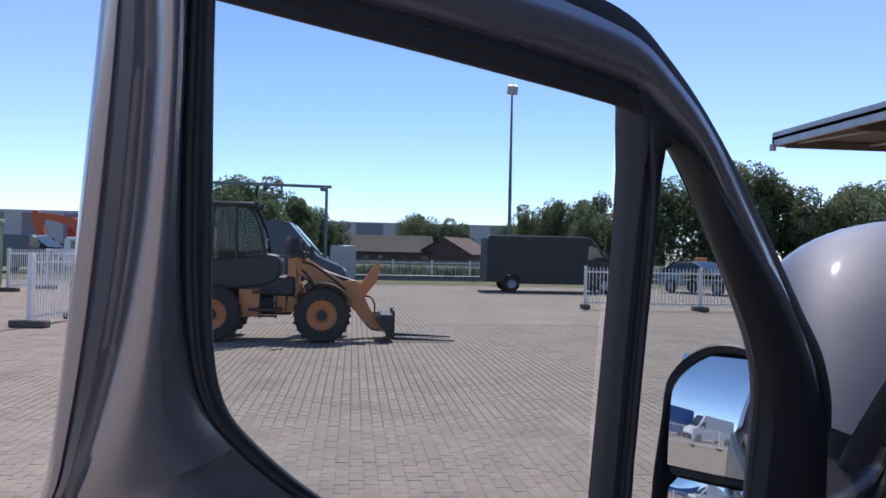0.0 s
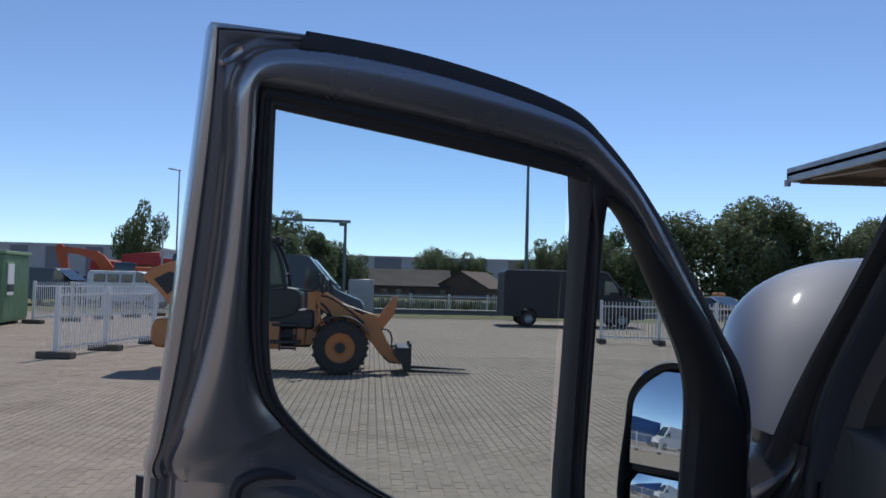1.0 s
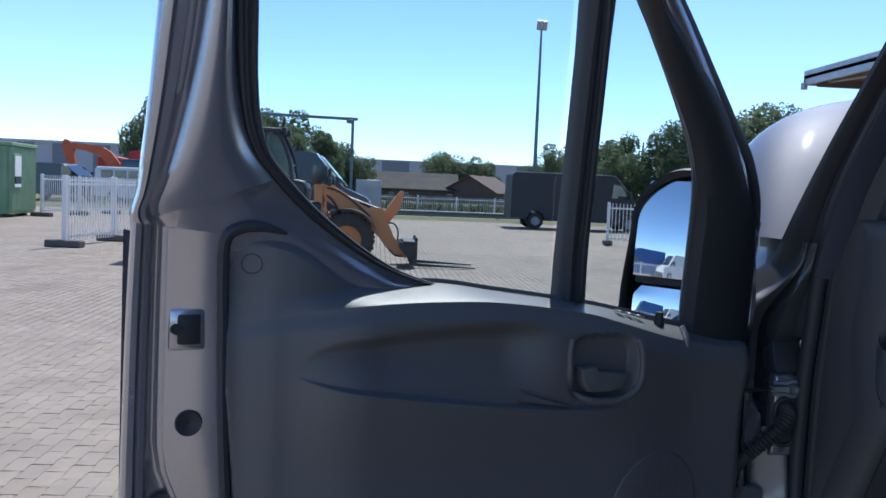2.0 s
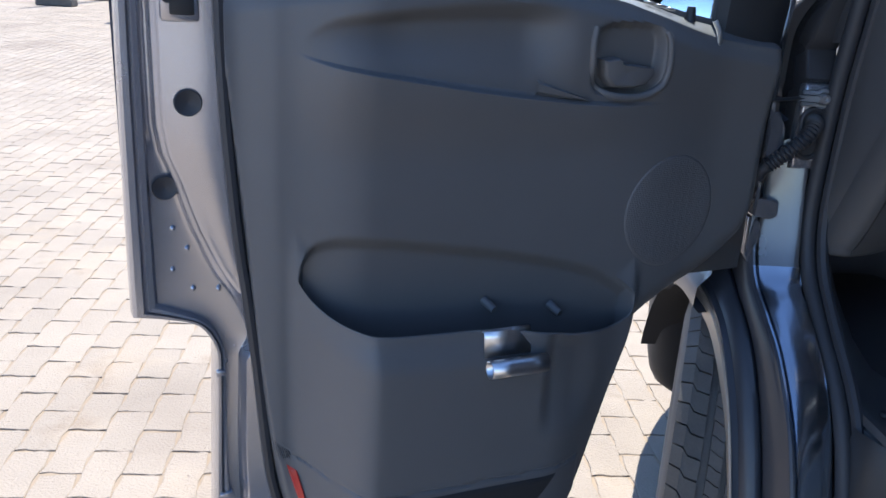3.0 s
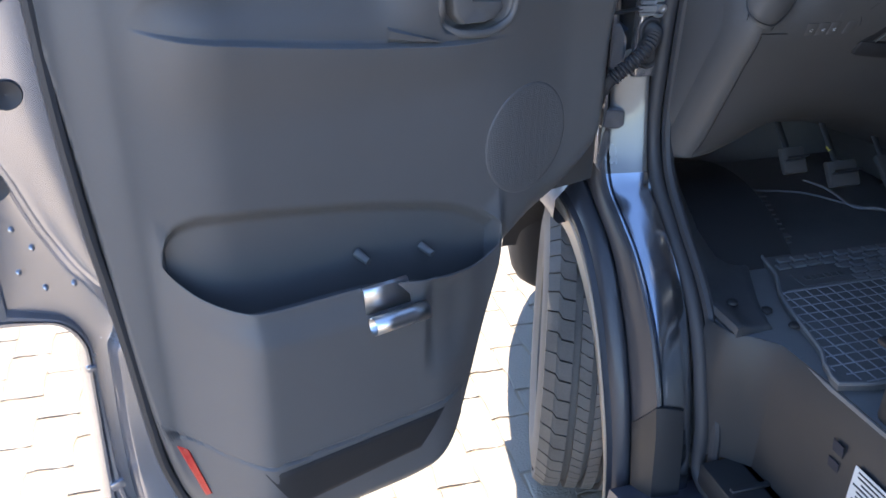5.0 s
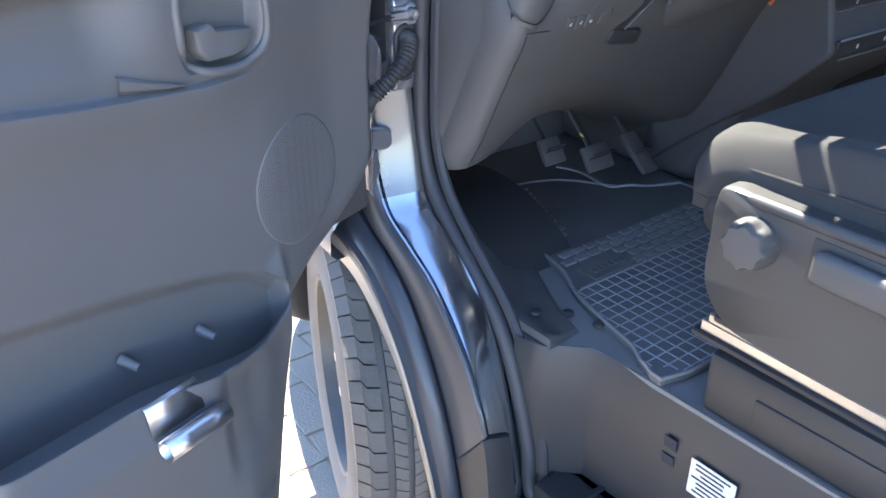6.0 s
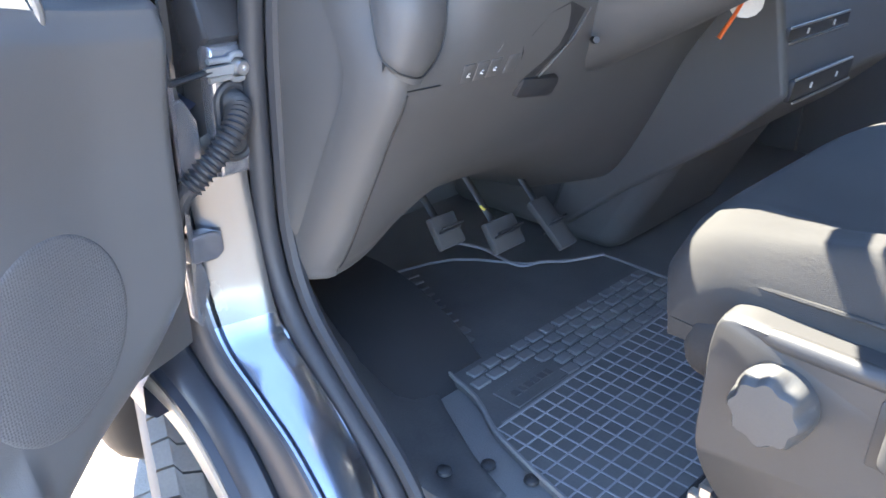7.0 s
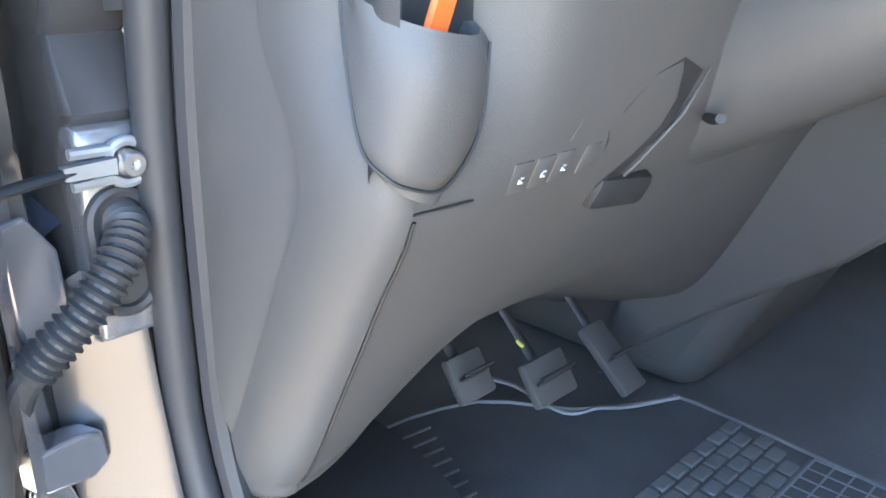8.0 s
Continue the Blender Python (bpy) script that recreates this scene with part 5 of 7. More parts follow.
for x, y in ((0.228, -0.225), (0.30, -0.30), (0.285, -0.245)):
    g = geo()
    add_lathe(g, [(0.004, 0.0005), (0.004, 0.006), (0.002, 0.009), (-0.002, 0.010)], (x, y, 0.605 if y < -0.24 else 0.618), "z", 14)
    part("floor_stud", g, TRIM_B, van, "round black fixing stud")
g = geo()
rows = []
for x, y in ((0.176, -0.235), (0.182, -0.265), (0.192, -0.292), (0.218, -0.308), (0.250, -0.342), (0.256, -0.45), (0.258, -1.15)):
    rows.append([(x - 0.002, y, 0.600), (x - 0.006, y - 0.003, 0.588), (x - 0.014, y - 0.010, 0.50), (x - 0.020, y - 0.014, 0.36)])
add_loft(g, rows)
part("step_riser", g, FLOORPL, van, "dark plastic step side below the floor")
g = geo()
add_box(g, (0.215, -0.71, 0.335), (0.13, 0.78, 0.05), (0, 0, 0), 0.008, 2)
for k in range(9):
    add_box(g, (0.205, -0.40 - 0.075 * k, 0.362), (0.09, 0.012, 0.006), (0, 0, 0), 0.002)
part("step_tread", g, TRIM_B, van, "ribbed black step tread")
# thin ink-dark plates stand in for the shade inside two square recesses
for z in (0.525, 0.492):
    g = geo()
    add_box(g, (0.2412, -0.507, z), (0.0016, 0.022, 0.022), (0, -8, 0))
    part("square_hole", g, INK, van, "small flat square, dark as a shaded recess")
sticker = thing("sticker", "white printed label on the step side below the seat", "label")
g = geo()
add_box(g, (0.2385, -0.585, 0.497), (0.0012, 0.075, 0.062), (0, 0, 0))
part("label_sheet", g, PAPER, sticker)
for k in range(7):
    g = geo()
    add_box(g, (0.2375, -0.585 + (0.004 if k % 2 else 0), 0.522 - 0.008 * k), (0.0006, 0.058 - 0.01 * (k % 3), 0.003))
    part("print_bar", g, INK, sticker)

# ---- rubber mat ----
mat_thing = thing("rubber_floor_mat", "black ribbed rubber mat with raised grid lines in the footwell", "floor mat")
MAT_POLY = [(0.262, -0.43), (0.285, -0.385), (0.305, -0.305), (0.333, -0.215), (0.370, -0.15), (0.390, -0.07), (0.418, 0.005), (0.452, 0.085), (0.485, 0.165), (0.52, 0.205), (0.66, 0.165), (0.74, 0.06), (0.84, -0.01), (0.87, -0.05), (0.845, -0.40), (0.80, -0.48), (0.30, -0.48)]
g = geo()
add_prism(g, [tuple(q) for q in curve(MAT_POLY, 3, True)], "z", 0.600, 0.612)
part("mat_sheet", g, MATRUB, mat_thing)


def inside(x, y, poly):
    hit = False
    for (x1, y1), (x2, y2) in zip(poly, poly[1:] + poly[:1]):
        if (y1 > y) != (y2 > y) and x < (x2 - x1) * (y - y1) / (y2 - y1) + x1:
            hit = not hit
    return hit


g = geo()
mp = curve(MAT_POLY, 3, True)
add_tube(g, [(q[0], q[1], 0.613) for q in mp] + [(mp[0][0], mp[0][1], 0.613)], 0.0034, 6, False)
part("mat_edge", g, PADRUB, mat_thing, "rounded raised edge")
g = geo()
STEP = 0.0235
for axis in (0, 1):
    for i in range(60):
        line = []
        for j in range(160):
            a, b = 0.22 + i * STEP, -0.52 + j * 0.006
            x, y = (a, b) if axis == 0 else (0.22 + j * 0.006, -0.52 + i * STEP)
            ok = inside(x, y, MAT_POLY) and y < -0.214
            if ok:
                line.append((x, y))
            if (not ok or j == 159) and len(line) > 1:
                (xa, ya), (xb, yb) = line[0], line[-1]
                w = 0.0011
                add_box(g, ((xa + xb) / 2, (ya + yb) / 2, 0.6132), (abs(xb - xa) + 2 * w, abs(yb - ya) + 2 * w, 0.0012))
                line = []
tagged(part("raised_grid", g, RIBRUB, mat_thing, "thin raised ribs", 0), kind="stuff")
g = geo()
for j in range(9):
    for i in range(16):
        x, y = 0.350 + i * 0.033 + (0.0165 if j % 2 else 0.0), -0.199 + j * 0.0225
        if (j < 5 or x < 0.40 + 0.024 * (j - 4)) and not (0.380 < x < 0.515 and y < -0.150) and inside(x - 0.018, y, MAT_POLY) and inside(x + 0.018, y + 0.01, MAT_POLY):
            add_box(g, (x, y, 0.614), (0.028, 0.018, 0.005), (0, 0, 0), 0.0018)
tagged(part("heel_pad", g, PADRUB, mat_thing, "small raised heel pads"), kind="stuff")
g = geo()
for j in range(8):
    y = 0.015 + 0.022 * j
    x0 = float(np.interp(y, [0.0, 0.085, 0.165, 0.205], [0.432, 0.466, 0.500, 0.535]))
    add_box(g, (x0 + 0.036, y, 0.6135), (0.066, 0.004, 0.004), (0, 0, -8), 0.001)
add_box(g, (0.60, -0.212, 0.6135), (0.50, 0.003, 0.003))
tagged(part("side_rib", g, PADRUB, mat_thing, "short cross ribs along the edge"), kind="stuff")
g = geo()
add_box(g, (0.447, -0.184, 0.614), (0.112, 0.046, 0.003), (0, 0, 0), 0.001)
plaque = part("plaque", g, MATRUB, mat_thing)
for k, w in enumerate((0.010, 0.007, 0.012, 0.010, 0.012, 0.009)):
    g = geo()
    add_box(g, (0.411 + 0.0145 * k, -0.184, 0.6165), (w, 0.012, 0.002))
    part("raised_mark", g, DASH, plaque)


# ---- far side of the footwell, dashboard ----
g = geo()
add_box(g, (1.77, 0.22, 0.85), (0.03, 0.45, 0.70))
part("far_kick_panel", g, TRIM, van, "dark far footwell side")
dash = thing("dashboard", "charcoal plastic van dashboard with a cup holder and small switches", "dashboard")


def dash_profile(x):
    """Rear face of the dashboard at x: (y, z) from the lower edge to the windscreen."""
    k = sm(0.21, 0.45, x)
    low = -0.11 * sm(0.55, 0.95, x)
    cup = 1 - sm(0.25, 0.32, x)
    return [(0.14, 0.80 + low), (-0.035 + 0.06 * k, 0.815 + 0.03 * k + low), (-0.062 + 0.05 * k, 0.835 + 0.03 * k + low), (-0.085 + 0.04 * k, 0.87 + 0.02 * k + 0.8 * low), (-0.115 + 0.03 * k, 0.93 + 0.4 * low), (-0.15 + 0.015 * k, 1.00), (-0.185, 1.08),
            (-0.205 + 0.050 * cup, 1.16), (-0.215 + 0.050 * cup, 1.24), (-0.21 + 0.03 * cup, 1.32), (-0.17, 1.36), (-0.10, 1.375), (-0.02, 1.37), (0.06, 1.34)]


def dash_y(x, z):
    q = dash_profile(x)[1:10]
    return float(np.interp(z, [b for a, b in q], [a for a, b in q]))


g = geo()
rows = []
for x in np.concatenate([np.linspace(0.215, 0.45, 12), np.linspace(0.5, 1.74, 12)]):
    rows.append([(x, q[0], q[1]) for q in curve([(y, z) for y, z in dash_profile(x)], 4)])
add_loft(g, rows)
part("dash_face", g, DASH, dash, "charcoal grained dashboard face", 50)
g = geo()
rows = []
for f in np.linspace(0, 1, 13):
    x = 0.43 + 0.37 * f
    k = math.sin(math.pi * f) ** 0.35
    rows.append([(x, 0.02, 1.36), (x, -0.06, 1.37 + 0.08 * k), (x, -0.18, 1.37 + 0.11 * k), (x, -0.25, 1.37 + 0.105 * k), (x, -0.255, 1.37 + 0.09 * k), (x, -0.18, 1.365 + 0.06 * k), (x, -0.19, 1.35)])
add_loft(g, rows)
part("instrument_cowl", g, DASH, dash, "charcoal hood over the instruments", 50)
# rounded end cap with its own lighter edge strip
g = geo()
rows = []
prof = curve(dash_profile(0.21), 5)
for x, back in ((0.186, 0.062), (0.186, 0.046), (0.188, 0.036), (0.196, 0.010), (0.206, 0.001), (0.2145, 0.0)):
    rows.append([(x, q[0] + back * (0.3 if i < 6 else 1), q[1]) for i, q in enumerate(prof)])
add_loft(g, rows)
part("end_strip", g, DASH, dash, "rounded edge strip at the dashboard's end", 60)
g = geo()
front = [(0.06, 1.42), (0.045, 1.2), (0.035, 1.05), (0.03, 0.93), (0.022, 0.86), (0.015, 0.82)]
rear = [(-0.12, 1.36), (-0.115, 1.2), (-0.128, 1.06), (-0.078, 0.95), (-0.030, 0.87), (0.0, 0.82)]
add_loft(g, [[(0.193 - 0.012 * math.sin(math.pi * f), a[0] + (b[0] - a[0]) * f, a[1] + (b[1] - a[1]) * f) for f in np.linspace(0, 1, 7)] for a, b in zip(curve(front, 4), curve(rear, 4))])
part("end_cover", g, DASH, dash, "flat dark cover on the dashboard's end")
# seam between end piece and face
g = geo()
seam = [(0.2155, q[0] - 0.0012, q[1]) for q in prof if 0.83 < q[1] < 1.075]
add_tube(g, seam, 0.0011, 6)
add_tube(g, [(0.2155, -0.183, 1.068), (0.24, -0.1835, 1.067), (0.262, -0.183, 1.066)], 0.0009, 6)
part("panel_gap", g, LOADER_DARK, dash, "narrow dark gap between panels")
# cup holder: a rounded apron between the rim and a joint in the dashboard face
g = geo()
CUP = Vector((0.206, -0.176, 1.150))
CUP_RIM = [(0.196, -0.150, 1.196), (0.190, -0.164, 1.184), (0.190, -0.179, 1.176), (0.198, -0.194, 1.169), (0.212, -0.205, 1.164), (0.229, -0.207, 1.161), (0.245, -0.201, 1.160), (0.257, -0.188, 1.163), (0.264, -0.165, 1.170)]
JOINT_LINE = [(0.194, -0.148, 1.180), (0.189, -0.157, 1.150), (0.186, -0.170, 1.110), (0.191, -0.184, 1.095), (0.203, -0.190, 1.088), (0.223, -0.191, 1.084), (0.243, -0.190, 1.097), (0.258, -0.187, 1.118), (0.270, -0.180, 1.155)]
rim_c, joint_c = curve(CUP_RIM, 5), [q + np.array((0, -0.005, 0)) for q in curve(JOINT_LINE, 5)]
rows = []
for r0, j0 in zip(rim_c, joint_c):
    axis = np.array((CUP.x, CUP.y, r0[2]))
    inner = r0 + (axis - r0) * 0.10
    row = [axis + (r0 - axis) * 0.55 - np.array((0, 0, 0.085)), inner - np.array((0, 0, 0.05)), inner - np.array((0, 0, 0.006)), inner + (r0 - inner) * 0.3, r0 + (inner - r0) * 0.15 + np.array((0, 0, 0.002)), r0]
    for f in np.linspace(0.12, 1.0, 9):
        q = r0 + (j0 - r0) * f
        row.append(q + np.array((0, -0.006 * math.sin(math.pi * f ** 0.8), 0)))
    rows.append(row + [j0 + np.array((0.030, 0.036, -0.014) if j0[0] < 0.2 else (0.0, 0.03, -0.001))])
add_loft(g, rows)
part("cup_holder", g, DASH, dash, "round moulded cup holder", 100)
# back wall in near-black, so the cup's inner shade is in its colour
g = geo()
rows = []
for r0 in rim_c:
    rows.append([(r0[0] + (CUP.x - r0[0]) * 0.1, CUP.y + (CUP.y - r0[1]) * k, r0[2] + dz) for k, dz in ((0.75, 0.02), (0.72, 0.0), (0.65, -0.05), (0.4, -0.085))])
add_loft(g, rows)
part("cup_back", g, TRIM_B, dash, "back wall inside the cup holder, darkened as shade in the recess", 60)
g = geo()
add_tube(g, [q + np.array((0, -0.0006, -0.0004)) for q in joint_c], 0.0011, 6)
part("cup_gap", g, LOADER_DARK, dash, "dark joint round the cup holder")
stick = thing("orange_strip", "flat orange plastic strip standing in the cup holder", "plastic strip")
g = geo()
add_box(g, CUP + Vector((0.045, -0.014, 0.075)), (0.016, 0.005, 0.17), (0, 24, 0), 0.002)
part("strip_body", g, ORANGE_TAG, stick)
# switches
for x in (0.305, 0.327, 0.348, 0.378):
    yy = dash_y(x, 1.072)
    g = geo()
    add_box(g, (x, yy + 0.0035, 1.072), (0.019, 0.010, 0.024), (23, 0, 0), 0.002, 2)
    sw = part("switch", g, DASH, dash, "small dark rocker switch")
    g = geo()
    add_box(g, (x - 0.0015, yy - 0.0016, 1.0685), (0.0014, 0.001, 0.003), (23, 0, 0))
    add_box(g, (x + 0.0012, yy - 0.0020, 1.0705), (0.0026, 0.001, 0.0012), (23, 0, 0))
    add_box(g, (x + 0.0008, yy - 0.0016, 1.0675), (0.0014, 0.001, 0.0012), (23, 0, 0))
    if x < 0.36:
        part("switch_mark", g, WHITEPRINT, sw)
g = geo()
add_tube(g, [(x, dash_y(x, z) - 0.001, z) for x, z in ((0.346, 1.088), (0.352, 1.098), (0.354, 1.110), (0.350, 1.119))], [0.0004, 0.0011, 0.0011, 0.0004], 6)
part("fuse_flap_grip", g, KNOB, dash, "pale crescent grip of the fuse flap")
g = geo()
add_tube(g, [(x, dash_y(x, z) + 0.0002, z) for x, z in ((0.300, 1.127), (0.335, 1.131), (0.369, 1.133), (0.380, 1.110), (0.392, 1.080), (0.404, 1.047), (0.360, 1.043), (0.292, 1.044))], 0.0012, 6)
part("fuse_flap_gap", g, LOADER_DARK, dash, "fine joint round the fuse flap")
# near-black plate on the closed face, in place of a shaded opening
g = geo()
add_loft(g, [[(x, dash_y(x, z) - lift, z) for x, z in ((0.398, 1.100), (0.425, 1.122), (0.458, 1.130), (0.490, 1.118), (0.470, 1.080), (0.436, 1.030), (0.415, 1.038))] for lift in (0.0, 0.0025)], close_v=True)
add(g, [(x, dash_y(x, z) - 0.0025, z) for x, z in ((0.398, 1.100), (0.425, 1.122), (0.458, 1.130), (0.490, 1.118), (0.470, 1.080), (0.436, 1.030), (0.415, 1.038))], [tuple(range(7))])
hollow = part("column_opening", g, TRIM_B, dash, "raised dark patch for the shaded opening beside the steering column", 0)
g = geo()
add_tube(g, [(x, dash_y(x, z) - 0.004, z) for x, z in ((0.498, 1.118), (0.478, 1.085), (0.458, 1.052), (0.442, 1.028))], [0.0008, 0.0018, 0.0018, 0.0008], 8)
part("opening_edge", g, KNOB, hollow, "lighter rounded edge of the opening")
# steering column with its shroud, adjuster bracket and key tag
column = thing("steering_column", "dark plastic steering column shroud under the dashboard", "steering column")
g = geo()
ax0, ax1 = Vector((0.57, -0.40, 1.235)), Vector((0.60, 0.05, 1.00))
add_tube(g, [ax0 + (ax1 - ax0) * f for f in (0, 0.03, 0.3, 0.6, 1)], [0.05, 0.062, 0.070, 0.075, 0.06], 20)
part("shroud", g, DASH, column, "charcoal column shroud")
g = geo()
add_cyl(g, ax0 + Vector((0, -0.012, 0.008)), ax0 + Vector((0, 0.0, 0.0)), 0.045, 24)
part("hub_end", g, TRIM, column)
g = geo()
add_box(g, (0.455, dash_y(0.455, 1.03) + 0.004, 1.03), (0.075, 0.03, 0.03), (22, 8, 0), 0.008, 2)
part("column_bracket", g, TRIM_B, column, "black column bracket")
g = geo()
add_tube(g, curve([(0.545, -0.17, 1.075), (0.515, -0.195, 1.078), (0.49, -0.215, 1.085)], 4), [0.004] * 9, 10)
part("adjuster_lever", g, TRIM_B, column, "black adjusting lever")
tag = thing("key_tag", "white paper key tag with an orange strap under the column", "key tag")
g = geo()
o = [(-0.022, 0.0), (0.022, 0.0), (0.022, -0.048)] + [(0.022 * math.cos(a), -0.048 - 0.018 * math.sin(a)) for a in np.linspace(0.3, math.pi - 0.3, 6)] + [(-0.022, -0.048)]
tm = pose(0.688, -0.302, 1.162, 0, 4, -45)
front_v = [tm @ Vector((x, 0.0, z)) for x, z in o]
back_v = [tm @ Vector((x, 0.0012, z)) for x, z in o]
n = len(o)
add(g, front_v + back_v, [tuple(range(n)), tuple(range(n, 2 * n))[::-1]] + [(i, (i + 1) % n, n + (i + 1) % n, n + i) for i in range(n)])
part("tag_paper", g, PAPER, tag)
for k, (x, zz, h) in enumerate(((-0.014, -0.022, 0.034), (-0.006, -0.034, 0.010), (0.012, -0.018, 0.022))):
    g = geo()
    add_box(g, tm @ Vector((x, -0.0008, zz)), (0.005, 0.0004, h), [math.degrees(q) for q in tm.to_euler()])
    part("ink_bar", g, INK, tag)
g = geo()
add_tube(g, [tm @ Vector((0.012, -0.002, 0.0)), tm @ Vector((0.0, -0.004, -0.03)), tm @ Vector((-0.014, -0.004, -0.065)), tm @ Vector((-0.026, -0.002, -0.092))], [0.003, 0.003, 0.004, 0.005], 8, True, 0.5)
part("tag_strap", g, ORANGE_TAG, tag, "faded orange strap")
swheel = thing("steering_wheel", "black steering wheel above the column", "steering wheel", at=look((0.505, -0.425, 1.31), (0.505, -0.05, 0.86)))
g = geo()
ring = [(0.215 * math.cos(a), 0.215 * math.sin(a), 0.0) for a in np.linspace(0, 2 * math.pi, 41)]
add_tube(g, ring, 0.015, 10, False)
part("wheel_rim", g, TRIM_B, swheel)
g = geo()
add_lathe(g, [(0.03, 0.001), (0.03, 0.08), (0.0, 0.125), (-0.03, 0.09), (-0.05, 0.001)], (0, 0, 0), "z", 24)
for a in (0, 180, 270):
    add_box(g, (0.12 * math.cos(radians(a)), 0.12 * math.sin(radians(a)), 0), (0.18, 0.105, 0.02), (0, 0, a), 0.006)
part("hub", g, TRIM, swheel)
# pedals
pedals = thing("pedal_set", "worn black rubber pedals in the dark footwell", "pedals")
for name, x, y, z, w, h, rot in (("clutch_pedal", 0.545, 0.075, 0.735, 0.055, 0.055, -35), ("brake_pedal", 0.635, 0.03, 0.715, 0.072, 0.055, -35), ("accelerator", 0.755, 0.02, 0.70, 0.045, 0.10, -50)):
    g = geo()
    add_box(g, (x, y, z), (w, 0.014, h), (rot, 0, 0), 0.004, 2)
    pd = part(name, g, DASH, pedals, "ribbed rubber pedal pad")
    g = geo()
    for k in range(4):
        add_box(g, (x, y - 0.006 - 0.006 * (k - 1.5), z + 0.010 * (k - 1.5)), (w * 0.85, 0.006, 0.004), (rot, 0, 0), 0.001)
    part("rib", g, RUBBER, pd)
    g = geo()
    add_tube(g, [(x, y + 0.008, z), (x, y + 0.09, z + 0.08), (x, y + 0.14, z + 0.20)], 0.008, 8, True, 0.5)
    part("pedal_arm", g, LOADER_DARK, pd)
g = geo()
add_tube(g, [(0.602, 0.054, 0.767), (0.603, 0.049, 0.764), (0.606, 0.047, 0.761)], 0.0022, 8)
part("cable_end", g, surf("yellow_plastic", (0.6, 0.5, 0.08), None, 0.5), pedals, "small yellow cable end")
g = geo()
add_tube(g, curve([(0.70, 0.206, 0.622), (0.712, 0.14, 0.626), (0.716, 0.06, 0.618), (0.75, 0.03, 0.624), (0.79, 0.008, 0.618), (0.845, -0.035, 0.628)], 5), 0.0042, 6, True, 0.6)
part("lining_lip", g, RIBRUB, van, "curled lip of the floor lining")
# centre console
console = thing("centre_console", "dark centre console with switch rows and a pale edge", "console")
g = geo()
add_prism(g, [(0.10, 0.62), (-0.04, 0.74), (-0.20, 0.86), (-0.30, 0.96), (-0.24, 1.22), (-0.05, 1.22), (0.12, 0.62)], "x", 0.87, 1.36)
soft = part("console_body", g, DASH, console).modifiers.new("round", "BEVEL")
soft.width, soft.segments = 0.035, 4
g = geo()
add_prism(g, [(0.40, 0.60), (-0.02, 0.60), (-0.08, 0.72), (-0.145, 0.84), (-0.17, 0.93), (-0.08, 1.02), (0.40, 1.02)], "x", 0.890, 1.30)
soft = part("console_foot", g, DASH, console, "dark side panel closing the footwell").modifiers.new("round", "BEVEL")
soft.width, soft.segments = 0.04, 5
for z in (0.967, 1.045):
    g = geo()
    add_box(g, (0.995, -0.297 if z < 1 else -0.278, z), (0.235, 0.012, 0.034 if z < 1 else 0.022), (8, 0, 0), 0.004, 2)
    row = part("switch_bar", g, TRIM_B, console, "dark switch row with light edges")
    g = geo()
    add_box(g, (0.995, -0.304 if z < 1 else -0.284, z - (0.017 if z < 1 else 0.011)), (0.225, 0.003, 0.003), (8, 0, 0))
    add_box(g, (0.995, -0.303 if z < 1 else -0.284, z + (0.017 if z < 1 else 0.011)), (0.225, 0.003, 0.003), (8, 0, 0))
    part("light_edge", g, ALU, row)
    for k in range(2):
        g = geo()
        add_box(g, (0.945 + 0.10 * k, -0.304 if z < 1 else -0.285, z), (0.004, 0.002, 0.008), (8, 0, 0))
        part("mark", g, WHITEPRINT, row)
g = geo()
add_tube(g, curve([(1.50, -0.22, 1.05), (1.52, -0.25, 0.95), (1.58, -0.25, 0.87), (1.68, -0.22, 0.83)], 5), 0.006, 8)
part("pale_edge_line", g, ALU, console, "pale curved edge line")

# ---- driver's seat ----
seat = thing("driver_seat", "grey woven cloth driver's seat on a plastic side panel", "seat")
SX0, SX1 = 0.272, 0.80
g = geo()
rows = []
for fx in 0.5 - 0.5 * np.cos(np.pi * np.linspace(0, 1, 61)):
    x = SX0 + (SX1 - SX0) * fx
    e = abs(2 * fx - 1)
    bol = sm(0.55, 0.78, e) * (1 - sm(0.90, 1.0, e))
    edge = sm(0.90, 1.0, e)
    row = [(x, -0.470 - 0.06 * e ** 5, 0.895), (x, -0.440 - 0.055 * e ** 5, 0.902)]
    for fy in np.linspace(0, 1, 40):
        y = -0.418 - 0.66 * fy
        front = max(0.0, 1 - fy / 0.12)
        z = 0.995 - 0.050 * fy + 0.040 * bol * sm(0.06, 0.40, fy) - 0.062 * (1 - math.sqrt(max(0.0, 1 - front ** 2))) - 0.052 * (1 - math.sqrt(max(0.0, 1 - max(0.0, (e - 0.88) / 0.12) ** 2)))
        z -= 0.004 * (1 - sm(0.0, 0.035, abs(e - 0.60))) * sm(0.05, 0.15, fy)
        z -= 0.006 * (1 - sm(0.0, 0.02, abs(fy - 0.34 - 0.05 * (1 - e)))) * (1 - sm(0.5, 0.6, e))
        row.append((x, y - 0.040 * (1 - sm(0.0, 0.3, fy)) * e ** 6, max(z, 0.905)))
    rows.append(row + [(x, -1.09, 0.87)])
skirt = [[(q[0] + dx, q[1], 0.885 if q[2] > 0.885 else q[2]) for q in r] for r, dx in ((rows[0], 0.003), (rows[-1], -0.003))]
add_loft(g, skirt[:1] + rows + skirt[1:])
cush = part("cushion", g, SEATCLOTH, seat, "grey woven cloth cushion with raised bolsters", 60)
g = geo()
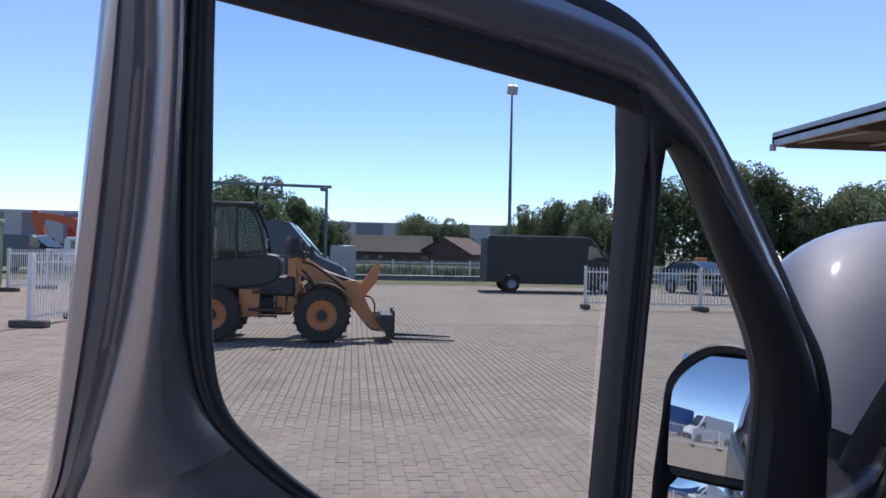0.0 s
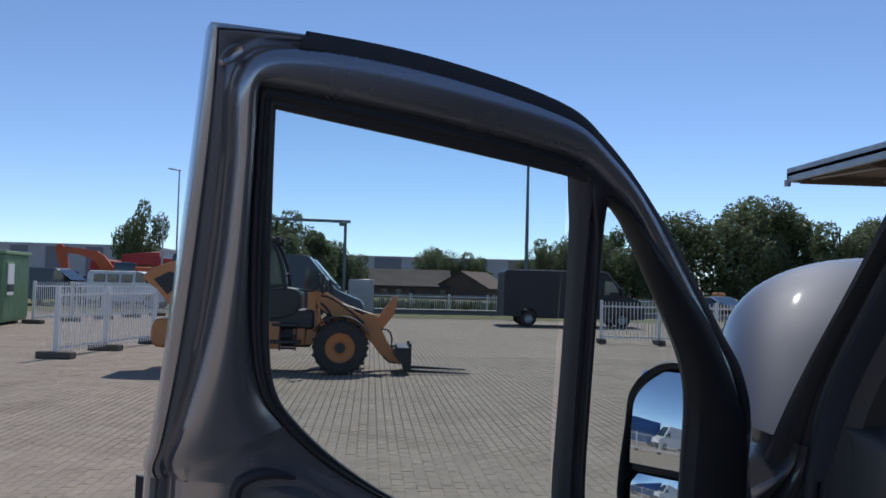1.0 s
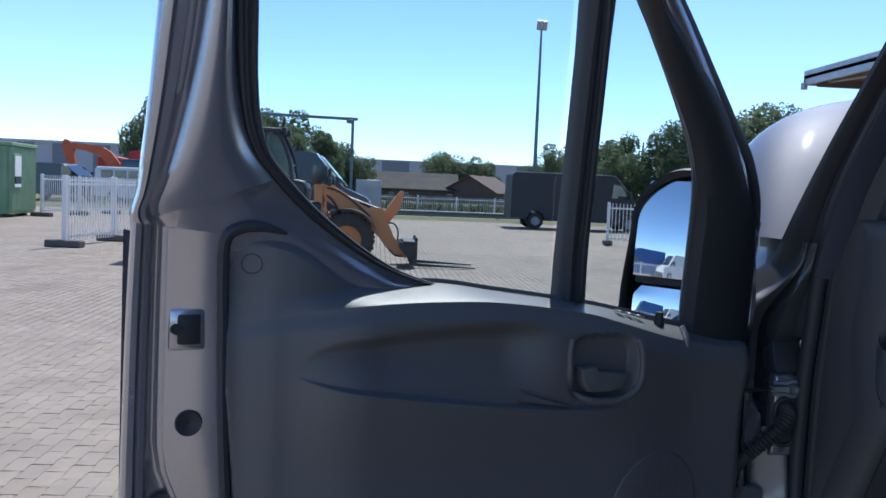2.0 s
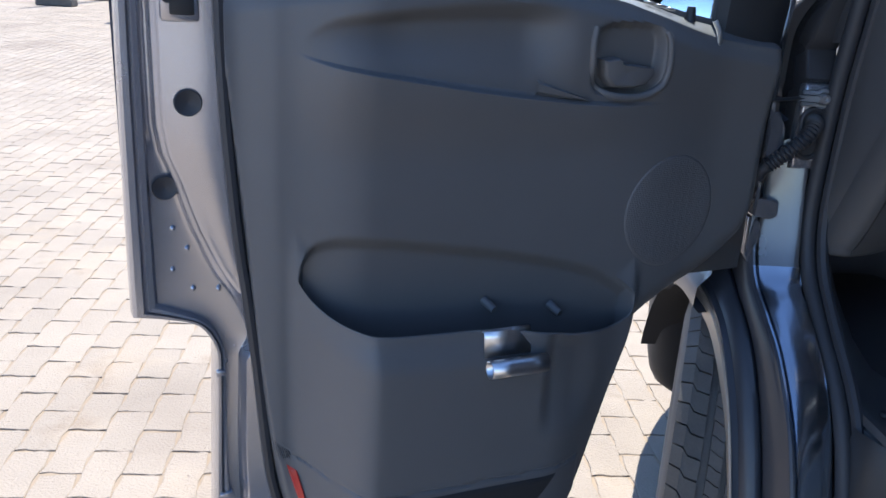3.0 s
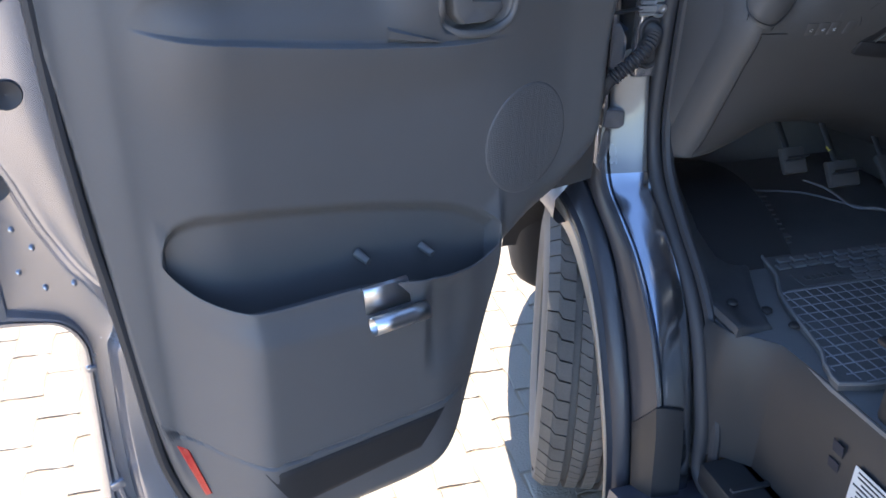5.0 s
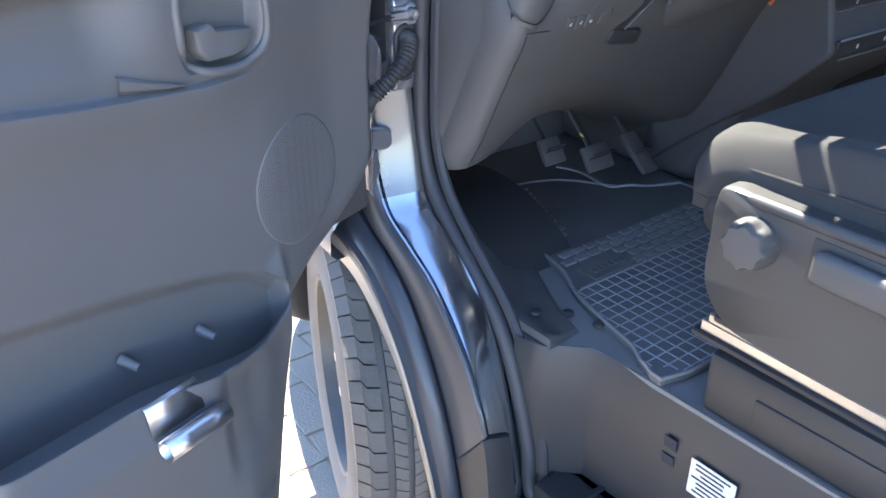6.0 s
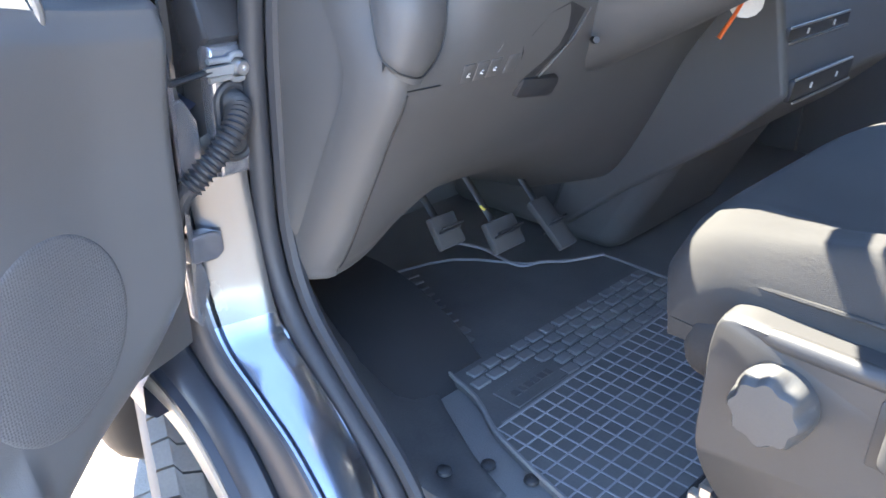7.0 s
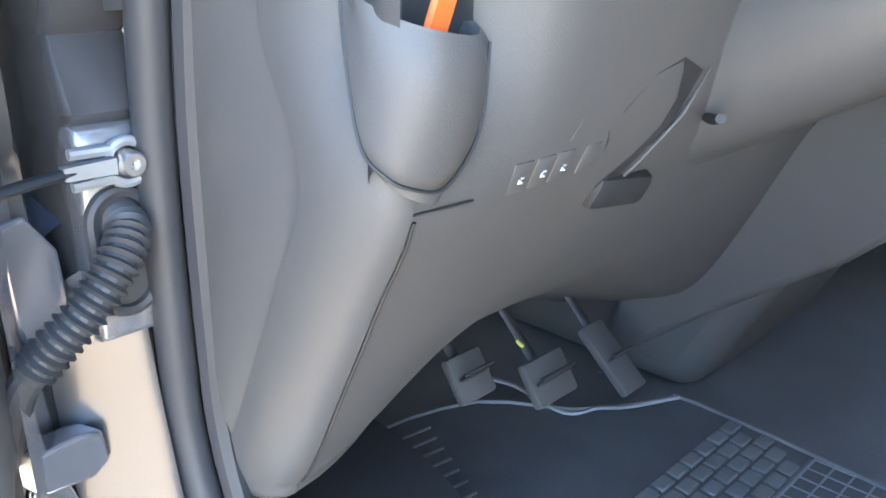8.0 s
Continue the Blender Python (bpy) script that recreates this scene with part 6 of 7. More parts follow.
add_tube(g, curve([(SX0 + 0.016, -0.478, 0.952), (SX0 + 0.006, -0.52, 0.958), (SX0 + 0.004, -0.60, 0.960), (SX0 + 0.004, -0.75, 0.962), (SX0 + 0.004, -1.05, 0.955)], 6), 0.0022, 6)
part("piping", g, SEATCLOTH, cush, "stitched seam along the cushion's edge")
g = geo()
add_box(g, (0.53, -0.78, 0.885), (0.535, 0.62, 0.07), (0, 0, 0), 0.03, 3)
part("cushion_base", g, SEATCLOTH, seat)
g = geo()
rows = []
for f in np.linspace(0, 1, 16):
    z = 1.0 + 0.85 * f
    y = -1.02 - 0.16 * f
    rows.append([(x, y + 0.05 * ((x - 0.54) / 0.26) ** 2, z) for x in np.linspace(0.30, 0.78, 15)])
add_loft(g, rows)
ob = part("backrest", g, SEATCLOTH, seat, "grey cloth backrest")
ob.modifiers.new("pad", "SOLIDIFY").thickness = 0.10
# side panel
g = geo()
outline = curve([(-0.512, 0.86), (-0.514, 0.925), (-0.530, 0.943), (-0.60, 0.942), (-0.85, 0.938), (-1.12, 0.93), (-1.12, 0.74), (-0.85, 0.742), (-0.60, 0.748), (-0.548, 0.762), (-0.522, 0.79), (-0.512, 0.82)], 4, True)
rows = []
for x, k in ((0.275, 1.0), (0.252, 1.0), (0.243, 0.992), (0.240, 0.97), (0.2395, 0.5), (0.2395, 0.01)):
    rows.append([(x, -0.82 + (q[0] + 0.82) * (k if k < 0.9 else 1 - (1 - k) * 0.35), 0.843 + (q[1] - 0.843) * k) for q in outline])
add_loft(g, rows, close_v=True)
shield = part("side_panel", g, SEATPL, seat, "grey plastic seat side panel", 50)
g = geo()
add_tube(g, [(0.250, -0.530, 0.934), (0.247, -0.545, 0.936), (0.246, -0.57, 0.936), (0.246, -0.80, 0.934), (0.246, -1.1, 0.928)], [0.002, 0.006, 0.009, 0.009, 0.009], 10)
part("panel_edge", g, SEATPL, shield, "rounded lighter upper edge")
g = geo()
rows = []
for d, r in ((0.0, 0.033), (-0.008, 0.033), (-0.014, 0.031), (-0.026, 0.029), (-0.030, 0.026), (-0.0305, 0.012), (-0.031, 0.0002)):
    rows.append([(0.240 + d, -0.577 + r * math.cos(a) * (1 + (0.07 * math.cos(8 * a) if -0.0302 < d < -0.010 else 0)), 0.888 + r * math.sin(a) * (1 + (0.07 * math.cos(8 * a) if -0.0302 < d < -0.010 else 0))) for a in np.linspace(0, 2 * math.pi, 65)[:-1]])
add_loft(g, rows, close_v=True)
part("adjuster_knob", g, KNOB, seat, "light grey scalloped adjuster knob", 30)
g = geo()
add_box(g, (0.2285, -0.840, 0.890), (0.021, 0.365, 0.042), (1.5, 0, 0), 0.0095, 4)
part("height_lever", g, KNOB, seat, "light grey height lever")
g = geo()
add_box(g, (0.2400, -0.850, 0.889), (0.004, 0.405, 0.058), (1.5, 0, 0), 0.0018, 2)
part("lever_recess", g, SEATPL, seat, "shallow recess round the lever")
# rails and seat box
g = geo()
add_box(g, (0.300, -0.83, 0.725), (0.05, 0.64, 0.016), (1.5, 0, 0), 0.003)
add_box(g, (0.282, -0.83, 0.708), (0.012, 0.66, 0.020), (1.5, 0, 0), 0.002)
part("seat_rail", g, ALU, seat, "bare metal seat rail")
g = geo()
add_box(g, (0.305, -0.83, 0.695), (0.07, 0.68, 0.012), (1.5, 0, 0), 0.003)
add_box(g, (0.27, -0.84, 0.742), (0.03, 0.62, 0.012), (1.5, 0, 0), 0.003)
part("rail_cover", g, TRIM_B, seat, "black rail cover")
g = geo()
add_box(g, (0.54, -0.86, 0.645), (0.56, 0.66, 0.10), (0, 0, 0), 0.012, 2)
add_box(g, (0.262, -0.76, 0.635), (0.012, 0.30, 0.055), (0, 0, 0), 0.005, 2)
part("seat_box", g, FLOORPL, seat, "dark plastic seat box")

# ---- the yard ----
def at_xy(x, y, rz=0.0, z=0.0):
    return pose(x, y, z, 0, 0, rz)


def fence_panel(length, h, label, group):
    """White steel picket panel along +x from its own origin."""
    f = thing("picket_fence", label, "fence", group)
    gp = geo()
    add_box(gp, (0, 0, h / 2 + 0.05), (0.09, 0.09, h - 0.10), (0, 0, 0), 0.008)
    p1 = part("post", gp, WHITE, f)
    p2 = new("post", p1.data)
    p2.parent, p2.location = f, (length, 0, 0)
    gr = geo()
    add_box(gr, (length / 2, 0, 0), (length - 0.09, 0.04, 0.045), (0, 0, 0), 0.006)
    r1 = part("rail", gr, WHITE, f)
    r1.location = (0, 0, h - 0.18)
    r2 = new("rail", r1.data)
    r2.parent, r2.location = f, (0, 0, 0.20)
    gk = geo()
    add_prism(gk, [(-0.011, 0.10), (0.011, 0.10), (0.011, h - 0.06), (0.0, h - 0.02), (-0.011, h - 0.06)], "y", -0.036, -0.022)
    first = part("picket", gk, WHITE, f)
    n = int(length / 0.115)
    first.location = (length / (n + 1), 0, 0)
    for k in range(2, n + 1):
        o = new("picket", first.data)
        o.parent, o.location = f, (k * length / (n + 1), 0, 0)
    return f


def foot_block(x, y, rz):
    f = thing("ballast_block", "grey-brown recycled plastic ballast block holding up the fence", "ballast block", "ballast blocks", at=at_xy(x, y, rz))
    gb = geo()
    add_box(gb, (0, 0, 0.07), (0.24, 0.72, 0.14), (0, 0, 0), 0.02)
    part("block", gb, CONCRETE, f)
    return f


def fence_run(pts, h, group, feet=True, label="white steel picket fence panel standing on the yard"):
    made = {}
    for (x0, y0), (x1, y1) in zip(pts, pts[1:]):
        length = round(math.hypot(x1 - x0, y1 - y0), 2)
        m = at_xy(x0, y0, math.degrees(math.atan2(y1 - y0, x1 - x0)))
        if made:
            src, l0 = made["src"]
            f = copy_thing(src, m)
            f.scale = (length / l0, 1, 1)
        else:
            f = fence_panel(length, h, label, group)
            f.matrix_world = m
            made["src"] = (f, length)
    if feet:
        for k, (x, y) in enumerate(pts):
            a = pts[min(k + 1, len(pts) - 1)]
            b = pts[max(k - 1, 0)]
            foot_block(x, y, math.degrees(math.atan2(a[1] - b[1], a[0] - b[0])))


fence_run([(-6.72, 15.55), (-6.42, 17.65), (-5.95, 19.85)], 1.42, "near fence")
fence_run([(-12.0, 28.0), (-11.5, 30.1), (-11.0, 32.2), (-10.5, 34.3), (-10.0, 36.4), (-9.4, 38.5)], 1.45, "back fence")
fence_run([(6.40, 23.5), (8.10, 23.2), (9.85, 23.1), (11.7, 23.4), (13.5, 23.7)], 1.30, "side fence")
fence_run([(-3.0 + 2.4 * k, 49.0 + 0.25 * k) for k in range(12)], 1.15, "boundary fence", False, "white steel picket fence along the edge of the yard")
fence_run([(-13.0, -9.0 + 2.2 * k) for k in range(6)], 1.42, "fence behind", True)

# guard rail
rail = thing("guard_rail", "galvanised steel guard rail at the far edge of the yard", "guard rail")
g = geo()
rows = []
for x in np.linspace(-6, 22, 15):
    y = 42.4 + 0.10 * x
    rows.append([(x, y + d, z) for d, z in ((0.02, 0.10), (-0.05, 0.14), (-0.05, 0.19), (0.02, 0.23), (0.02, 0.27), (-0.05, 0.31), (-0.05, 0.36), (0.02, 0.40))])
add_loft(g, rows)
part("beam", g, RAILSTEEL, rail)
for k in range(8):
    g = geo()
    x = -5 + 3.6 * k
    add_box(g, (x, 42.5 + 0.10 * x, 0.17), (0.07, 0.14, 0.36))
    part("rail_post", g, GALV, rail)

# grass verge and field
g = geo()
nx, ny = 60, 14
hs = [[(-70 + 150 * i / nx, 39.3 + 53 * (j / ny) ** 1.5 + 0.05 * (-70 + 150 * i / nx) * (1 if j == 0 else 1), 0.012 + 0.30 * sm(0.32, 0.5, j / ny) + 0.12 * sm(0.25, 0.45, j / ny) * noise.noise(Vector((i * 0.7, j * 0.9, 0)))) for j in range(ny + 1)] for i in range(nx + 1)]
add_loft(g, hs)
verge = setting("grass_verge", g, GRASS, "dry grass verge beyond the fence")
g = geo()
rng = random.Random(4)
for k in range(9000):
    x, y = rng.uniform(-12, 32), rng.uniform(48.8, 58)
    y += 0.05 * x
    h, w, a = rng.uniform(0.2, 0.75), 0.05, rng.uniform(0, math.pi)
    dx, dy = w * math.cos(a), w * math.sin(a)
    tx, ty = rng.uniform(-0.15, 0.15), rng.uniform(-0.15, 0.15)
    add(g, [(x - dx, y - dy, 0.0), (x + dx, y + dy, 0.0), (x + tx, y + ty, h + 0.15)], [(0, 1, 2)])
grass = link_mesh("tall_grass", g, GRASS, 0)
tagged(grass, "tall dry grass along the boundary fence", "grass", kind="stuff")

# floodlight mast
mast = thing("floodlight_mast", "tall grey-green steel mast with a floodlight head", "light mast", at=at_xy(8.57, 47.7))
g = geo()
add_tube(g, [(0, 0, 0), (0, 0, 5.5), (0, 0, 11.2)], [0.13, 0.10, 0.06], 12)
part("pole", g, MAST, mast)
g = geo()
add_box(g, (0, 0, 0.3), (0.45, 0.45, 0.6), (0, 0, 0), 0.03)
part("base", g, GALV, mast)
for dx in (-0.16, 0.16):
    g = geo()
    add_box(g, (dx, -0.15, 11.35), (0.28, 0.24, 0.55), (25, 0, 0), 0.03)
    lamp = part("lamp_head", g, GALV, mast)
    g = geo()
    add_box(g, (dx, -0.27, 11.30), (0.23, 0.03, 0.46), (25, 0, 0), 0.01)
    part("lamp_glass", g, LAMPGLASS, lamp)
for x, y, h in ((-13.7, 52.0, 5.4), (-13.3, 54.0, 8.8), (30.0, 40.0, 6.8)):
    post = thing("lamp_post", "slim grey lamp post in the distance", "lamp post", at=at_xy(x, y))
    g = geo()
    add_tube(g, [(0, 0, 0), (0, 0, h)], [0.08, 0.045], 8)
    part("pole", g, GALV, post)
    g = geo()
    add_box(g, (-0.3, 0, h), (0.8, 0.16, 0.08), (0, 8, 0), 0.02)
    part("lamp_arm", g, GALV, post)

# height barrier
barrier = thing("height_barrier", "green-grey steel height barrier over the yard gate", "height barrier")
g = geo()
add_box(g, (-1.57, 28.0, 1.89), (0.10, 0.10, 3.78), (0, 0, 0), 0.01)
part("barrier_post", g, MAST, barrier)
g = geo()
add_box(g, (-6.3, 28.0, 1.89), (0.10, 0.10, 3.78), (0, 0, 0), 0.01)
part("barrier_post", g, MAST, barrier)
g = geo()
add_box(g, (-3.9, 28.0, 3.82), (5.0, 0.10, 0.10), (0, 0.6, 0), 0.01)
part("crossbeam", g, MAST, barrier)
g = geo()
add_box(g, (-1.66, 27.9, 3.70), (0.26, 0.10, 0.14), (0, 0, 0), 0.02)
part("beam_bracket", g, MAST, barrier)


# ---- wheels for far vehicles ----
def far_wheel(parent, x, y, r, w, rim_mat, side=-1):
    gw = geo()
    add_lathe(gw, [(-w / 2, r * 0.55), (-w / 2, r * 0.9), (-w / 2 + 0.04, r), (w / 2 - 0.04, r), (w / 2, r * 0.9), (w / 2, r * 0.55)], (x, y, r), "y", 28)
    t = part("tyre", gw, TYRE_FAR, parent, "dusty black tyre")
    gw = geo()
    add_lathe(gw, [(side * w * 0.46, r * 0.57), (side * w * 0.36, r * 0.5), (side * w * 0.30, r * 0.30), (side * w * 0.44, r * 0.22), (side * w * 0.44, 0.002)], (x, y, r), "y", 24)
    part("rim", gw, rim_mat, t)
    return t


# ---- wheel loader ----
loader = thing("wheel_loader", "yellow compact wheel loader with a dark cab and pallet forks", "wheel loader", at=at_xy(0.0, 0.35))
LY = 13.75
for x in (-1.12, -2.98):
    for y, sd in ((13.12, -1), (14.42, 1)):
        w = far_wheel(loader, x, y, 0.475, 0.36, YELLOW, sd)
        g = geo()
        for k in range(22):
            a = 2 * math.pi * k / 22
            add_box(g, (x + 0.475 * math.cos(a), y + (0.07 if k % 2 else -0.07), 0.475 + 0.475 * math.sin(a)), (0.05, 0.22, 0.05), (0, -math.degrees(a), 0), 0.006)
        part("lug", g, TYRE_FAR, w)
        g = geo()
        add_cyl(g, (x, y + sd * 0.14, 0.475), (x, y + sd * 0.20, 0.475), 0.10, 16, 0.085)
        part("hub", g, LOADER_DARK, w)
g = geo()
add_prism(g, [(-4.60, 1.62), (-4.56, 1.69), (-4.42, 1.80), (-4.14, 1.91), (-3.6, 1.98), (-3.12, 1.97), (-3.12, 0.80), (-3.3, 0.70), (-3.95, 0.95), (-4.12, 1.16), (-4.34, 1.42)], "y", LY - 0.55, LY + 0.55)
hood = part("engine_hood", g, YELLOW, loader, "yellow overhanging rear engine hood")
soft = hood.modifiers.new("round", "BEVEL")
soft.width, soft.segments = 0.03, 2
# the hood is solid; this dark slab paints the shade of its opening
g = geo()
add_prism(g, [(-4.40, 1.60), (-4.14, 1.74), (-3.98, 1.70), (-4.02, 1.44), (-4.16, 1.34)], "y", LY - 0.565, LY - 0.54)
part("hood_opening", g, LOADER_DARK, hood, "dark panel for the shaded opening in the hood's side")
g = geo()
add_box(g, (-3.45, LY - 0.56, 1.35), (0.4, 0.03, 0.55), (0, 0, 0), 0.02)
part("hood_grille", g, LOADER_DARK, hood)
g = geo()
add_prism(g, [(-4.34, 0.42), (-4.42, 0.56), (-4.40, 0.82), (-4.32, 0.92), (-3.9, 0.92), (-3.9, 0.40)], "y", LY - 0.6, LY + 0.6)
weight = part("counterweight", g, YELLOW, loader, "yellow rear counterweight")
soft = weight.modifiers.new("round", "BEVEL")
soft.width, soft.segments = 0.05, 3
g = geo()
add_box(g, (-2.2, LY, 0.62), (1.1, 0.75, 0.35), (0, 0, 0), 0.04)
add_box(g, (-2.05, LY, 0.95), (0.9, 1.0, 0.35), (0, 0, 0), 0.04)
add_box(g, (-2.1, LY - 0.55, 0.55), (0.55, 0.18, 0.06), (0, 0, 0), 0.01)
add_box(g, (-2.1, LY - 0.55, 0.85), (0.45, 0.16, 0.05), (0, 0, 0), 0.01)
part("chassis", g, LOADER_DARK, loader, "dark articulated chassis and steps")
g = geo()
for y in (LY - 0.40, LY + 0.40):
    add_prism(g, [(-1.735, 1.45), (-1.59, 1.45), (-1.585, 1.05), (-1.45, 0.80), (-1.40, 0.50), (-1.75, 0.50), (-1.72, 0.80)], "y", y - 0.05, y + 0.05)
add_box(g, (-1.62, LY, 1.0), (0.14, 0.72, 0.5), (0, 0, 0), 0.03)
add_box(g, (-1.86, LY - 0.30, 0.66), (0.22, 0.34, 0.34), (0, 0, 0), 0.03, 2)
part("boom_tower", g, YELLOW, loader, "yellow upright boom tower")
# cab
g = geo()
for y in (LY - 0.48, LY + 0.48):
    for x0, z0, x1, z1 in ((-3.08, 1.0, -3.02, 2.33), (-2.62, 1.0, -2.62, 2.32)):
        add_tube(g, [(x0, y, z0), (x1, y, z1)], 0.035, 8)
    add_tube(g, curve([(-2.08, y, 1.30), (-2.13, y, 1.53), (-2.20, y, 1.92), (-2.34, y, 2.24), (-2.46, y, 2.33)], 4), 0.038, 8)
add_box(g, (-2.72, LY, 2.36), (0.80, 1.10, 0.08), (0, 0, 0), 0.035, 2)
cab = part("cab", g, LOADER_DARK, loader, "dark glazed cab frame")
g = geo()
add_prism(g, [(-3.06, 0.80), (-3.06, 1.40), (-2.14, 1.52), (-1.93, 1.49), (-1.86, 1.40), (-1.865, 1.14), (-1.95, 1.03), (-2.12, 0.95), (-2.56, 0.90)], "y", LY - 0.52, LY + 0.52)
tub = part("cab_tub", g, LOADER_DARK, cab, "dark moulded lower cab")
soft = tub.modifiers.new("round", "BEVEL")
soft.width, soft.segments = 0.05, 3
for y in (LY - 0.485, LY + 0.485):
    g = geo()
    add_prism(g, [(-3.05, 1.40), (-2.13, 1.50), (-2.20, 1.92), (-2.34, 2.24), (-2.46, 2.32), (-3.0, 2.32)], "y", y - 0.006, y + 0.006)
    part("cab_glass", g, CABGLASS, cab)
g = geo()
add(g, [(-2.11, LY - 0.46, 1.48), (-2.11, LY + 0.46, 1.48), (-2.19, LY + 0.46, 1.92), (-2.19, LY - 0.46, 1.92), (-2.45, LY + 0.46, 2.32), (-2.45, LY - 0.46, 2.32)], [(0, 1, 2, 3), (3, 2, 4, 5)])
part("cab_glass", g, CABGLASS, cab)
g = geo()
add_box(g, (-2.72, LY, 1.50), (0.42, 0.46, 0.12), (0, 0, 0), 0.04, 2)
add_box(g, (-2.92, LY, 1.80), (0.12, 0.44, 0.60), (0, -8, 0), 0.04, 2)
part("operator_seat", g, LOADER_DARK, cab, "black operator seat")
g = geo()
add_tube(g, [(-2.02, LY, 1.25), (-2.20, LY, 1.62)], 0.035, 8)
add_tube(g, [(-2.20 + 0.16 * math.cos(a) * 0.4, LY + 0.17 * math.sin(a), 1.64 + 0.16 * math.cos(a) * 0.8) for a in np.linspace(0, 2 * math.pi, 21)], 0.014, 6, False)
part("loader_steering_wheel", g, LOADER_DARK, cab, "black steering wheel on its column")
for y in (LY - 0.64, LY + 0.64):
    g = geo()
    add_box(g, (-1.52, y, 1.67), (0.06, 0.16, 0.20), (0, 0, 0), 0.03, 3)
    add_box(g, (-1.45, y, 1.49), (0.06, 0.15, 0.16), (0, 0, 0), 0.03, 3)
    add_tube(g, curve([(-1.92, y * 0.2 + LY * 0.8, 1.47), (-1.64, y, 1.46), (-1.53, y, 1.52), (-1.52, y, 1.6)], 4), 0.016, 6)
    part("cab_mirror", g, LOADER_DARK, cab)
for y in (LY - 0.36, LY + 0.36):
    g = geo()
    add_box(g, (-2.30, y, 2.36), (0.10, 0.15, 0.12), (0, 0, 0), 0.02, 2)
    add_tube(g, [(-2.36, y, 2.28), (-2.31, y, 2.34)], 0.015, 6)
    part("work_lamp", g, LOADER_DARK, cab)
# fuel tank, steps, front fender and hoses
g = geo()
add_box(g, (-2.37, LY - 0.46, 0.66), (0.36, 0.26, 0.48), (0, 0, 0), 0.03, 2)
part("side_tank", g, YELLOW, loader, "yellow tank box beside the steps")
g = geo()
for z in (0.44, 0.66):
    add_box(g, (-2.05, LY - 0.60, z), (0.30, 0.14, 0.03), (0, 0, 0), 0.008)
for x in (-2.19, -1.91):
    add_tube(g, [(x, LY - 0.60, 0.40), (x, LY - 0.56, 0.85)], 0.014, 6)
part("access_steps", g, LOADER_DARK, loader, "black access steps below the cab")
for y in (LY - 0.63, LY + 0.67):
    g = geo()
    rows = []
    for a in np.linspace(25, 150, 14):
        c, sn = math.cos(radians(a)), math.sin(radians(a))
        rows.append([(-1.12 + r * c, y + dy, 0.475 + r * sn) for r, dy in ((0.545, -0.19), (0.56, -0.19), (0.56, 0.19), (0.545, 0.19))])
    add_loft(g, rows, close_v=True)
    part("wheel_fender", g, LOADER_DARK, loader, "black front wheel fender")
for k in range(3):
    g = geo()
    add_tube(g, curve([(-1.62, LY - 0.30 + 0.06 * k, 1.32), (-1.42, LY - 0.42 + 0.06 * k, 1.18 - 0.05 * k), (-1.30, LY - 0.40 + 0.06 * k, 0.95), (-1.45, LY - 0.34 + 0.06 * k, 0.72)], 5), 0.018, 6)
    part("hydraulic_hose", g, LOADER_DARK, loader)
# boom
for y in (LY - 0.34, LY + 0.34):
    g = geo()
    add_prism(g, [(-1.61, 1.30), (-1.585, 1.43), (-1.45, 1.445), (-1.38, 1.40), (-0.766, 1.04), (-0.66, 1.07), (-0.55, 1.06), (-0.46, 0.99), (-0.40, 0.80), (-0.276, 0.52), (-0.05, 0.27), (-0.04, 0.17), (-0.25, 0.20), (-0.44, 0.37), (-0.56, 0.54), (-0.72, 0.67), (-1.545, 1.17)], "y", y - 0.05, y + 0.05)
    part("boom_arm", g, YELLOW, loader, "yellow bent lifting arm")
g = geo()
add_prism(g, [(-0.60, 0.95), (-0.46, 1.0), (-0.18, 1.39), (-0.12, 1.38), (-0.13, 1.22), (-0.18, 1.04), (-0.39, 0.77), (-0.55, 0.75)], "y", LY - 0.10, LY + 0.10)
part("tilt_link", g, YELLOW, loader, "yellow tilt link standing up")
g = geo()
add_tube(g, [(-1.45, LY, 1.3), (-0.55, LY, 1.0)], 0.05, 8)
add_tube(g, curve([(-0.40, LY - 0.42, 0.80), (-0.28, LY - 0.42, 0.78), (-0.21, LY - 0.42, 0.64), (-0.22, LY - 0.42, 0.48)], 4), 0.016, 6)
add_tube(g, curve([(-0.36, LY - 0.42, 0.32), (-0.26, LY - 0.42, 0.22), (-0.12, LY - 0.42, 0.20)], 4), 0.016, 6)
add_tube(g, curve([(-1.50, LY - 0.42, 1.38), (-1.30, LY - 0.42, 1.33), (-1.05, LY - 0.42, 1.17), (-0.72, LY - 0.42, 0.90)], 4), 0.018, 6)
part("hydraulics", g, LOADER_DARK, loader)
g = geo()
for y in (LY - 0.5, LY - 0.2, LY + 0.2, LY + 0.5):
    add_prism(g, [(-0.20, 0.46), (0.12, 0.45), (0.13, 0.05), (0.02, 0.05), (-0.02, 0.18), (-0.18, 0.36)], "y", y - 0.03, y + 0.03)
add_box(g, (0.0, LY, 0.46), (0.22, 1.15, 0.05), (0, 0, 0), 0.01)
add_box(g, (0.08, LY, 0.16), (0.09, 1.15, 0.08), (0, 0, 0), 0.01)
part("fork_carriage", g, LOADER_DARK, loader, "black fork carriage")
for y in (LY - 0.4, LY + 0.35):
    g = geo()
    add_prism(g, [(0.10, 0.55), (0.15, 0.55), (0.15, 0.09), (1.22, 0.035), (1.22, 0.02), (0.10, 0.03)], "y", y - 0.05, y + 0.05)
    part("fork", g, LOADER_DARK, loader, "black pallet fork")


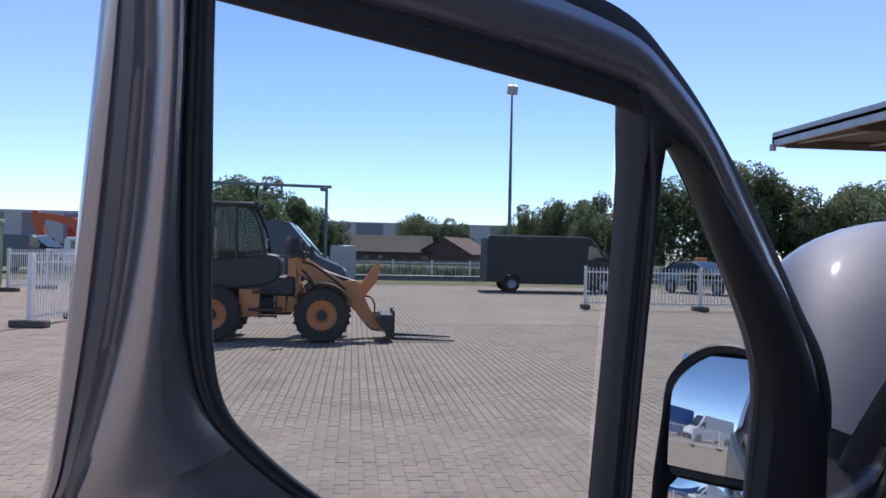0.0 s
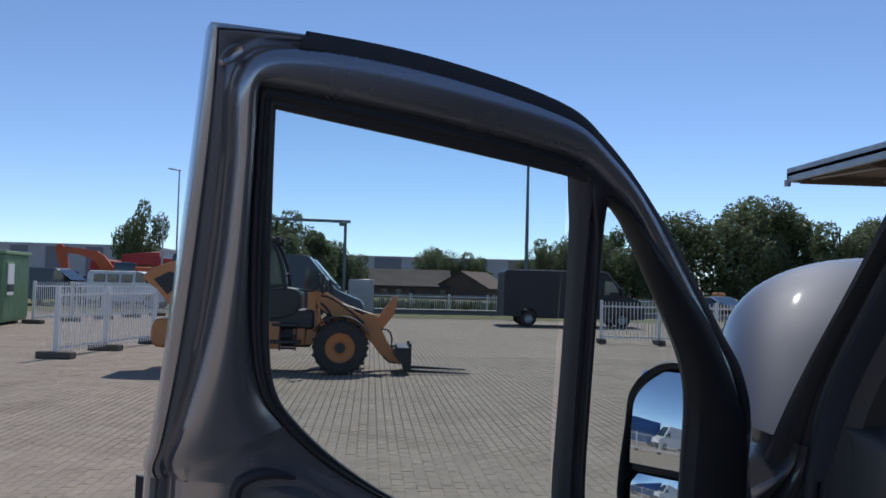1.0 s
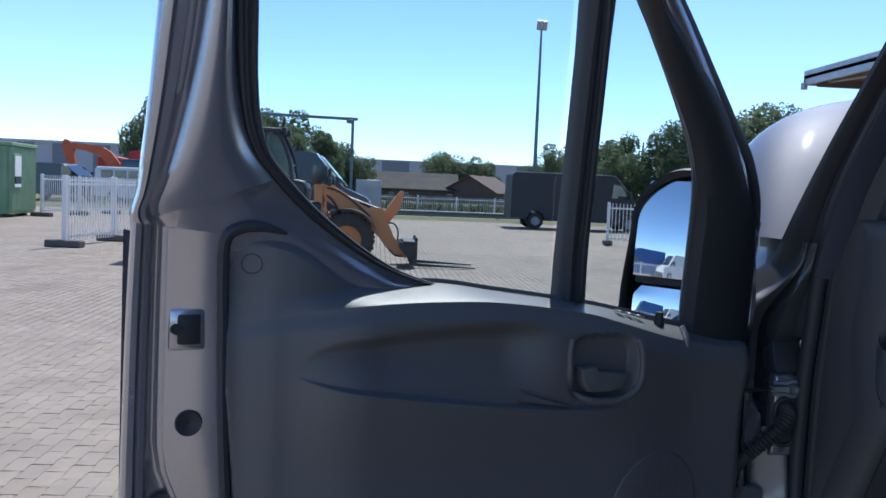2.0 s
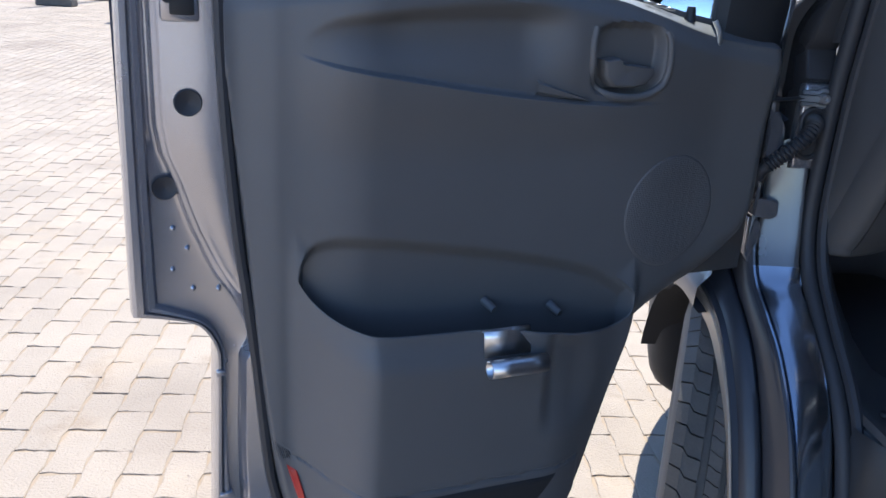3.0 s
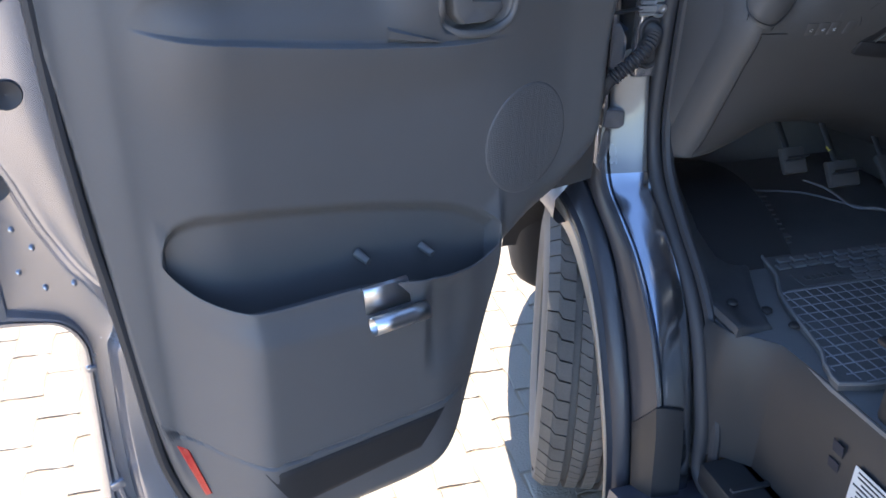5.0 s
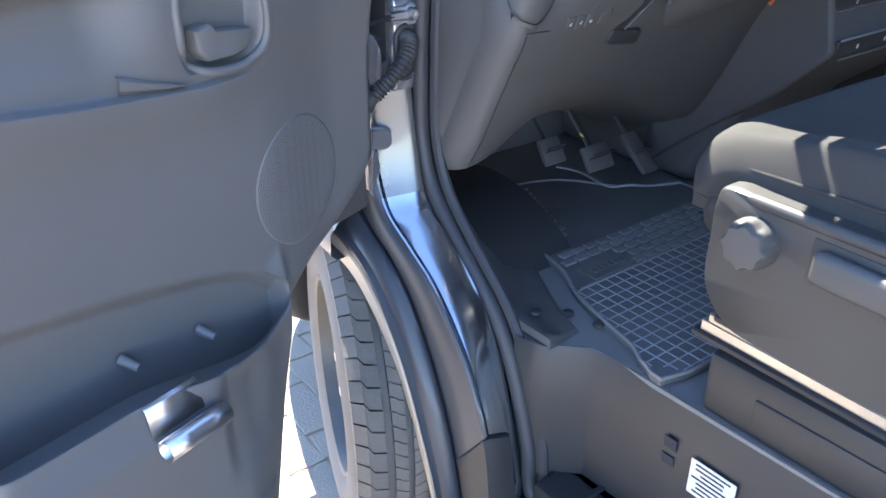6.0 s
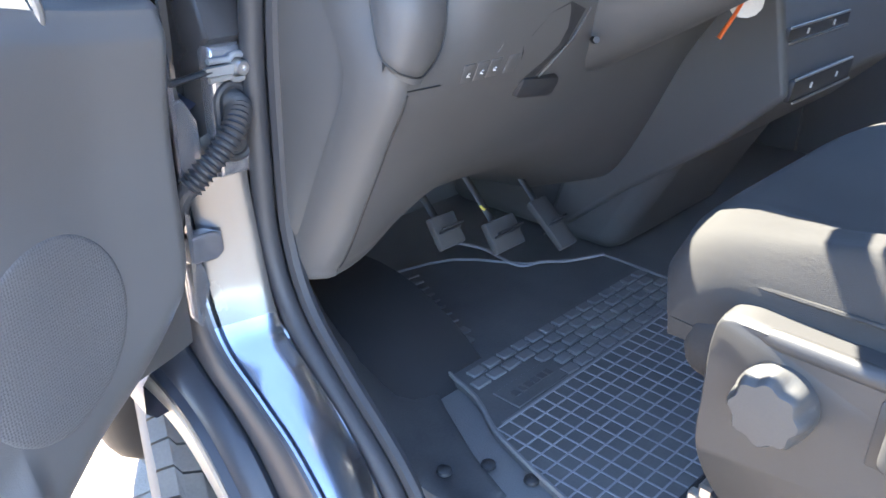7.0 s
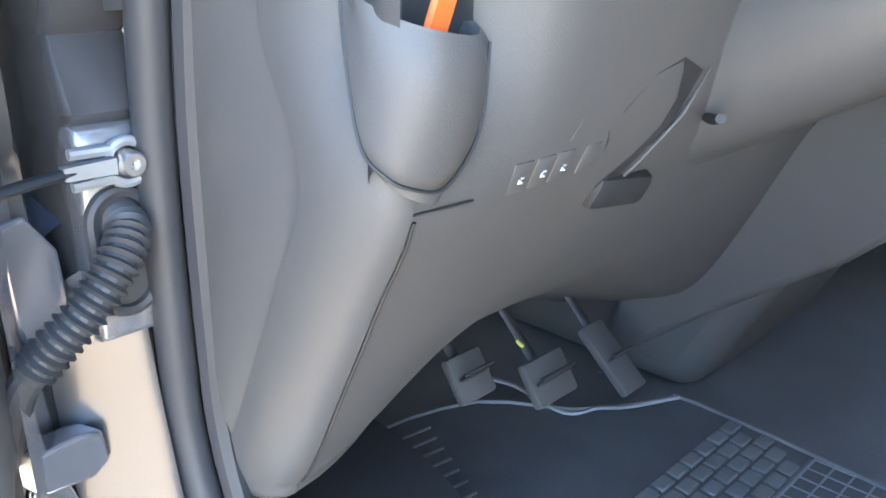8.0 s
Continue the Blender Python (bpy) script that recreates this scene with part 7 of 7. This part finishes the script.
# ---- vans, box truck, car ----
def panel_van(name, label, m, mat, length=5.5, h=2.45, w=1.95, group=""):
    """A panel van facing +x, its front at the origin."""
    v = thing(name, label, "van", group, at=m)
    gv = geo()
    side = [(-length, 0.45), (-length + 0.03, h - 0.12), (-length + 0.15, h), (-1.85, h), (-1.65, h - 0.05), (-0.85, 1.42), (-0.12, 1.12), (-0.02, 0.95), (0.0, 0.40), (-0.55, 0.36), (-0.6, 0.65), (-0.8, 0.78), (-1.1, 0.78), (-1.3, 0.65), (-1.35, 0.36),
            (-length + 1.45, 0.36), (-length + 1.4, 0.65), (-length + 1.2, 0.78), (-length + 0.95, 0.78), (-length + 0.75, 0.65), (-length + 0.7, 0.40)]
    rows = []
    for y, k in ((-w / 2, 0.0), (-w / 2 + 0.0, 0.02), (-w / 2 + 0.05, 0.05), (0, 0.08), (w / 2 - 0.05, 0.05), (w / 2, 0.02)):
        rows.append([(x, y * (1 - 0.10 * sm(1.3, h, z)), z + (0.03 * sm(1.5, h, z) if abs(y) < 0.9 else 0)) for x, z in side])
    add_loft(gv, rows, close_v=True)
    n = len(side)
    gv["f"] += [tuple(range(n)), tuple(len(gv["v"]) - n + i for i in range(n))[::-1]]
    body = part("body", gv, mat, v)
    for s in (-1, 1):
        gv = geo()
        y = s * (w / 2 - 0.045)
        add_prism(gv, [(-1.75, 1.42), (-1.02, 1.42), (-1.35, 1.95), (-1.72, 2.02)], "y", y - 0.03, y + 0.03)
        part("side_window", gv, DARKGLASS, body)
        gv = geo()
        add_box(gv, (-1.0, s * (w / 2 + 0.10), 1.55), (0.12, 0.18, 0.34), (0, 0, 0), 0.03)
        part("wing_mirror", gv, LOADER_DARK, body)
    gv = geo()
    add(gv, [(-0.80, -0.80, 1.44), (-0.80, 0.80, 1.44), (-1.58, 0.72, h - 0.12), (-1.58, -0.72, h - 0.12)], [(0, 1, 2, 3)])
    for i in range(4):
        x, y, z = gv["v"][i]
        gv["v"][i] = (x + 0.05, y, z + 0.03)
    part("windscreen", gv, DARKGLASS, body)
    for s in (-1, 1):
        gv = geo()
        add_box(gv, (-0.12, s * 0.72, 0.95), (0.22, 0.3, 0.2), (0, 20, 0), 0.04)
        part("headlight", gv, LAMPGLASS, body)
    gv = geo()
    add_box(gv, (-0.04, 0, 0.52), (0.14, w - 0.05, 0.28), (0, 0, 0), 0.04)
    part("bumper", gv, LOADER_DARK, body)
    for x in (-0.95, -length + 1.08):
        for s in (-1, 1):
            far_wheel(v, x, s * (w / 2 - 0.13), 0.345, 0.22, GALV, s)
    return v


panel_van("dark_van", "dark navy panel van parked behind the loader", at_xy(-0.80, 24.2, 0), NAVY, 5.6, 2.42)
black_van = panel_van("black_van", "long black panel van standing at the far side of the yard", at_xy(11.1, 34.6, 0), BLACKBOX, 6.1, 2.38, 2.0)
g = geo()
add_tube(g, [(-5.9, -0.90, 2.40), (-1.85, -0.90, 2.40), (-1.60, -0.90, 2.34), (-0.86, -0.93, 1.50)], 0.018, 6)
part("roof_edge", g, GALV, black_van, "light drip rail along the roof")
for x in (-5.3, -3.9, -2.4):
    g = geo()
    add_box(g, (x, -1.003, 1.1), (0.02, 0.012, 1.25))
    part("panel_joint", g, LOADER_DARK, black_van)

car = thing("hatchback_car", "dark grey car parked behind the side fence", "car", at=at_xy(15.2, 35.0, -62))
g = geo()
side = [(-2.0, 0.35), (-2.05, 0.85), (-1.75, 1.0), (-1.25, 1.42), (-0.2, 1.46), (0.75, 1.0), (1.85, 0.85), (2.05, 0.65), (2.05, 0.35)]
rows = []
for y in (-0.86, -0.84, -0.5, 0.5, 0.84, 0.86):
    rows.append([(x, y * (1 - 0.18 * sm(0.95, 1.4, z)), z) for x, z in side])
add_loft(g, rows, close_v=True)
cb = part("body", g, CARPAINT, car)
for s in (-1, 1):
    g = geo()
    add(g, [(-1.5, s * 0.845, 1.0), (0.55, s * 0.845, 1.0), (-0.15, s * 0.735, 1.38), (-1.15, s * 0.735, 1.36)], [(0, 1, 2, 3)])
    part("side_window", g, DARKGLASS, cb)
g = geo()
add(g, [(0.80, -0.72, 1.02), (0.80, 0.72, 1.02), (-0.05, 0.64, 1.44), (-0.05, -0.64, 1.44)], [(0, 1, 2, 3)])
part("windscreen", g, DARKGLASS, cb)
for s in (-1, 1):
    g = geo()
    add_box(g, (1.98, s * 0.6, 0.72), (0.18, 0.36, 0.14), (0, 0, 0), 0.03)
    part("headlight", g, LAMPGLASS, cb)
g = geo()
add_box(g, (2.05, 0, 0.5), (0.06, 1.0, 0.2), (0, 0, 0), 0.02)
part("grille", g, LOADER_DARK, cb)
for x in (-1.3, 1.3):
    for s in (-1, 1):
        far_wheel(car, x, s * 0.76, 0.31, 0.2, GALV, s)

# ---- site cabin, excavator, crane, far vehicles ----
cabin = thing("site_cabin", "green steel site cabin with a shuttered window", "cabin", at=at_xy(-15.45, 27.4, 4))
g = geo()
add_box(g, (0, 0, 1.2), (6.0, 2.4, 2.2), (0, 0, 0), 0.03)
zig = [(-2.95 + 0.06 * k, -1.205 - (0.035 if k % 4 in (1, 2) else 0.0)) for k in range(99)]
add_loft(g, [[(x, y, z) for x, y in zig] for z in (0.2, 2.2)])
zig = [(3.005 + (0.035 if k % 4 in (1, 2) else 0.0), -1.15 + 0.06 * k) for k in range(39)]
add_loft(g, [[(x, y, z) for x, y in zig] for z in (0.2, 2.2)])
shell = part("shell", g, GREEN, cabin)
g = geo()
add_box(g, (0, 0, 2.36), (6.15, 2.55, 0.12), (0, 0, 0), 0.02)
part("roof", g, GREEN, cabin)
g = geo()
add_box(g, (3.045, -0.74, 1.48), (0.06, 0.66, 1.14), (0, 0, 0), 0.01)
wf = part("window_frame", g, GREEN, shell)
g = geo()
add_box(g, (3.07, -0.74, 1.66), (0.05, 0.56, 0.66))
add_box(g, (3.065, -0.74, 1.03), (0.05, 0.56, 0.10))
part("shutter", g, WHITE, shell, "white roller shutter")
g = geo()
add_box(g, (3.066, -0.74, 1.20), (0.05, 0.56, 0.22))
part("pane", g, DARKGLASS, shell)
for x in (-2.6, 2.6):
    for y in (-1, 1):
        g = geo()
        add_box(g, (x, y, 0.06), (0.3, 0.3, 0.13))
        part("support", g, CONCRETE, cabin)

exc = thing("excavator", "orange tracked excavator with its boom folded down", "excavator", at=at_xy(-16.4, 52.0, 8))
g = geo()
add_prism(g, [(-3.3, 3.50), (-3.25, 3.15), (-2.2, 3.02), (-1.35, 2.72), (-0.75, 1.9), (0.1, 1.7), (-0.25, 2.35), (-0.75, 3.0), (-1.2, 3.28), (-2.2, 3.42)], "y", -0.25, 0.25)
part("boom", g, ORANGE, exc)
g = geo()
add_prism(g, [(-3.45, 3.68), (-3.2, 3.62), (-2.95, 3.2), (-2.72, 1.6), (-2.80, 1.2), (-3.0, 1.2), (-3.2, 2.0), (-3.6, 3.3)], "y", -0.2, 0.2)
part("dipper", g, ORANGE, exc)
g = geo()
add_prism(g, [(-3.15, 1.3), (-2.7, 1.3), (-2.2, 0.85), (-2.3, 0.3), (-2.8, 0.1), (-3.2, 0.6)], "y", -0.5, 0.5)
part("bucket", g, LOADER_DARK, exc)
g = geo()
add_box(g, (1.2, 0, 1.75), (2.6, 2.4, 1.2), (0, 0, 0), 0.1, 2)
part("house", g, ORANGE, exc)
g = geo()
add_box(g, (0.6, -0.8, 1.95), (1.2, 0.95, 1.3), (0, 0, 0), 0.1, 2)
part("cab", g, DARKGLASS, exc)
for y in (-1.0, 1.0):
    g = geo()
    add_prism(g, [(-1.8, 0.35), (-1.6, 0.0), (1.9, 0.0), (2.1, 0.35), (2.0, 0.75), (-1.7, 0.75)], "y", y - 0.28, y + 0.28)
    part("track", g, LOADER_DARK, exc)
crane = thing("crane_truck", "red lorry-mounted crane with a long lowered jib", "crane", at=at_xy(-14.2, 56.0, 5))
g = geo()
add_box(g, (0, 0, 2.75), (6.0, 0.5, 0.55), (0, 2.5, 0), 0.04)
add_box(g, (-1.8, 0, 3.15), (2.4, 0.45, 0.4), (0, -6, 0), 0.04)
part("jib", g, CRANE_RED, crane)
g = geo()
add_box(g, (0, 0, 1.4), (9.0, 2.2, 0.7), (0, 0, 0), 0.05)
add_box(g, (-4.0, 0, 2.0), (1.6, 2.3, 1.6), (0, 0, 0), 0.1)
part("carrier", g, CRANE_RED, crane)
for x in (-3.6, -2.0, 1.5, 3.0):
    for s in (-1, 1):
        far_wheel(crane, x, s * 1.0, 0.5, 0.35, LOADER_DARK, s)
white_van = panel_van("white_van", "white crew van parked beyond the back fence", at_xy(-11.6, 46.0, -12), VANWHITE, 4.6, 2.0, 1.8)
for x in (-2.25, -3.05, -3.85):
    g = geo()
    add_box(g, (x, -0.87, 1.62), (0.66, 0.04, 0.44), (0, 0, 0), 0.02)
    part("rear_window", g, DARKGLASS, white_van)
panel_van("dark_van", "dark blue van parked beyond the back fence", at_xy(-16.3, 47.0, -12), NAVY, 4.8, 2.1, 1.8)
panel_van("blue_van", "dark blue van parked beyond the near fence", at_xy(-5.4, 33.0, -80), NAVY, 5.0, 2.2, 1.9)
box2 = thing("site_container", "small pale steel container beside the boundary fence", "container", at=at_xy(-1.15, 43.0, 3))
g = geo()
add_box(g, (0, 0, 0.95), (1.3, 1.6, 1.85), (0, 0, 0), 0.03)
for k in range(6):
    add_box(g, (-0.5 + 0.2 * k, -0.82, 0.95), (0.06, 0.04, 1.6))
part("shell", g, GALV, box2)

# yard behind the camera, seen in the mirrors
panel_van("white_truck", "white van parked along the fence behind", at_xy(-19.0, -3.0, 70), VANWHITE, 6.0, 2.7, 2.1)
panel_van("blue_truck", "bright blue van parked along the fence behind", at_xy(-20.5, 2.0, 75), BLUE, 6.0, 3.0, 2.2)
panel_van("white_truck", "white van parked along the fence behind", at_xy(-18.0, -9.5, 60), VANWHITE, 6.0, 2.5, 2.1)


# ---- buildings ----
def house(name, label, x0, x1, y, depth, eaves, ridge, wall_mat, roof_mat, windows, rz=0):
    b = thing(name, label, "building", at=at_xy((x0 + x1) / 2, y, rz))
    w = (x1 - x0) / 2
    gh = geo()
    add_box(gh, (0, depth / 2, eaves / 2), (2 * w, depth, eaves))
    add_prism(gh, [(0, eaves), (depth, eaves), (depth / 2, ridge - 0.1)], "x", -w, w)
    wall = part("wall", gh, wall_mat, b)
    gh = geo()
    for s in (0, 1):
        ya, yb = (-0.3, depth / 2) if s == 0 else (depth / 2, depth + 0.3)
        za, zb = (eaves - 0.1, ridge) if s == 0 else (ridge, eaves - 0.1)
        add(gh, [(-w - 0.3, ya, za), (w + 0.3, ya, za), (w + 0.3, yb, zb), (-w - 0.3, yb, zb), (-w - 0.3, ya, za - 0.15), (w + 0.3, ya, za - 0.15), (w + 0.3, yb, zb - 0.15), (-w - 0.3, yb, zb - 0.15)],
            [(0, 1, 2, 3), (7, 6, 5, 4), (0, 4, 5, 1), (1, 5, 6, 2), (2, 6, 7, 3), (3, 7, 4, 0)])
    part("roof", gh, roof_mat, b)
    for k in range(windows):
        gh = geo()
        add_box(gh, (-w + (k + 0.5) * 2 * w / windows, -0.02, eaves * 0.55), (w / windows * 0.8, 0.08, eaves * 0.35))
        part("window", gh, DARKGLASS, wall)
    return b


house("long_barn", "long low brick barn with a dark patched roof", -1.6, 7.6, 86, 7, 1.7, 3.4, BRICKWALL, ROOFDARK, 6)
shed = house("gable_barn", "small brick barn with a red-brown gabled roof", -3.3, 3.3, 84, 6, 1.6, 3.3, BRICKWALL, ROOFRED, 2, 90)
shed.matrix_world = at_xy(13.0, 86.5, 60)


def hall(name, label, x0, x1, y, depth, h, bands):
    b = thing(name, label, "industrial hall", at=at_xy((x0 + x1) / 2, y))
    w = x1 - x0
    gh = geo()
    add_box(gh, (0, depth / 2, h / 2), (w, depth, h))
    add_box(gh, (0, depth / 2, h + 0.2), (w + 0.4, depth + 0.4, 0.4))
    wall = part("wall", gh, HALL, b)
    n = int(w / bands)
    for k in range(n):
        gh = geo()
        add_box(gh, (-w / 2 + (k + 0.5) * w / n, -0.06, h * 0.5 + 0.3), (w / n * (0.45 if k % 3 else 0.6), 0.12, h - 0.3))
        part("cladding_panel", gh, HALLDARK, wall)
        gh = geo()
        add_box(gh, (-w / 2 + (k + 0.5) * w / n, -0.09, 2.1), (w / n * 0.45, 0.1, 4.0))
        part("dock_door", gh, HALLDARK, wall)
    return b


hall("far_hall", "long grey industrial hall on the horizon", -40, 60, 230, 40, 9.3, 12)
hall("left_hall", "grey industrial hall with dark panels", -100, -34, 128, 50, 6.3, 5.5)

# canopy over the side of the yard
canopy = thing("yard_canopy", "large steel canopy roof with open trusses", "canopy")
g = geo()
add_box(g, (19.0, 14.0, 5.42), (13.0, 20.0, 0.10))
add_prism(g, [(12.5, 5.18), (12.5, 5.62), (12.62, 5.62), (12.62, 5.18)], "y", 4.0, 24.0)
roofp = part("roof", g, GALV, canopy, "weathered grey roof edge")
canopy_roof_under = geo()
add_box(canopy_roof_under, (19.0, 14.0, 5.35), (12.8, 19.8, 0.03))
part("underside", canopy_roof_under, CANOPYUNDER, canopy, "rusty brown roof underside")
for k in range(6):
    g = geo()
    y = 5.0 + 3.7 * k
    add_box(g, (19.0, y, 5.20), (12.6, 0.12, 0.22))
    part("rafter", g, CANOPYUNDER, canopy)
for k in range(5):
    g = geo()
    add_tube(g, [(13.0 + 2.4 * k, 23.6, 5.25), (14.6 + 2.4 * k, 15.0, 5.22)], 0.05, 6)
    part("bracing", g, GALV, canopy)
g = geo()
add_box(g, (19.0, 23.95, 5.28), (13.0, 0.1, 0.2))
add_cyl(g, (12.5, 23.95, 5.05), (12.5, 23.95, 5.25), 0.10, 10)
part("gutter", g, GALV, canopy)
for x, y in ((24.5, 6.0), (24.5, 22.0), (24.5, 14.0)):
    g = geo()
    add_box(g, (x, y, 2.65), (0.25, 0.25, 5.3))
    part("column", g, GALV, canopy)


# ---- trees ----
def tree(seed, h, spread, blobs, leaves, size, low=0.18):
    rng = random.Random(seed)
    t = thing("tree", "broad green deciduous tree in full summer leaf", "tree", "yard trees")
    gt = geo()
    add_tube(gt, curve([(0, 0, 0), (0.1, 0, h * 0.2), (rng.uniform(-0.2, 0.2), 0.1, h * 0.5), (0, 0, h * 0.8)], 4), [h * 0.03 * (1 - 0.06 * k) for k in range(13)], 8)
    centres = []
    for k in range(blobs):
        a, rr = rng.uniform(0, 2 * math.pi), spread * math.sqrt(rng.random()) * 0.75
        fz = rng.uniform(low, 0.86)
        wide = math.sin(math.pi * min(1, max(0.12, (fz - low + 0.12) / (1.08 - low)))) ** 0.6
        c = Vector((rr * math.cos(a) * wide, rr * math.sin(a) * wide, h * fz))
        centres.append((c, rng.uniform(0.22, 0.38) * spread * (0.7 + 0.3 * wide)))
        if k % 3 == 0:
            add_tube(gt, [(0, 0, h * (0.2 + 0.35 * fz)), c * 0.6 + Vector((0, 0, h * 0.12)), c], [h * 0.012, h * 0.008, h * 0.003], 6)
    part("trunk", gt, BARK, t)
    gt = geo()
    vs, fs = gt["v"], gt["f"]
    for c, r in centres:
        for q in range(leaves):
            d = Vector((rng.gauss(0, 1), rng.gauss(0, 1), rng.gauss(0, 1) * 0.8)).normalized() * r * rng.uniform(0.45, 1.05) ** 0.6
            p = c + d
            if p.z < h * 0.06:
                continue
            ax = Vector((rng.gauss(0, 1), rng.gauss(0, 1), rng.gauss(0, 0.6))).normalized() * size * rng.uniform(0.6, 1.3)
            ay = Vector((rng.gauss(0, 1), rng.gauss(0, 1), rng.gauss(0, 0.8))).normalized() * size * rng.uniform(0.5, 1.0)
            o = len(vs)
            vs += [tuple(p - ax), tuple(p - ay * 0.8), tuple(p + ax), tuple(p + ay)]
            fs.append((o, o + 1, o + 2, o + 3))
    part("crown", gt, LEAF, t, "leafy green crown", 0)
    return t


kinds = [tree(11, 8.0, 4.2, 26, 420, 0.145), tree(12, 8.0, 3.4, 22, 400, 0.145), tree(13, 8.0, 5.0, 30, 400, 0.145, 0.10)]
SPOTS = [(-18.7, 66, 8.8, 0, 0.50), (-17.4, 68, 8.2, 1, 0.62), (-7.6, 60, 7.8, 0, 0.9), (-4.8, 62, 6.2, 1, 0.8), (-9.5, 63, 7.2, 2, 0.8), (-5.6, 84, 6.3, 2, 1.0), (-3.0, 86, 6.0, 0, 0.9),
         (7.4, 104, 6.6, 2, 1.1), (11.0, 106, 6.9, 0, 1.0), (13.5, 108, 6.0, 1, 1.0), (19.5, 105, 5.6, 2, 0.9), (22.5, 100, 5.4, 0, 0.9), (25, 96, 5.6, 1, 0.9), (16.5, 78, 7.3, 0, 0.8), (18.5, 76, 7.0, 2, 0.8), (21.0, 74, 7.8, 1, 0.9),
         (19.0, 60, 7.2, 0, 0.9), (22.0, 58, 7.6, 2, 0.9), (24.6, 56, 8.4, 0, 0.95), (27.0, 57, 8.8, 2, 0.95), (29.5, 56, 8.2, 1, 1.0), (31.8, 54, 7.6, 0, 0.9), (33.8, 53, 7.0, 2, 0.85), (20.5, 57, 5.4, 2, 0.8), (26, 54, 5.0, 2, 0.8), (30.5, 52.5, 4.6, 2, 0.7), (36, 52, 5.6, 0, 0.9), (17.6, 62, 5.0, 2, 0.7)]
for k, (x, y, h, kind, wide) in enumerate(SPOTS):
    src = kinds[kind]
    m = at_xy(x, y, 47.0 * k)
    t = copy_thing(src, m) if k > 2 or kind != k else src
    if t is src:
        t.matrix_world = m
    t.scale = (h / 8.0 * wide, h / 8.0 * wide, h / 8.0)
for k, t in enumerate(kinds[1:]):
    t.matrix_world = at_xy((-14.0, 40.0)[k], (92.0, 60.0)[k], 30.0)
# machine parked under the trees
mach = thing("yellow_machine", "small yellow machine parked under the trees", "machine", at=at_xy(21.5, 49.5, 10))
g = geo()
add_box(g, (0, 0, 0.8), (1.8, 0.9, 0.5), (0, 0, 0), 0.08)
add_box(g, (-0.3, 0, 1.35), (0.6, 0.7, 0.6), (0, 0, 0), 0.08)
part("body", g, YELLOW, mach)
for x in (-0.6, 0.6):
    for s in (-1, 1):
        far_wheel(mach, x, s * 0.45, 0.3, 0.2, LOADER_DARK, s)

# ---- paving blocks, last ----
PX0, PX1, PY0, PY1 = -9.0, 8.0, -2.2, 18.0
HALF = []
for s in (1, -1):
    for k in range(7):
        f = -1 + 2 * k / 6
        HALF.append((s * 0.0478 + 0.0032 * (1, 0.2, -1, 0, 1, -0.2, -1)[k], s * f * 0.0978))
    HALF += [(s * 0.026, s * 0.0978 + 0.0026), (0.0, s * 0.0978), (-s * 0.026, s * 0.0978 - 0.0026)]
NB = len(HALF)
BLOCK_F = [tuple(range(NB))] + [(NB + i, NB + (i + 1) % NB, (i + 1) % NB, i) for i in range(NB)] + [(2 * NB + i, 2 * NB + (i + 1) % NB, NB + (i + 1) % NB, NB + i) for i in range(NB)]
# a few worn outlines, so that the joints stay ragged
worn = random.Random(8)
BLOCKS, PAVER_MESHES = [], []
for k in range(6):
    edge = [(x + worn.uniform(-0.0022, 0.0014) * (1 if x > 0 else -1), y + worn.uniform(-0.0024, 0.0012) * (1 if y > 0 else -1)) for x, y in HALF]
    top = [(x * worn.uniform(0.93, 0.985), y * worn.uniform(0.968, 0.992), worn.uniform(-0.0008, 0.0)) for x, y in edge]
    BLOCKS.append(np.array(top + [(x, y, -0.0024) for x, y in edge] + [(x, y, -0.009) for x, y in edge]))
    pm = bpy.data.meshes.new("paver")
    pm.from_pydata(BLOCKS[-1].tolist(), [], BLOCK_F)
    pm.materials.append(PAVER)
    PAVER_MESHES.append(pm)
rng = random.Random(21)
bv, bf, near = [], [], 0
for i in range(int((PX1 - PX0) / 0.1)):
    x = PX0 + 0.05 + 0.1 * i
    off = 0.0 if i % 2 else 0.1
    for j in range(int((PY1 - PY0) / 0.2)):
        y = PY0 + 0.10 + off + 0.2 * j
        kind_of = rng.randrange(6)
        base_v = BLOCKS[kind_of]
        dz, tx, ty = rng.uniform(-0.0004, 0.0016), rng.uniform(-0.015, 0.015), rng.uniform(-0.012, 0.012)
        if -2.0 < x < -0.3 and -0.5 < y < 2.95 and near < 300:
            o = new("paver", PAVER_MESHES[kind_of])
            o.parent = ground
            o.location, o.rotation_euler = (x + rng.uniform(-0.0015, 0.0015), y + rng.uniform(-0.002, 0.002), dz), (tx * 0.5, ty * 0.5, rng.uniform(-0.012, 0.012))
            near += 1
        else:
            v = base_v * ((0.92, 0.975, 1) if y > 6.5 else (1, 1, 1)) + (x, y, dz)
            v[:, 2] += (base_v[:, 0] * ty + base_v[:, 1] * tx) * 0.5
            b0 = len(bv)
            bv += v.tolist()
            bf += [tuple(q + b0 for q in f) for f in BLOCK_F]
me = bpy.data.meshes.new("paver_field")
me.from_pydata(bv, [], bf)
me.materials.append(PAVER)
field = new("paver_field", me)
field.parent = ground
tagged(field, kind="stuff")
